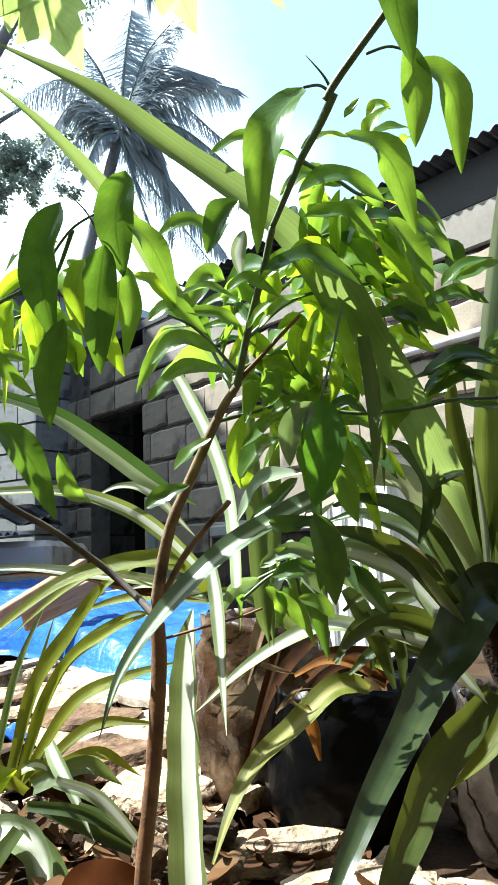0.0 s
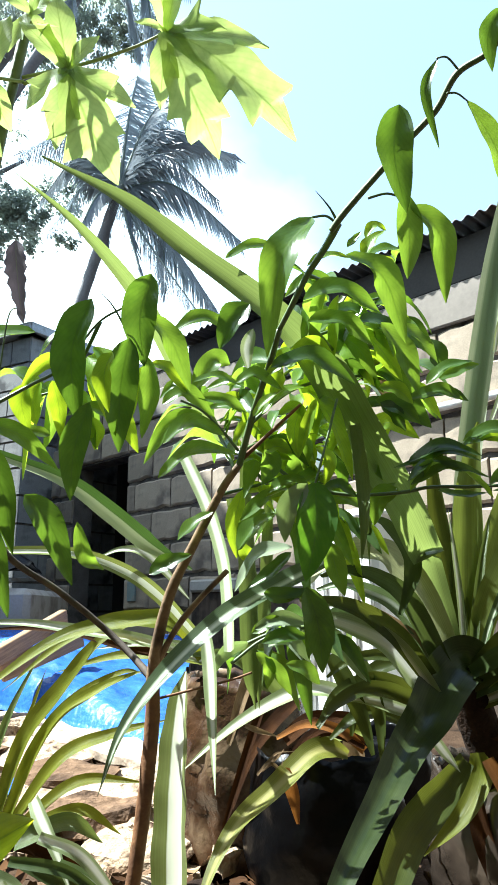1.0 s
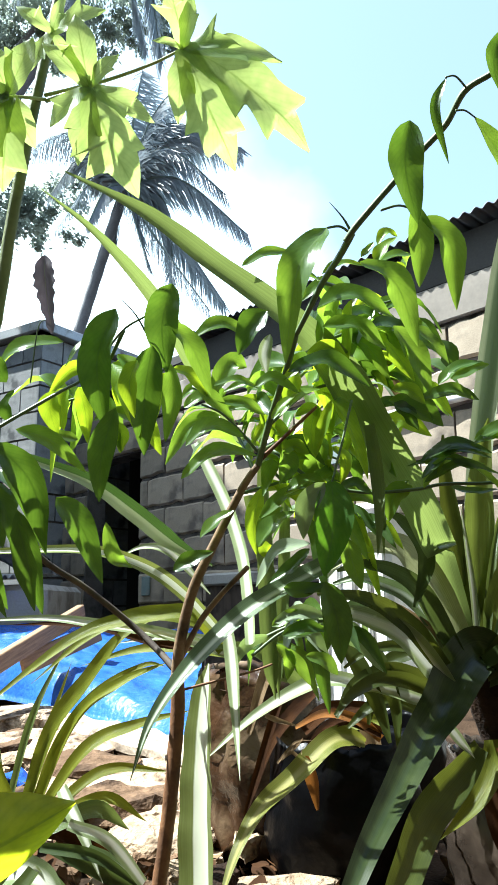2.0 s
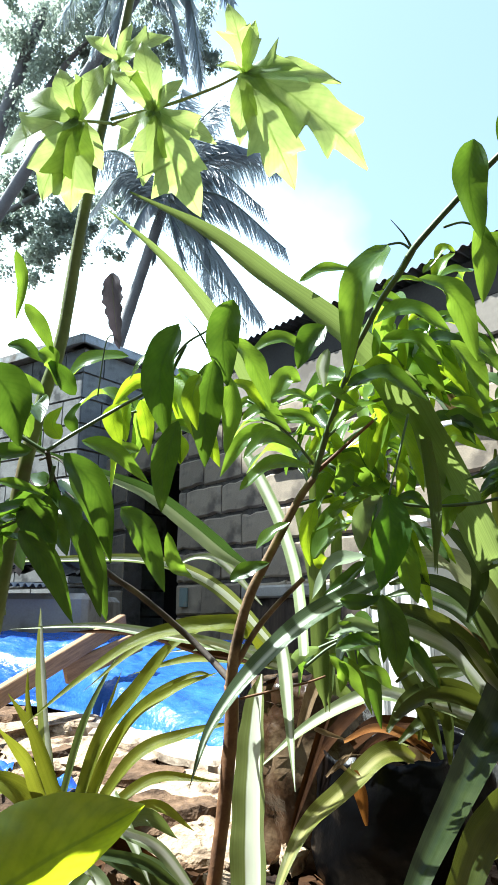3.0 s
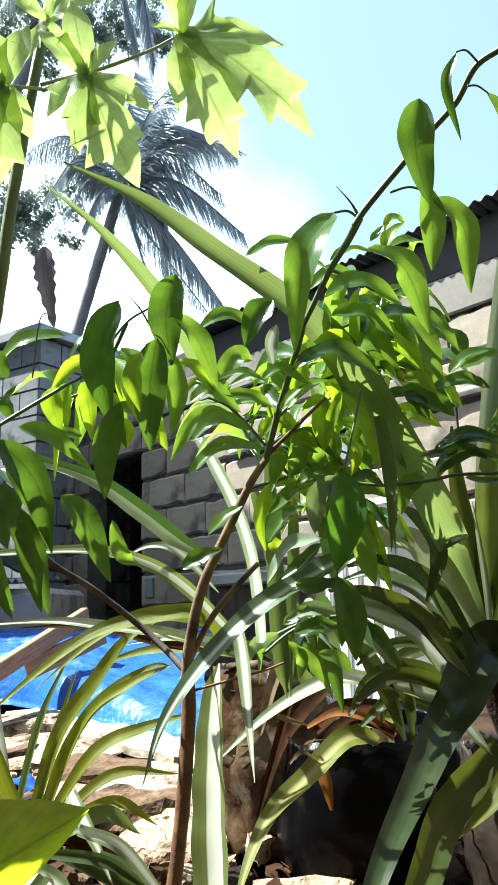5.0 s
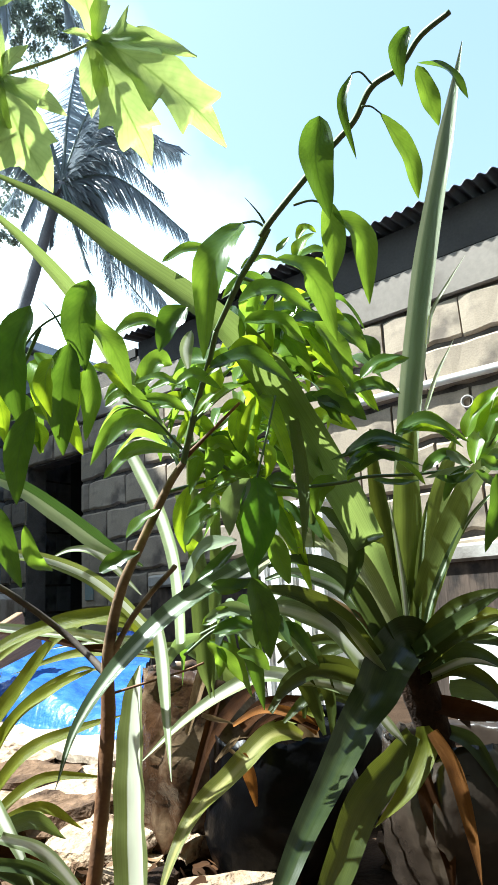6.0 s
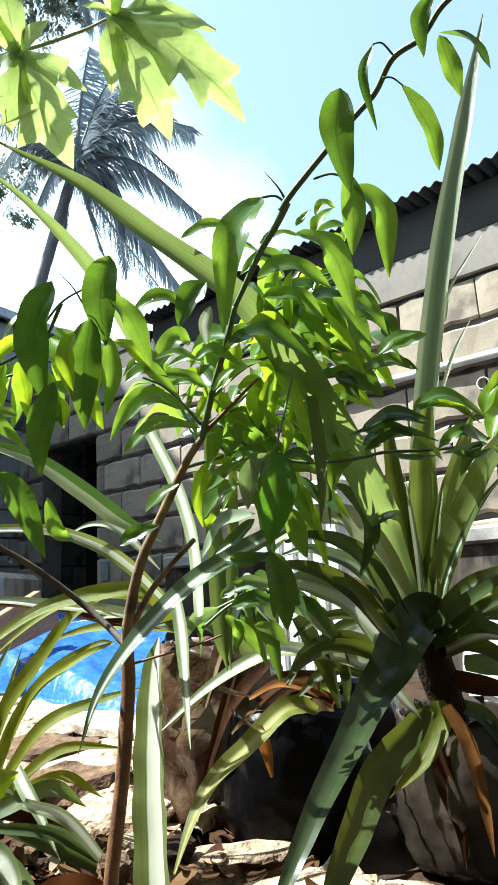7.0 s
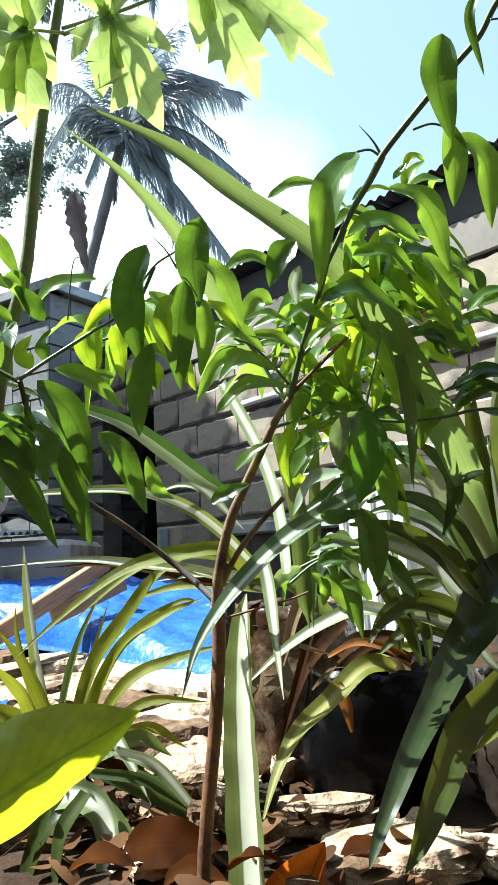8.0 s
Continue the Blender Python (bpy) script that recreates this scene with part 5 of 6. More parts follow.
branch(tree, [(-0.243, 0.640, 0.572), (-0.243, 0.630, 0.549), (-0.231, 0.620, 0.531), (-0.219, 0.620, 0.533), (-0.213, 0.610, 0.543)], 0.0013, 0.0006, BARK_DARK, "twig")
branch(tree, [(-0.232, 0.630, 0.561), (-0.216, 0.620, 0.562), (-0.201, 0.610, 0.552), (-0.197, 0.610, 0.539)], 0.0013, 0.0006, BARK_DARK, "twig")
branch(tree, [(-0.251, 0.650, 0.547), (-0.228, 0.640, 0.524), (-0.211, 0.630, 0.508), (-0.209, 0.620, 0.490)], 0.0013, 0.0006, BARK_DARK, "twig")
branch(tree, [(-0.224, 0.640, 0.524), (-0.205, 0.630, 0.528), (-0.190, 0.620, 0.518)], 0.0013, 0.0006, BARK_DARK, "twig")
branch(tree, [(-0.266, 0.660, 0.558), (-0.252, 0.650, 0.532), (-0.232, 0.640, 0.515), (-0.209, 0.630, 0.511)], 0.0013, 0.0006, BARK_DARK, "twig")
leaf(tree, (-0.259, 0.660, 0.546), (-0.233, 0.640, 0.535), (-0.211, 0.630, 0.514), 0.0300, LEAF_DARK, turn=-15)
leaf(tree, (-0.244, 0.660, 0.516), (-0.216, 0.640, 0.495), (-0.197, 0.630, 0.463), 0.0320, LEAF_DARK, turn=-15)
leaf(tree, (-0.274, 0.670, 0.529), (-0.255, 0.660, 0.504), (-0.237, 0.650, 0.470), 0.0360, LEAF_DARK, turn=-15)
leaf(tree, (-0.214, 0.650, 0.544), (-0.195, 0.630, 0.522), (-0.186, 0.620, 0.492), 0.0260, LEAF_DARK, turn=-15)
leaf(tree, (-0.285, 0.670, 0.517), (-0.266, 0.660, 0.486), (-0.247, 0.650, 0.450), 0.0340, LEAF_DARK, turn=-15)
twig_leaves(tree, [(0.081, 0.750, 0.598), (0.124, 0.800, 0.640), (0.176, 0.840, 0.683), (0.229, 0.860, 0.714)], 16, 61, (LEAF, LEAF_YOUNG, LEAF_YOUNG, LEAF_PALE))
twig_leaves(tree, [(0.080, 0.740, 0.596), (0.129, 0.800, 0.595), (0.172, 0.840, 0.589), (0.228, 0.860, 0.585)], 16, 62, (LEAF, LEAF_YOUNG, LEAF_YOUNG, LEAF_PALE))
twig_leaves(tree, [(0.068, 0.760, 0.566), (0.106, 0.800, 0.538), (0.152, 0.830, 0.520), (0.196, 0.840, 0.500)], 14, 63, (LEAF, LEAF_YOUNG, LEAF_DARK))
twig_leaves(tree, [(0.098, 0.700, 0.653), (0.149, 0.760, 0.717), (0.203, 0.800, 0.765), (0.256, 0.820, 0.806)], 14, 64, (LEAF, LEAF, LEAF_YOUNG))
twig_leaves(tree, [(0.110, 0.680, 0.700), (0.173, 0.740, 0.709), (0.231, 0.780, 0.694), (0.276, 0.800, 0.655)], 14, 65, (LEAF, LEAF_DARK, LEAF_YOUNG))
twig_leaves(tree, [(0.064, 0.860, 0.366), (0.099, 0.850, 0.380), (0.133, 0.840, 0.380), (0.168, 0.840, 0.374)], 12, 66, (LEAF_DARK, LEAF, LEAF_PALE))
# papaya
papaya = thing("papaya_plant", (-0.28, 0.62, 0.0), "young papaya plant with lobed sunlit leaves", "plant")
branch(papaya, [(-0.299, 0.666, 0.107), (-0.289, 0.654, 0.194), (-0.279, 0.646, 0.259), (-0.272, 0.636, 0.327), (-0.262, 0.626, 0.396), (-0.246, 0.611, 0.502), (-0.234, 0.603, 0.567), (-0.220, 0.597, 0.628), (-0.206, 0.591, 0.683), (-0.192, 0.579, 0.793), (-0.175, 0.567, 0.898), (-0.156, 0.555, 1.003), (-0.145, 0.547, 1.067)], 0.0092, 0.0050, STALK, "stem")
branch(papaya, [(-0.164, 0.566, 0.919), (-0.099, 0.550, 0.923), (-0.051, 0.540, 0.934), (-0.021, 0.530, 0.942)], 0.0021, 0.0014, PETIOLE, "petiole")
branch(papaya, [(-0.162, 0.566, 0.912), (-0.137, 0.550, 0.908), (-0.113, 0.537, 0.904)], 0.0021, 0.0014, PETIOLE, "petiole")
branch(papaya, [(-0.163, 0.566, 0.914), (-0.178, 0.550, 0.903), (-0.191, 0.542, 0.898)], 0.0021, 0.0014, PETIOLE, "petiole")
branch(papaya, [(-0.161, 0.564, 0.962), (-0.157, 0.555, 0.969), (-0.153, 0.546, 0.976)], 0.0019, 0.0014, PETIOLE, "petiole")
branch(papaya, [(-0.264, 0.632, 0.408), (-0.263, 0.631, 0.412)], 0.0101, 0.0098, STALK, "stem")
branch(papaya, [(-0.270, 0.638, 0.360), (-0.269, 0.637, 0.364)], 0.0098, 0.0095, STALK, "stem")
branch(papaya, [(-0.274, 0.641, 0.318), (-0.273, 0.640, 0.322)], 0.0102, 0.0099, STALK, "stem")
branch(papaya, [(-0.277, 0.643, 0.274), (-0.276, 0.642, 0.278)], 0.0101, 0.0098, STALK, "stem")
palmate(papaya, (-0.019, 0.525, 0.938), [((0.107, 0.550, 0.847), ((0.5, 0.13, 1), (0.72, 0.1, 1), (0.74, 0.08, -1))), ((0.032, 0.550, 0.823), ((0.62, 0.1, 1), (0.8, 0.06, 1), (0.72, 0.05, -1))), ((-0.025, 0.540, 0.866), ((0.6, 0.06, -1),)), ((0.079, 0.530, 0.933), ((0.6, 0.05, 1),)), ((0.037, 0.510, 0.930), ((0.5, 0.22, -1),)), ((-0.009, 0.500, 0.978), ((0.6, 0.05, 1),)), ((-0.036, 0.500, 1.001), ((0.5, 0.12, -1), (0.55, 0.05, 1))), ((-0.047, 0.510, 0.935), ())], PAPAYA, 1)
palmate(papaya, (-0.111, 0.530, 0.898), [((-0.064, 0.560, 0.799), ((0.5, 0.16, 1), (0.7, 0.14, 1), (0.62, 0.06, -1))), ((-0.124, 0.550, 0.827), ((0.6, 0.1, -1), (0.55, 0.05, 1))), ((-0.048, 0.545, 0.873), ((0.6, 0.08, 1), (0.6, 0.06, -1))), ((-0.082, 0.520, 0.928), ((0.6, 0.08, 1),)), ((-0.123, 0.510, 0.966), ((0.5, 0.1, -1),)), ((-0.147, 0.530, 0.855), ((0.6, 0.07, 1),)), ((-0.152, 0.510, 0.932), ((0.6, 0.08, 1),))], PAPAYA, 2, 1.2)
palmate(papaya, (-0.189, 0.535, 0.893), [((-0.199, 0.560, 0.805), ((0.6, 0.1, 1), (0.75, 0.08, -1), (0.8, 0.06, 1))), ((-0.231, 0.560, 0.819), ((0.6, 0.1, -1), (0.7, 0.07, 1))), ((-0.274, 0.550, 0.869), ((0.6, 0.1, 1), (0.6, 0.08, -1))), ((-0.252, 0.540, 0.931), ((0.55, 0.1, -1),)), ((-0.208, 0.520, 0.944), ((0.6, 0.1, 1),)), ((-0.166, 0.520, 0.948), ((0.6, 0.1, -1),)), ((-0.165, 0.550, 0.846), ((0.6, 0.08, 1),))], PAPAYA, 3, 1.4)
palmate(papaya, (-0.152, 0.540, 0.971), [((-0.138, 0.550, 0.948), ((0.6, 0.1, 1),)), ((-0.177, 0.550, 0.935), ((0.6, 0.1, -1),)), ((-0.187, 0.530, 0.995), ((0.5, 0.1, 1),)), ((-0.137, 0.520, 0.998), ((0.5, 0.1, 1),)), ((-0.097, 0.520, 0.982), ((0.6, 0.1, -1),))], PAPAYA, 4, 1.2)
# broad leaf close to the ground
broad = thing("broad_leaf_plant", (-0.3, 0.38, 0.0), "low plant with one broad two-toned leaf", "plant")
strap(broad, [(-0.244, 0.400, 0.203), (-0.205, 0.415, 0.220), (-0.170, 0.435, 0.236), (-0.142, 0.450, 0.251), (-0.114, 0.465, 0.263), (-0.085, 0.477, 0.277)], 0.072, BROAD, turn=57, fold=-0.62, shape=(.2,.75,1,1.02,.97,.82,.52,.02))
branch(broad, [(-0.277, 0.442, 0.055), (-0.265, 0.410, 0.140), (-0.244, 0.400, 0.203)], 0.0027, 0.0017, STALK, "stem")
# large strap-leaved plant in the black bag
agave = thing("strap_leaved_plant", (0.36, 0.92, 0.18), "large waxy strap-leaved plant growing in a nursery bag", "plant")
strap(agave, [(0.362, 0.955, 0.325), (0.371, 0.921, 0.52), (0.378, 0.865, 0.665), (0.385, 0.775, 0.822), (0.401, 0.696, 0.961), (0.422, 0.655, 1.078)], 0.0345, STRAP_EDGED, fold=0.3, shape=(.7,.95,1,.95,.66,.03))
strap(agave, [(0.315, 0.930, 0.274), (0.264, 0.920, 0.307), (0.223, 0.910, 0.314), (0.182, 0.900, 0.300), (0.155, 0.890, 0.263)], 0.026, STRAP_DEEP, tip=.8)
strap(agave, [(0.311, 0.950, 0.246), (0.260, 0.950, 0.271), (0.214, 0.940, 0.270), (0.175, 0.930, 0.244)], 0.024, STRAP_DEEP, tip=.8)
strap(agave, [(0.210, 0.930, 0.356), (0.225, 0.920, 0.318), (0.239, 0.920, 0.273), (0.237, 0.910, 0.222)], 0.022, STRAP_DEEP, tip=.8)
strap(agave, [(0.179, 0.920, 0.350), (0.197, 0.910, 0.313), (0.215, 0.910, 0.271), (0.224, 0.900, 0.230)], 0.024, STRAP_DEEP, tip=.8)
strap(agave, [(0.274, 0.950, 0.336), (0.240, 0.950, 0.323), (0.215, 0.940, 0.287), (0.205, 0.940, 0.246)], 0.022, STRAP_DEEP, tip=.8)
strap(agave, [(0.344, 0.864, 0.328), (0.376, 0.796, 0.363), (0.410, 0.704, 0.405)], 0.0226, STRAP_GREY)
strap(agave, [(0.347, 0.867, 0.313), (0.383, 0.821, 0.345), (0.432, 0.761, 0.373)], 0.0212, STRAP_DEEP)
strap(agave, [(0.335, 0.900, 0.326), (0.311, 0.890, 0.386), (0.284, 0.880, 0.437), (0.249, 0.870, 0.472), (0.208, 0.860, 0.478), (0.167, 0.850, 0.466), (0.136, 0.840, 0.437)], 0.04, STRAP_DUSTY, tip=.5)
strap(agave, [(0.322, 0.885, 0.322), (0.292, 0.874, 0.383), (0.266, 0.863, 0.421), (0.229, 0.852, 0.444), (0.190, 0.841, 0.452), (0.155, 0.830, 0.445)], 0.026, STRAP_GREY, tip=.8)
strap(agave, [(0.318, 0.900, 0.314), (0.289, 0.892, 0.379), (0.258, 0.884, 0.411), (0.224, 0.876, 0.427), (0.190, 0.868, 0.437), (0.154, 0.860, 0.430)], 0.024, STRAP_SILVER, tip=.8)
strap(agave, [(0.305, 0.875, 0.284), (0.275, 0.860, 0.325), (0.240, 0.845, 0.362), (0.199, 0.830, 0.382), (0.161, 0.815, 0.393), (0.124, 0.800, 0.391)], 0.031, STRAP_PALE, tip=.6)
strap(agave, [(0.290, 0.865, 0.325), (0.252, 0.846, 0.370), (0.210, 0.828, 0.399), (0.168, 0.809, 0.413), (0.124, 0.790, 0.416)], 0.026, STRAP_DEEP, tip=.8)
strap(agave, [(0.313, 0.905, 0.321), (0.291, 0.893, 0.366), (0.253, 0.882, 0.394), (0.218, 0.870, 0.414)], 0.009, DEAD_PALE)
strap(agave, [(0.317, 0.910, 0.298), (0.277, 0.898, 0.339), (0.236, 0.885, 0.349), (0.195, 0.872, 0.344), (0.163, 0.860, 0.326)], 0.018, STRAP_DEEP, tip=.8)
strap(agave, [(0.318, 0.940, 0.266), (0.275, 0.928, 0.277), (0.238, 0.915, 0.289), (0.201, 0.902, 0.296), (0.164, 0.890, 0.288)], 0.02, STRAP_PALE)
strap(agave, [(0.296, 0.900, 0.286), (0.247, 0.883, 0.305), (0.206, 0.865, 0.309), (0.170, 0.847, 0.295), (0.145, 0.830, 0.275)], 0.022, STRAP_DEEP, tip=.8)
strap(agave, [(0.253, 0.840, 0.399), (0.271, 0.835, 0.448), (0.265, 0.830, 0.477), (0.236, 0.825, 0.509), (0.210, 0.820, 0.514)], 0.022, STRAP_GREY, tip=.9, foot=.25)
strap(agave, [(0.355, 0.930, 0.324), (0.349, 0.920, 0.395), (0.338, 0.910, 0.467), (0.328, 0.900, 0.530), (0.322, 0.890, 0.590), (0.320, 0.880, 0.633)], 0.03, STRAP_DEEP, tip=.9)
strap(agave, [(0.365, 0.935, 0.323), (0.365, 0.918, 0.403), (0.366, 0.901, 0.481), (0.367, 0.884, 0.551), (0.372, 0.867, 0.612), (0.375, 0.850, 0.648)], 0.044, STRAP_OLIVEDARK, tip=.95)
strap(agave, [(0.367, 0.930, 0.328), (0.378, 0.914, 0.402), (0.395, 0.898, 0.471), (0.412, 0.882, 0.532), (0.425, 0.866, 0.581), (0.432, 0.850, 0.614)], 0.036, STRAP_OLIVEDARK, tip=.95)
strap(agave, [(0.364, 0.910, 0.329), (0.377, 0.872, 0.404), (0.401, 0.834, 0.476), (0.422, 0.796, 0.532), (0.452, 0.758, 0.571), (0.469, 0.720, 0.575)], 0.04, STRAP_OLIVEDARK, turn=-12, tip=.8)
strap(agave, [(0.362, 0.895, 0.330), (0.380, 0.856, 0.408), (0.407, 0.818, 0.474), (0.429, 0.779, 0.511), (0.444, 0.740, 0.525)], 0.0105, STRAP_SILVER, turn=-12)
strap(agave, [(0.354, 0.915, 0.327), (0.349, 0.897, 0.410), (0.339, 0.878, 0.479), (0.329, 0.860, 0.532)], 0.009, STRAP_PALE)
strap(agave, [(0.359, 0.900, 0.330), (0.365, 0.887, 0.402), (0.374, 0.873, 0.470), (0.383, 0.860, 0.522)], 0.012, STRAP, tip=.8)
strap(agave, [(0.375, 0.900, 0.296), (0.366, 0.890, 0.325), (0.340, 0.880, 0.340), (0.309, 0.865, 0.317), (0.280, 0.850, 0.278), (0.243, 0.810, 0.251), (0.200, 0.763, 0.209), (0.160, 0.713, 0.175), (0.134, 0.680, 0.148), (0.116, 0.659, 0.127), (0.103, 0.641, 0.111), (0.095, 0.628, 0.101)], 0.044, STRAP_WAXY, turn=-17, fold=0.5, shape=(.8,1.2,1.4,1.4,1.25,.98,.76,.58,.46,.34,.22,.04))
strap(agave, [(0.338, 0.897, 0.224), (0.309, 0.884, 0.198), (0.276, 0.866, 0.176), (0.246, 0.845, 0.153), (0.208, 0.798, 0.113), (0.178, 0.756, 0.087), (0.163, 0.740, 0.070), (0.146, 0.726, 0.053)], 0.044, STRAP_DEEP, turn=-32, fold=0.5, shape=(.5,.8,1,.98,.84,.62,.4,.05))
strap(agave, [(0.288, 0.865, 0.259), (0.305, 0.869, 0.237), (0.323, 0.872, 0.215)], 0.0129, STRAP_PALE)
strap(agave, [(0.362, 0.886, 0.226), (0.381, 0.872, 0.180), (0.387, 0.856, 0.113), (0.387, 0.841, 0.058)], 0.0197, STRAP_ORANGE, turn=-10)
strap(agave, [(0.375, 0.840, 0.283), (0.410, 0.838, 0.277), (0.452, 0.836, 0.264)], 0.0255, STRAP)
branch(agave, [(0.352, 0.912, 0.339), (0.363, 0.923, 0.285), (0.380, 0.935, 0.228), (0.394, 0.946, 0.178)], 0.0291, 0.0213, HUSK, "stem")
strap(agave, [(0.358, 0.906, 0.230), (0.357, 0.901, 0.204), (0.326, 0.891, 0.161), (0.274, 0.879, 0.123)], 0.034, STRAP_YEL, foot=.5)
strap(agave, [(0.357, 0.889, 0.303), (0.389, 0.842, 0.326), (0.413, 0.812, 0.323), (0.433, 0.778, 0.302)], 0.0204, STRAP_GREY)
strap(agave, [(0.367, 0.912, 0.286), (0.396, 0.868, 0.303), (0.421, 0.826, 0.288), (0.428, 0.789, 0.256)], 0.0228, STRAP_DEEP)
strap(agave, [(0.378, 0.919, 0.256), (0.408, 0.896, 0.248), (0.436, 0.874, 0.243), (0.463, 0.852, 0.239)], 0.0282, STRAP_BROWN)
strap(agave, [(0.399, 0.926, 0.217), (0.423, 0.911, 0.204), (0.437, 0.898, 0.177), (0.452, 0.878, 0.134)], 0.0224, STRAP_GREY)
strap(agave, [(0.353, 0.919, 0.180), (0.360, 0.914, 0.126), (0.373, 0.907, 0.074), (0.372, 0.902, 0.024)], 0.0248, STRAP_BROWN)
strap(agave, [(0.373, 0.882, 0.324), (0.402, 0.845, 0.360), (0.431, 0.821, 0.369), (0.458, 0.801, 0.364)], 0.0290, STRAP_YEL)
strap(agave, [(0.376, 0.908, 0.301), (0.406, 0.862, 0.338), (0.438, 0.831, 0.337), (0.456, 0.812, 0.320)], 0.0189, STRAP_GREY)
strap(agave, [(0.365, 0.886, 0.310), (0.393, 0.827, 0.347), (0.416, 0.792, 0.354), (0.431, 0.767, 0.347)], 0.0169, STRAP_YEL)
strap(agave, [(0.372, 0.889, 0.295), (0.401, 0.839, 0.315), (0.423, 0.805, 0.313), (0.436, 0.777, 0.301)], 0.0141, STRAP_PALE)
strap(agave, [(0.355, 0.882, 0.333), (0.388, 0.844, 0.375), (0.424, 0.815, 0.394), (0.456, 0.793, 0.399)], 0.0209, STRAP_DEEP)
# variegated strap plant in the black bag
spider = thing("variegated_strap_plant", (0.13, 0.95, 0.17), "variegated strap-leaved plant in a black polythene bag", "plant")
strap(spider, [(0.215, 1.033, 0.205), (0.192, 1.023, 0.215), (0.160, 1.009, 0.211), (0.108, 0.984, 0.174), (0.058, 0.950, 0.143), (0.026, 0.912, 0.105), (0.003, 0.868, 0.062)], 0.0329, STRAP_OLIVE, tip=.9, foot=.35)
strap(spider, [(0.245, 1.011, 0.277), (0.171, 0.974, 0.300), (0.123, 0.955, 0.294), (0.051, 0.928, 0.261), (-0.017, 0.902, 0.212)], 0.0241, STRAP_PALE)
strap(spider, [(-0.011, 0.837, -0.072), (-0.011, 0.831, 0.004), (-0.012, 0.823, 0.093), (-0.013, 0.815, 0.174), (-0.012, 0.809, 0.239), (-0.009, 0.803, 0.300), (-0.005, 0.799, 0.340)], 0.0704, STRAP_VAR, fold=.35, turn=-24, shape=(1,1,1,1,.97,.93,.88,.82,.74,.62,.4,.05))
strap(spider, [(0.145, 0.700, 0.456), (0.116, 0.690, 0.441), (0.044, 0.664, 0.403), (-0.013, 0.644, 0.354), (-0.051, 0.635, 0.305), (-0.070, 0.629, 0.254)], 0.0233, STRAP_SILVER, tip=1)
strap(spider, [(0.017, 0.790, 0.386), (0.023, 0.771, 0.345), (0.026, 0.744, 0.296), (0.029, 0.704, 0.235)], 0.0170, STRAP_PALE, turn=5)
strap(spider, [(-0.026, 0.892, 0.628), (-0.008, 0.877, 0.592), (0.019, 0.849, 0.529), (0.037, 0.818, 0.465), (0.043, 0.785, 0.408), (0.044, 0.756, 0.363)], 0.0175, STRAP_PALE, tip=.3, turn=5)
strap(spider, [(-0.002, 0.843, 0.455), (-0.050, 0.825, 0.482), (-0.095, 0.804, 0.517), (-0.147, 0.781, 0.553), (-0.217, 0.757, 0.578), (-0.298, 0.730, 0.606)], 0.024, STRAP_HALF, tip=.9, foot=.12)
strap(spider, [(0.007, 0.865, 0.372), (-0.039, 0.840, 0.422), (-0.086, 0.822, 0.454), (-0.152, 0.803, 0.473), (-0.264, 0.780, 0.471), (-0.367, 0.759, 0.465)], 0.0170, STRAP_VAR)
strap(spider, [(-0.005, 0.852, 0.420), (-0.051, 0.836, 0.469), (-0.086, 0.831, 0.479), (-0.122, 0.831, 0.465)], 0.0113, STRAP_PALE, foot=.12)
strap(spider, [(0.078, 0.905, 0.285), (0.074, 0.884, 0.325), (0.070, 0.857, 0.424), (0.066, 0.831, 0.528), (0.064, 0.807, 0.625)], 0.0255, STRAP, shape=(.05, .3, .85, 1, 1, .9, .75, .55, .3))
strap(spider, [(0.083, 0.905, 0.285), (0.082, 0.884, 0.325), (0.091, 0.859, 0.424), (0.094, 0.834, 0.527), (0.102, 0.814, 0.609)], 0.0184, STRAP, shape=(.05, .3, .85, 1, 1, .9, .75, .55, .3))
strap(spider, [(0.182, 0.751, 0.686), (0.199, 0.770, 0.610), (0.209, 0.785, 0.555), (0.211, 0.809, 0.457)], 0.0200, STRAP)
strap(spider, [(0.010, 0.985, 0.344), (-0.030, 0.964, 0.393), (-0.102, 0.954, 0.391), (-0.180, 0.946, 0.372), (-0.256, 0.944, 0.322), (-0.337, 0.944, 0.257)], 0.0239, STRAP_YEL)
strap(spider, [(0.018, 1.007, 0.339), (-0.023, 0.987, 0.383), (-0.104, 0.971, 0.394), (-0.175, 0.965, 0.368), (-0.257, 0.963, 0.304)], 0.0261, STRAP_YEL)
strap(spider, [(0.018, 0.987, 0.336), (-0.072, 0.979, 0.366), (-0.161, 0.975, 0.381), (-0.251, 0.972, 0.392), (-0.374, 0.973, 0.387)], 0.0164, STRAP_PALE)
strap(spider, [(0.018, 1.007, 0.339), (-0.082, 1.003, 0.353), (-0.190, 0.996, 0.381), (-0.307, 0.995, 0.383)], 0.0150, STRAP_BROWN)
strap(spider, [(0.026, 1.029, 0.333), (-0.042, 1.026, 0.344), (-0.119, 1.026, 0.343), (-0.204, 1.031, 0.321)], 0.0187, STRAP_YEL)
strap(spider, [(0.026, 1.006, 0.343), (-0.024, 1.002, 0.358), (-0.082, 1.001, 0.361), (-0.149, 1.003, 0.354)], 0.0133, STRAP_PALE)
strap(spider, [(0.155, 1.049, 0.215), (0.201, 1.050, 0.229), (0.254, 1.053, 0.234)], 0.0245, STRAP_YEL, tip=.4)
strap(spider, [(0.129, 1.067, 0.218), (0.164, 1.063, 0.245), (0.214, 1.066, 0.250), (0.256, 1.069, 0.251)], 0.0250, STRAP_BROWN)
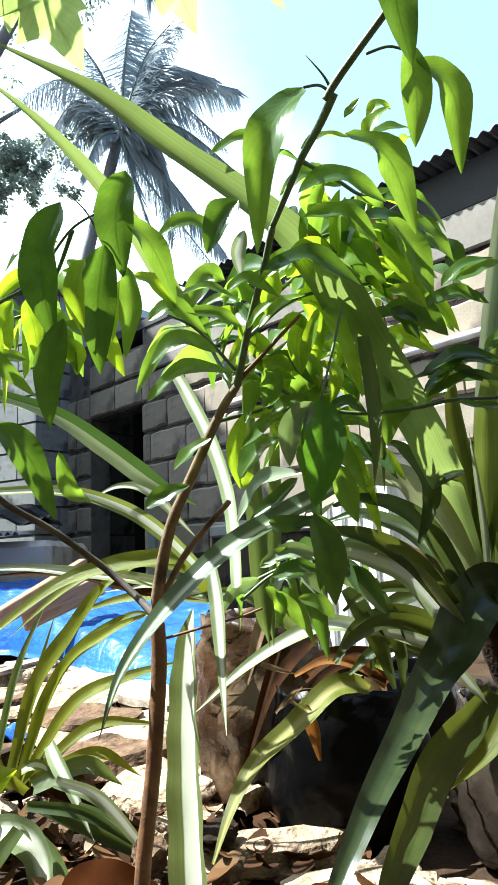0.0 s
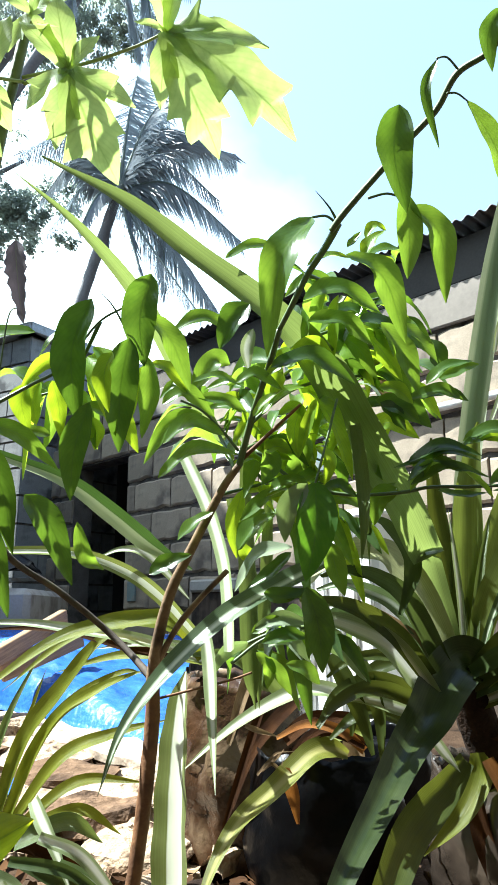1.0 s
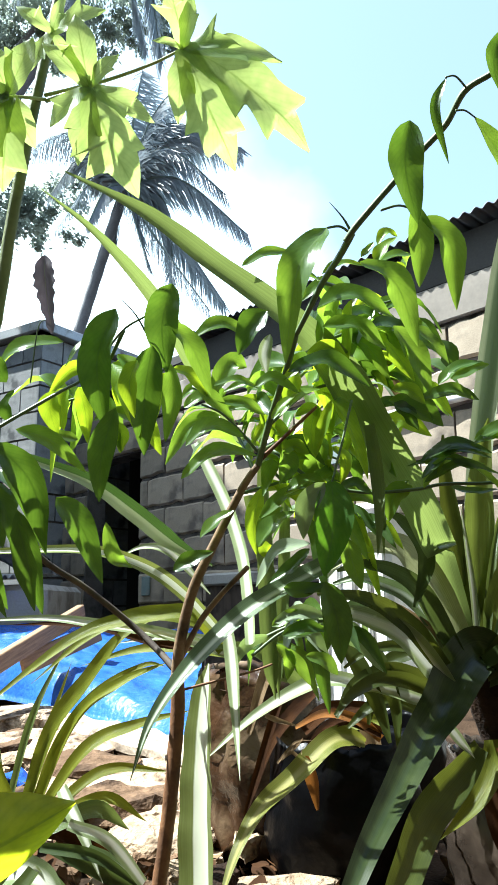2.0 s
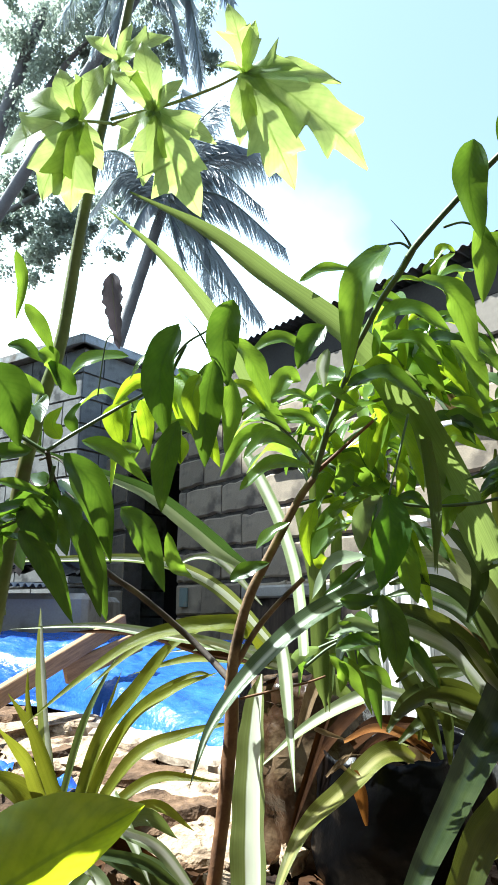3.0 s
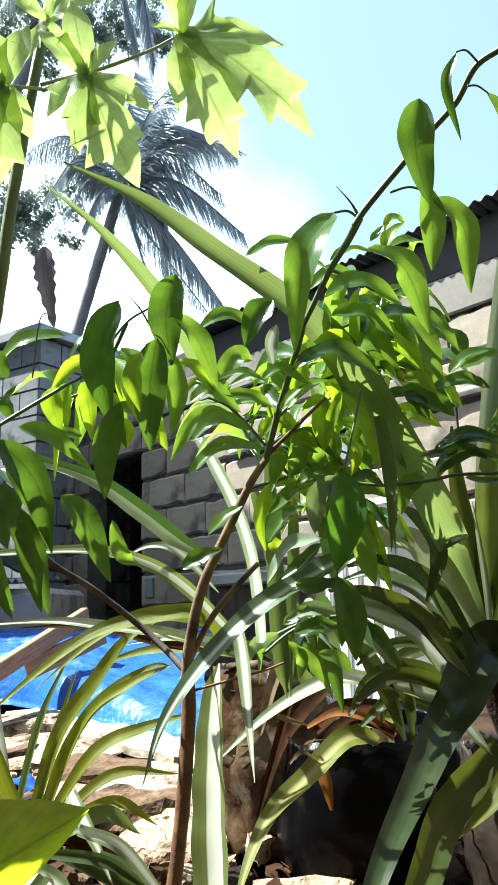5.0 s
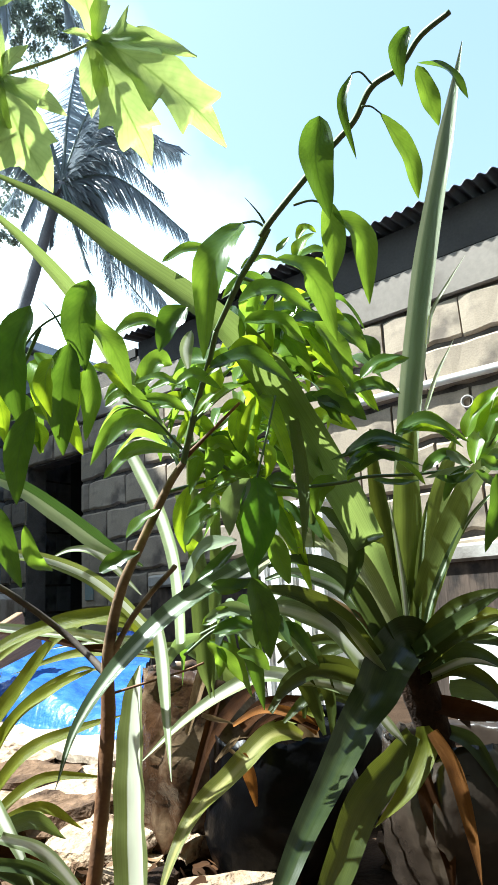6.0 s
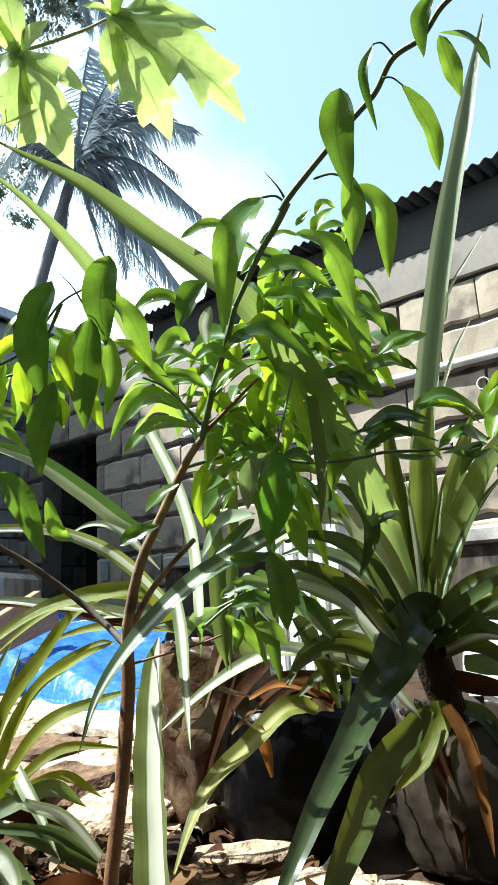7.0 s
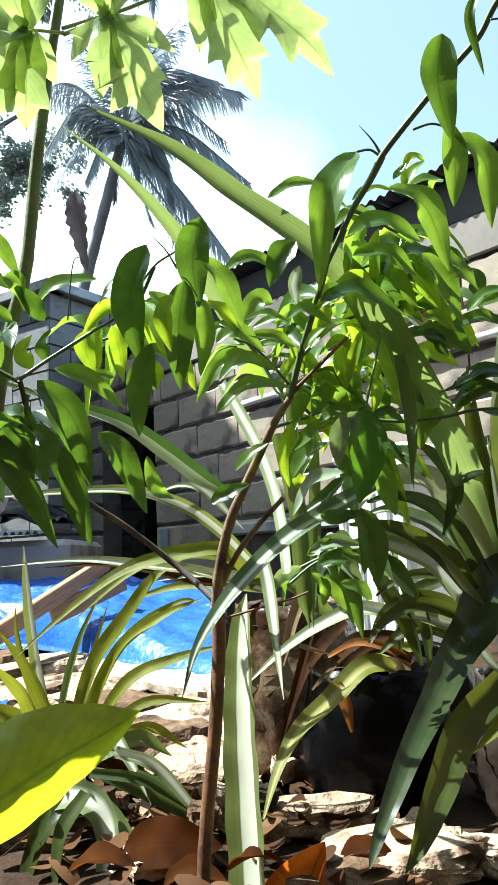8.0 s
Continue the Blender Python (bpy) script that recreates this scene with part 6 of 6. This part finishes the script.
strap(spider, [(0.237, 1.098, 0.214), (0.241, 1.116, 0.140), (0.224, 1.135, 0.057)], 0.0391, DEAD_PALE, tip=.5)
strap(spider, [(0.088, 1.079, 0.326), (0.068, 1.089, 0.276), (0.047, 1.104, 0.209)], 0.0226, DEAD_PALE, tip=.6)
strap(spider, [(0.154, 1.097, 0.273), (0.118, 1.102, 0.240), (0.080, 1.111, 0.191), (0.050, 1.127, 0.116)], 0.0226, STRAP_BROWN, tip=.4)
strap(spider, [(0.121, 0.999, 0.197), (0.134, 1.009, 0.163), (0.141, 1.020, 0.121)], 0.0202, STRAP_ORANGE, tip=.8)
strap(spider, [(0.094, 0.997, 0.197), (0.112, 0.995, 0.211), (0.121, 0.993, 0.222)], 0.0054, DEAD_PALE)
strap(spider, [(0.090, 0.998, 0.193), (0.104, 0.997, 0.202), (0.115, 0.999, 0.196), (0.120, 0.996, 0.209)], 0.0054, DEAD_PALE)
strap(spider, [(0.084, 0.999, 0.188), (0.100, 0.995, 0.206), (0.113, 0.994, 0.217), (0.136, 0.995, 0.218)], 0.0047, DEAD_PALE)
strap(spider, [(0.067, 0.981, 0.254), (0.087, 0.985, 0.246), (0.114, 0.989, 0.238)], 0.0078, DEAD_PALE)
strap(spider, [(0.092, 0.993, 0.298), (0.085, 0.974, 0.372), (0.074, 0.952, 0.457), (0.048, 0.926, 0.558)], 0.0285, STRAP, tip=.5)
strap(spider, [(0.127, 0.999, 0.285), (0.082, 0.985, 0.326), (0.036, 0.976, 0.347), (-0.028, 0.971, 0.345)], 0.0206, STRAP)
strap(spider, [(0.199, 0.751, 0.752), (0.214, 0.761, 0.713), (0.228, 0.769, 0.679), (0.241, 0.776, 0.651)], 0.0269, DEAD_PALE, tip=.6)
strap(spider, [(0.258, 0.770, 0.678), (0.259, 0.774, 0.661), (0.262, 0.778, 0.645)], 0.0113, STRAP_PALE)
strap(spider, [(0.182, 0.745, 0.776), (0.173, 0.749, 0.759), (0.167, 0.754, 0.738)], 0.0085, STRAP_PALE)
strap(spider, [(0.197, 0.752, 0.748), (0.204, 0.755, 0.734), (0.212, 0.760, 0.717)], 0.0113, STRAP_PALE)
strap(spider, [(0.390, 0.810, 0.732), (0.393, 0.790, 0.766), (0.411, 0.770, 0.799), (0.434, 0.750, 0.834)], 0.0062, STRAP_PALE)
strap(spider, [(0.381, 0.820, 0.642), (0.395, 0.800, 0.685), (0.415, 0.780, 0.726)], 0.0062, STRAP_PALE)
strap(spider, [(0.101, 1.071, 0.277), (0.081, 1.083, 0.220), (0.060, 1.098, 0.155), (0.039, 1.112, 0.089)], 0.0153, STRAP_BROWN, tip=.6)
strap(spider, [(0.239, 1.024, 0.220), (0.190, 1.025, 0.239), (0.156, 1.032, 0.225), (0.130, 1.042, 0.194)], 0.0184, STRAP_BROWN, tip=.6)
strap(spider, [(0.238, 1.026, 0.212), (0.206, 1.023, 0.238), (0.157, 1.026, 0.248), (0.114, 1.036, 0.228)], 0.0150, STRAP_ORANGE, tip=.6)
strap(spider, [(0.171, 0.660, 0.590), (0.174, 0.650, 0.538), (0.172, 0.640, 0.490), (0.167, 0.640, 0.448)], 0.0141, STRAP, tip=1.0)
# arching blades
arch = thing("arching_strap_plant", (0.3, 0.95, 0.17), "strap plant with two long blades arching against the sky", "plant")
strap(arch, [(0.349, 0.925, 0.327), (0.325, 0.900, 0.404), (0.297, 0.865, 0.476), (0.284, 0.820, 0.470), (0.250, 0.778, 0.518), (0.188, 0.712, 0.591), (0.144, 0.667, 0.645), (0.092, 0.635, 0.694), (0.008, 0.608, 0.749), (-0.058, 0.587, 0.793), (-0.139, 0.565, 0.829)], 0.046, STRAP_ARCH, shape=(.5,.66,.78,.86,.95,1.03,1,.72,.56,.42,.05))
strap(arch, [(0.035, 0.810, 0.605), (-0.009, 0.759, 0.673), (-0.056, 0.704, 0.745), (-0.117, 0.648, 0.802), (-0.178, 0.601, 0.839)], 0.0210, STRAP_ARCH)
# yellow-green rosette
rosette = thing("yellow_green_rosette", (-0.30, 1.12, 0.02), "yellow-green strap-leaved rosette growing in the ground", "plant")
strap(rosette, [(-0.325, 1.121, 0.084), (-0.331, 1.070, 0.204), (-0.329, 1.010, 0.314), (-0.327, 0.961, 0.417)], 0.034, STRAP_VAR, shape=(.8,1,1,.9,.65,.04))
strap(rosette, [(-0.304, 1.121, 0.082), (-0.250, 1.060, 0.222), (-0.189, 1.022, 0.302), (-0.138, 0.993, 0.363), (-0.079, 0.972, 0.395)], 0.031, STRAP_YEL)
strap(rosette, [(-0.291, 1.121, 0.082), (-0.214, 1.047, 0.240), (-0.141, 1.013, 0.298), (-0.069, 0.989, 0.328)], 0.0219, STRAP_YEL)
strap(rosette, [(-0.321, 1.112, 0.117), (-0.283, 1.081, 0.244), (-0.231, 1.055, 0.351)], 0.0175, STRAP)
strap(rosette, [(-0.286, 1.121, 0.082), (-0.205, 1.094, 0.193), (-0.125, 1.085, 0.229), (-0.042, 1.081, 0.249)], 0.0228, STRAP_YEL)
strap(rosette, [(-0.278, 1.121, 0.082), (-0.179, 1.102, 0.160), (-0.074, 1.103, 0.158)], 0.0193, STRAP_YEL)
strap(rosette, [(-0.265, 1.088, 0.091), (-0.170, 1.079, 0.129), (-0.109, 1.088, 0.093)], 0.0187, STRAP_YEL)
strap(rosette, [(-0.255, 1.068, 0.089), (-0.179, 1.061, 0.118), (-0.132, 1.069, 0.088)], 0.0259, STRAP)
strap(rosette, [(-0.227, 1.050, 0.150), (-0.210, 1.030, 0.130), (-0.185, 1.010, 0.099), (-0.154, 0.990, 0.046)], 0.022, STRAP_PALE)
strap(rosette, [(-0.307, 1.090, 0.084), (-0.328, 1.049, 0.148), (-0.344, 1.015, 0.202), (-0.381, 0.975, 0.254)], 0.0378, STRAP_YEL)
strap(rosette, [(-0.305, 1.069, 0.082), (-0.346, 1.055, 0.140), (-0.395, 1.047, 0.169), (-0.437, 1.048, 0.166)], 0.0367, STRAP_YEL)
strap(rosette, [(-0.289, 1.068, 0.090), (-0.312, 1.051, 0.155), (-0.344, 1.031, 0.237), (-0.384, 1.016, 0.294)], 0.0275, STRAP_YEL)
strap(rosette, [(-0.245, 0.980, 0.073), (-0.289, 0.953, 0.037), (-0.309, 0.922, -0.021), (-0.309, 0.902, -0.058)], 0.0307, STRAP_DEEP)
strap(rosette, [(-0.234, 0.948, 0.078), (-0.261, 0.922, 0.036), (-0.262, 0.886, -0.028)], 0.0250, STRAP_DEEP)
strap(rosette, [(-0.238, 0.981, 0.064), (-0.188, 0.945, 0.035), (-0.144, 0.893, -0.017)], 0.0294, STRAP)
strap(rosette, [(-0.298, 1.132, 0.079), (-0.245, 1.078, 0.203), (-0.184, 1.042, 0.279), (-0.109, 1.017, 0.321), (-0.075, 1.011, 0.320)], 0.0154, STRAP_YEL)
strap(rosette, [(-0.302, 1.130, 0.088), (-0.278, 1.104, 0.190), (-0.250, 1.088, 0.259), (-0.226, 1.071, 0.327)], 0.0133, STRAP_YEL)
strap(rosette, [(-0.309, 1.110, 0.086), (-0.350, 1.082, 0.196), (-0.366, 1.063, 0.272), (-0.369, 1.049, 0.331)], 0.0174, STRAP_YEL)
strap(rosette, [(-0.277, 1.084, 0.108), (-0.260, 1.082, 0.116), (-0.243, 1.083, 0.111), (-0.239, 1.088, 0.091)], 0.0153, STRAP_VAR)
strap(rosette, [(-0.272, 1.101, 0.080), (-0.204, 1.106, 0.062), (-0.093, 1.121, 0.001)], 0.0172, STRAP_BROWN)
strap(rosette, [(-0.294, 0.983, 0.061), (-0.254, 0.965, 0.072), (-0.217, 0.951, 0.060), (-0.201, 0.938, 0.027), (-0.200, 0.915, -0.018), (-0.200, 0.890, -0.058)], 0.0392, STRAP_PALE, tip=.4)
strap(rosette, [(-0.240, 0.959, 0.079), (-0.211, 0.966, 0.032), (-0.187, 0.974, -0.015), (-0.160, 0.981, -0.059)], 0.0202, STRAP_PALE, tip=.8)
strap(rosette, [(-0.279, 0.930, 0.069), (-0.304, 0.939, 0.018), (-0.322, 0.951, -0.048)], 0.0225, STRAP_DEEP)
strap(rosette, [(-0.265, 0.960, 0.015), (-0.281, 0.966, -0.022), (-0.294, 0.972, -0.059)], 0.0123, DEAD_PALE)
strap(rosette, [(-0.224, 0.966, -0.028), (-0.244, 0.971, -0.054), (-0.262, 0.979, -0.098)], 0.0154, STRAP_ORANGE)
strap(rosette, [(-0.225, 0.997, 0.089), (-0.170, 1.001, 0.062), (-0.107, 1.007, 0.027), (-0.074, 1.010, 0.006)], 0.0194, STRAP_GREY)
strap(rosette, [(-0.177, 0.997, 0.086), (-0.137, 1.001, 0.065), (-0.094, 1.006, 0.030)], 0.0162, STRAP_SILVER)
strap(rosette, [(-0.201, 0.981, 0.122), (-0.142, 0.985, 0.096), (-0.089, 0.996, 0.030), (-0.067, 1.000, 0.005)], 0.0176, STRAP_PALE)
strap(rosette, [(-0.239, 0.987, 0.093), (-0.159, 0.989, 0.077), (-0.082, 0.997, 0.022)], 0.0152, STRAP_GREY)
strap(rosette, [(-0.271, 1.088, 0.080), (-0.324, 1.073, 0.128), (-0.382, 1.061, 0.155), (-0.434, 1.062, 0.132), (-0.471, 1.073, 0.075)], 0.0162, STRAP_YEL)
# large fallen leaves
fallen = thing("fallen_leaf", (-0.12, 0.82, 0.02), "large rust-brown fallen leaf curled on the ground", "leaf", "fallen leaves")
leaf(fallen, (-0.174, 0.893, 0.030), (-0.116, 0.880, 0.037), (-0.050, 0.885, 0.027), 0.066, FALLEN, turn=5, fold=0.15)
fallen2 = thing("fallen_leaf", (0.02, 0.78, 0.02), "large rust-brown fallen leaf curled on the ground", "leaf", "fallen leaves")
leaf(fallen2, (0.030, 0.801, -0.027), (0.048, 0.794, 0.016), (0.070, 0.785, 0.065), 0.0761, FALLEN_ORANGE, turn=20, fold=0.9)
fallen3 = thing("fallen_leaf", (-0.1, 0.78, 0.02), "large rust-brown fallen leaf curled on the ground", "leaf", "fallen leaves")
leaf(fallen3, (-0.118, 0.830, 0.010), (-0.083, 0.820, 0.026), (-0.044, 0.815, 0.018), 0.036, FALLEN, turn=-30, fold=0.6)
fallen5 = thing("fallen_leaf", (-0.04, 0.74, 0.02), "dark rust-brown fallen leaf lying on the soil", "leaf", "fallen leaves")
leaf(fallen5, (-0.043, 0.791, 0.036), (-0.010, 0.789, 0.051), (0.024, 0.790, 0.043), 0.0380, FALLEN, turn=-60)
fallen6 = thing("fallen_leaf", (0.1, 0.8, 0.02), "dark rust-brown fallen leaf lying on the soil", "leaf", "fallen leaves")
leaf(fallen6, (0.092, 0.854, 0.019), (0.126, 0.851, 0.031), (0.160, 0.853, 0.019), 0.0342, FALLEN, turn=-60)
fallen7 = thing("fallen_leaf", (-0.2, 0.8, 0.02), "dark rust-brown fallen leaf lying on the soil", "leaf", "fallen leaves")
leaf(fallen7, (-0.232, 0.835, 0.027), (-0.191, 0.833, 0.042), (-0.151, 0.834, 0.030), 0.0400, FALLEN, turn=-60)

# ---- coconut palms and trees beyond the roofs ----
def frond(parent, points, droop, seed):
    """A palm frond: a tapering rib with hanging leaflets on both sides."""
    r = random.Random(seed)
    base = Vector(parent.location)
    steps = 110
    line = curve_through(points, steps)
    length = sum((b - a).length for a, b in zip(line, line[1:]))
    verts, faces = tube([p - base for p in line], [0.045 * (1 - 0.8 * k / steps) for k in range(steps + 1)], 5)
    uvs = [(0.5, 0.5)] * len(verts)
    for k in range(6, steps):
        s = k / steps
        along = (line[k + 1] - line[k]).normalized()
        across = along.cross(Vector((0, 0, 1))).normalized()
        size = droop * length * (0.55 + 0.45 * math.sin(math.pi * s)) * (1 - 0.35 * s)
        for sgn in (-1, 1):
            way = (across * sgn * r.uniform(0.3, 0.7) + along * r.uniform(0.45, 0.75) + Vector((0, 0, -r.uniform(0.5, 1.0)))).normalized()
            w = along * 0.026 * (1 - 0.3 * s) + across * 0.01
            p, first = line[k] - base, len(verts)
            mid, end = p + way * size * 0.5 + Vector((0, 0, -0.04)), p + way * size * r.uniform(0.85, 1.1) + Vector((0, 0, -0.16 * size))
            verts += [p - w, p + w, mid - w, mid + w, end]
            uvs += [(0, 0), (0, 1), (0.5, 0), (0.5, 1), (1, 0.5)]
            faces += [(first, first + 1, first + 3, first + 2), (first + 2, first + 3, first + 4)]
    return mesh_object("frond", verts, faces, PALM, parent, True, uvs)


def palm(foot, crown, targets, droop, seed, label):
    t = thing("coconut_palm", foot, label, "palm tree")
    foot, crown = Vector(foot), Vector(crown)
    lean = (crown - foot) * 0.5
    mid = foot + lean + Vector((-0.1, 0, 0.0))
    line = curve_through([foot, mid, crown], 40)
    base = Vector(foot)
    verts, faces = tube([p - base for p in line], [0.13 - 0.03 * k / 40 + 0.008 * (k % 2) for k in range(41)], 12)
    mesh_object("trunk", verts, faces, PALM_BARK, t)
    for k, (via, tip) in enumerate(targets):
        frond(t, [crown, via, tip], droop, seed + k)
    return t


CROWN_A = (-2.068, 12.242, 8.796)
palm((-4.525, 14.228, 0.959), CROWN_A, [
    ((-1.24, 12.06, 9.50), (-0.02, 11.76, 8.22)),
    ((-0.95, 12.12, 8.80), (0.40, 11.92, 7.44)),
    ((-1.35, 12.42, 10.32), (-0.16, 12.72, 10.28)),
    ((-1.05, 12.60, 10.18), (0.33, 13.20, 10.37)),
    ((-1.53, 12.00, 7.62), (-0.35, 11.60, 5.70)),
    ((-1.08, 12.54, 7.82), (-0.08, 13.04, 6.52)),
    ((-1.28, 12.36, 8.40), (-1.10, 12.56, 6.64)),
    ((-1.87, 11.94, 7.96), (-1.49, 11.44, 6.55)),
    ((-2.23, 12.42, 8.27), (-2.34, 12.72, 7.67)),
    ((-2.88, 12.12, 9.40), (-3.54, 11.92, 8.28)),
    ((-2.66, 12.36, 9.10), (-3.56, 12.56, 7.93)),
    ((-3.17, 12.48, 10.16), (-4.37, 12.88, 10.10)),
    ((-2.45, 12.42, 10.21), (-3.25, 12.72, 11.67)),
    ((-2.00, 12.54, 10.59), (-1.91, 13.04, 12.28)),
    ((-1.54, 12.36, 10.54), (-0.86, 12.56, 11.67)),
    ((-2.41, 11.88, 8.42), (-2.62, 11.28, 7.24)),
], 0.31, 100, "tall coconut palm with drooping fronds against the sky")
CROWN_B = (-2.301, 10.006, 11.802)
palm((-9.169, 12.652, 1.006), CROWN_B, [
    ((-1.515, 9.963, 11.988), (-1.143, 10.275, 9.903)),
    ((-1.741, 9.818, 11.320), (-1.390, 9.973, 9.871)),
    ((-2.766, 9.952, 12.014), (-3.163, 10.133, 10.442)),
    ((-2.606, 9.811, 11.338), (-2.587, 9.914, 10.090)),
    ((-3.072, 9.874, 12.324), (-3.765, 9.980, 11.052)),
    ((-1.295, 9.840, 12.490), (-0.585, 10.072, 11.564)),
], 0.34, 200, "tall coconut palm whose hanging fronds fill the upper sky")


def leafy_tree(foot, limbs, clumps, leaves, size, seed, label):
    """A tapered trunk, limbs, and a loose crown of many small leaves gathered in clumps."""
    t = thing("tree", foot, label, "tree")
    base, r = Vector(foot), random.Random(seed)
    verts, faces = [], []
    for points, r0, r1 in limbs:
        line = curve_through(points, 18)
        v, f = tube([p - base for p in line], [r0 + (r1 - r0) * k / 18 for k in range(19)], 8, 0.1)
        faces += [tuple(i + len(verts) for i in g) for g in f]
        verts += v
    mesh_object("trunk", verts, faces, PALM_BARK, t)
    verts, faces = [], []
    for centre, spread in clumps:
        twigs = [Vector((r.gauss(0, 1), r.gauss(0, 1), r.gauss(0, 0.8))) * spread * 0.85 for _ in range(12)]
        for k in range(leaves):
            p = Vector(centre) - base + r.choice(twigs) + Vector((r.gauss(0, 1), r.gauss(0, 1), r.gauss(0, 1))) * spread * 0.22
            a = Vector((r.uniform(-1, 1), r.uniform(-1, 1), r.uniform(-1, 0.4))).normalized() * size * r.uniform(0.6, 1.3)
            b = a.orthogonal().normalized() * size * 0.28
            first = len(verts)
            verts += [p, p + a * 0.5 + b, p + a, p + a * 0.5 - b]
            faces.append((first, first + 1, first + 2, first + 3))
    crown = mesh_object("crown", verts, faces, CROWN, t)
    return t


leafy_tree((-8.790, 17.254, 1.147), [
    ([(-8.790, 17.254, 1.147), (-8.055, 15.419, 8.568), (-6.686, 14.409, 12.671), (-5.631, 13.736, 15.404)], 0.3, 0.12),
    ([(-7.747, 15.149, 9.663), (-5.983, 14.485, 10.295), (-4.730, 14.331, 10.938)], 0.1, 0.04),
    ([(-5.900, 14.348, 12.930), (-4.950, 14.049, 14.150), (-4.225, 13.885, 14.824)], 0.1, 0.04),
], [
    ((-5.723, 14.653, 9.622), 0.6), ((-5.160, 14.339, 8.816), 0.4), ((-4.894, 14.627, 9.738), 0.5), ((-4.487, 14.697, 9.463), 0.35), ((-6.443, 14.854, 10.876), 0.8),
    ((-5.875, 14.859, 10.864), 0.5), ((-5.971, 14.347, 12.932), 0.6), ((-5.230, 14.013, 14.294), 0.7), ((-5.637, 13.804, 15.128), 0.7), ((-4.364, 13.850, 14.965), 0.7), ((-6.510, 14.035, 14.182), 0.9),
    ((-4.768, 13.608, 15.937), 0.9), ((-3.468, 14.233, 15.514), 0.6), ((-4.071, 14.438, 14.676), 0.5), ((-4.008, 15.351, 10.989), 0.5),
    ((-6.48, 14.50, 15.80), 0.5), ((-5.28, 14.50, 15.96), 0.5), ((-3.96, 14.50, 15.56), 0.5), ((-2.95, 14.50, 14.72), 0.4), ((-2.08, 14.50, 15.52), 0.4), ((-4.26, 14.50, 14.30), 0.35), ((-5.54, 14.50, 14.51), 0.35), ((-2.40, 14.50, 16.27), 0.45), ((-1.69, 14.50, 14.60), 0.3), ((-5.75, 14.50, 10.78), 0.3), ((-6.08, 14.50, 9.67), 0.3), ((-5.53, 14.50, 17.30), 0.6), ((-3.67, 14.50, 17.45), 0.6), ((-6.54, 14.50, 13.12), 0.35),
], 1000, 0.14, 31, "tall broad-leaved tree with a loose airy crown")
hedge_spots = [(x, 9.5 + 0.8 * math.sin(x * 1.7), 1.0 + 0.5 * math.sin(x * 2.3)) for x in (-7.0, -5.8, -4.6, -3.6)]
leafy_tree((-5.2, 9.6, 0.0), [([(-5.2, 9.6, 0), (-5.1, 9.5, 0.8), (-5.3, 9.5, 1.8)], 0.1, 0.04)], [(p, 0.7) for p in hedge_spots], 500, 0.12, 44, "dense low bush behind the yard wall")


# ---- wall blocks, one by one ----
def block_mesh(length, height, seed):
    """A rough hollow block: chipped arrises, so that the bed joints run unevenly."""
    r = random.Random(seed)
    cuts = max(2, int(length / 0.06))
    verts, faces = [], []
    for k in range(cuts + 1):
        u = length * k / cuts
        end = 0.006 if k in (0, cuts) else 0.0
        low, high = abs(r.gauss(0, 0.006)), height - abs(r.gauss(0, 0.006))
        for v, z in ((0.10, 0.0), (0.012, low), (0.0 + end, low + 0.012), (r.uniform(-0.003, 0.003) + end, high - 0.012), (0.014, high), (0.10, height)):
            verts.append((u + (r.uniform(-0.004, 0.004) if end else 0), v, z))
    for k in range(cuts):
        for j in range(5):
            a = k * 6 + j
            faces.append((a, a + 6, a + 7, a + 1))
    faces += [tuple(range(6)), tuple(range(cuts * 6 + 5, cuts * 6 - 1, -1))]
    me = bpy.data.meshes.new("concrete_block")
    me.from_pydata(verts, [], faces)
    me.materials.append(BLOCK)
    return me


full = [block_mesh(LONG - 0.01, ROW - 0.014, k) for k in range(9)]
rng = random.Random(5)


def lay(u, z, me, parent, proud):
    ob = new("concrete_block", me)
    ob.parent = parent
    ob.location = (u, -0.010 - proud, z)


for r in range(8):
    z = 0.41 + (r - 2) * ROW + 0.008
    shift = 0.085 if r % 2 else -0.1
    for k in range(0, 14):
        u = 0.0 + shift + k * LONG
        if u < 0:
            me = block_mesh(LONG - 0.01 + u, ROW - 0.014, 40 + r)
            lay(0.0, z, me, wall_east, rng.uniform(0, 0.006))
        elif u > 0.05 and k == 0:
            lay(0.0, z, block_mesh(u - 0.01, ROW - 0.014, 60 + r), wall_east, rng.uniform(0, 0.006))
            lay(u, z, full[rng.randrange(9)], wall_east, rng.uniform(0, 0.006))
        else:
            lay(u, z, full[rng.randrange(9)], wall_east, rng.uniform(0, 0.006))
    lay(-0.84, z, block_mesh(0.17, ROW - 0.022, 80 + r), wall_west, rng.uniform(0, 0.006))
    lay(-1.14, z, block_mesh(0.28, ROW - 0.022, 90 + r), wall_west, rng.uniform(0, 0.006))
for k in range(2):
    lay(-0.655 + 0.33 * k, 1.45, block_mesh(0.31, ROW - 0.02, 100 + k), lintel, 0.0)
    lay(-0.655 + 0.33 * k, 1.655, block_mesh(0.31, ROW - 0.02, 110 + k), lintel, 0.0)
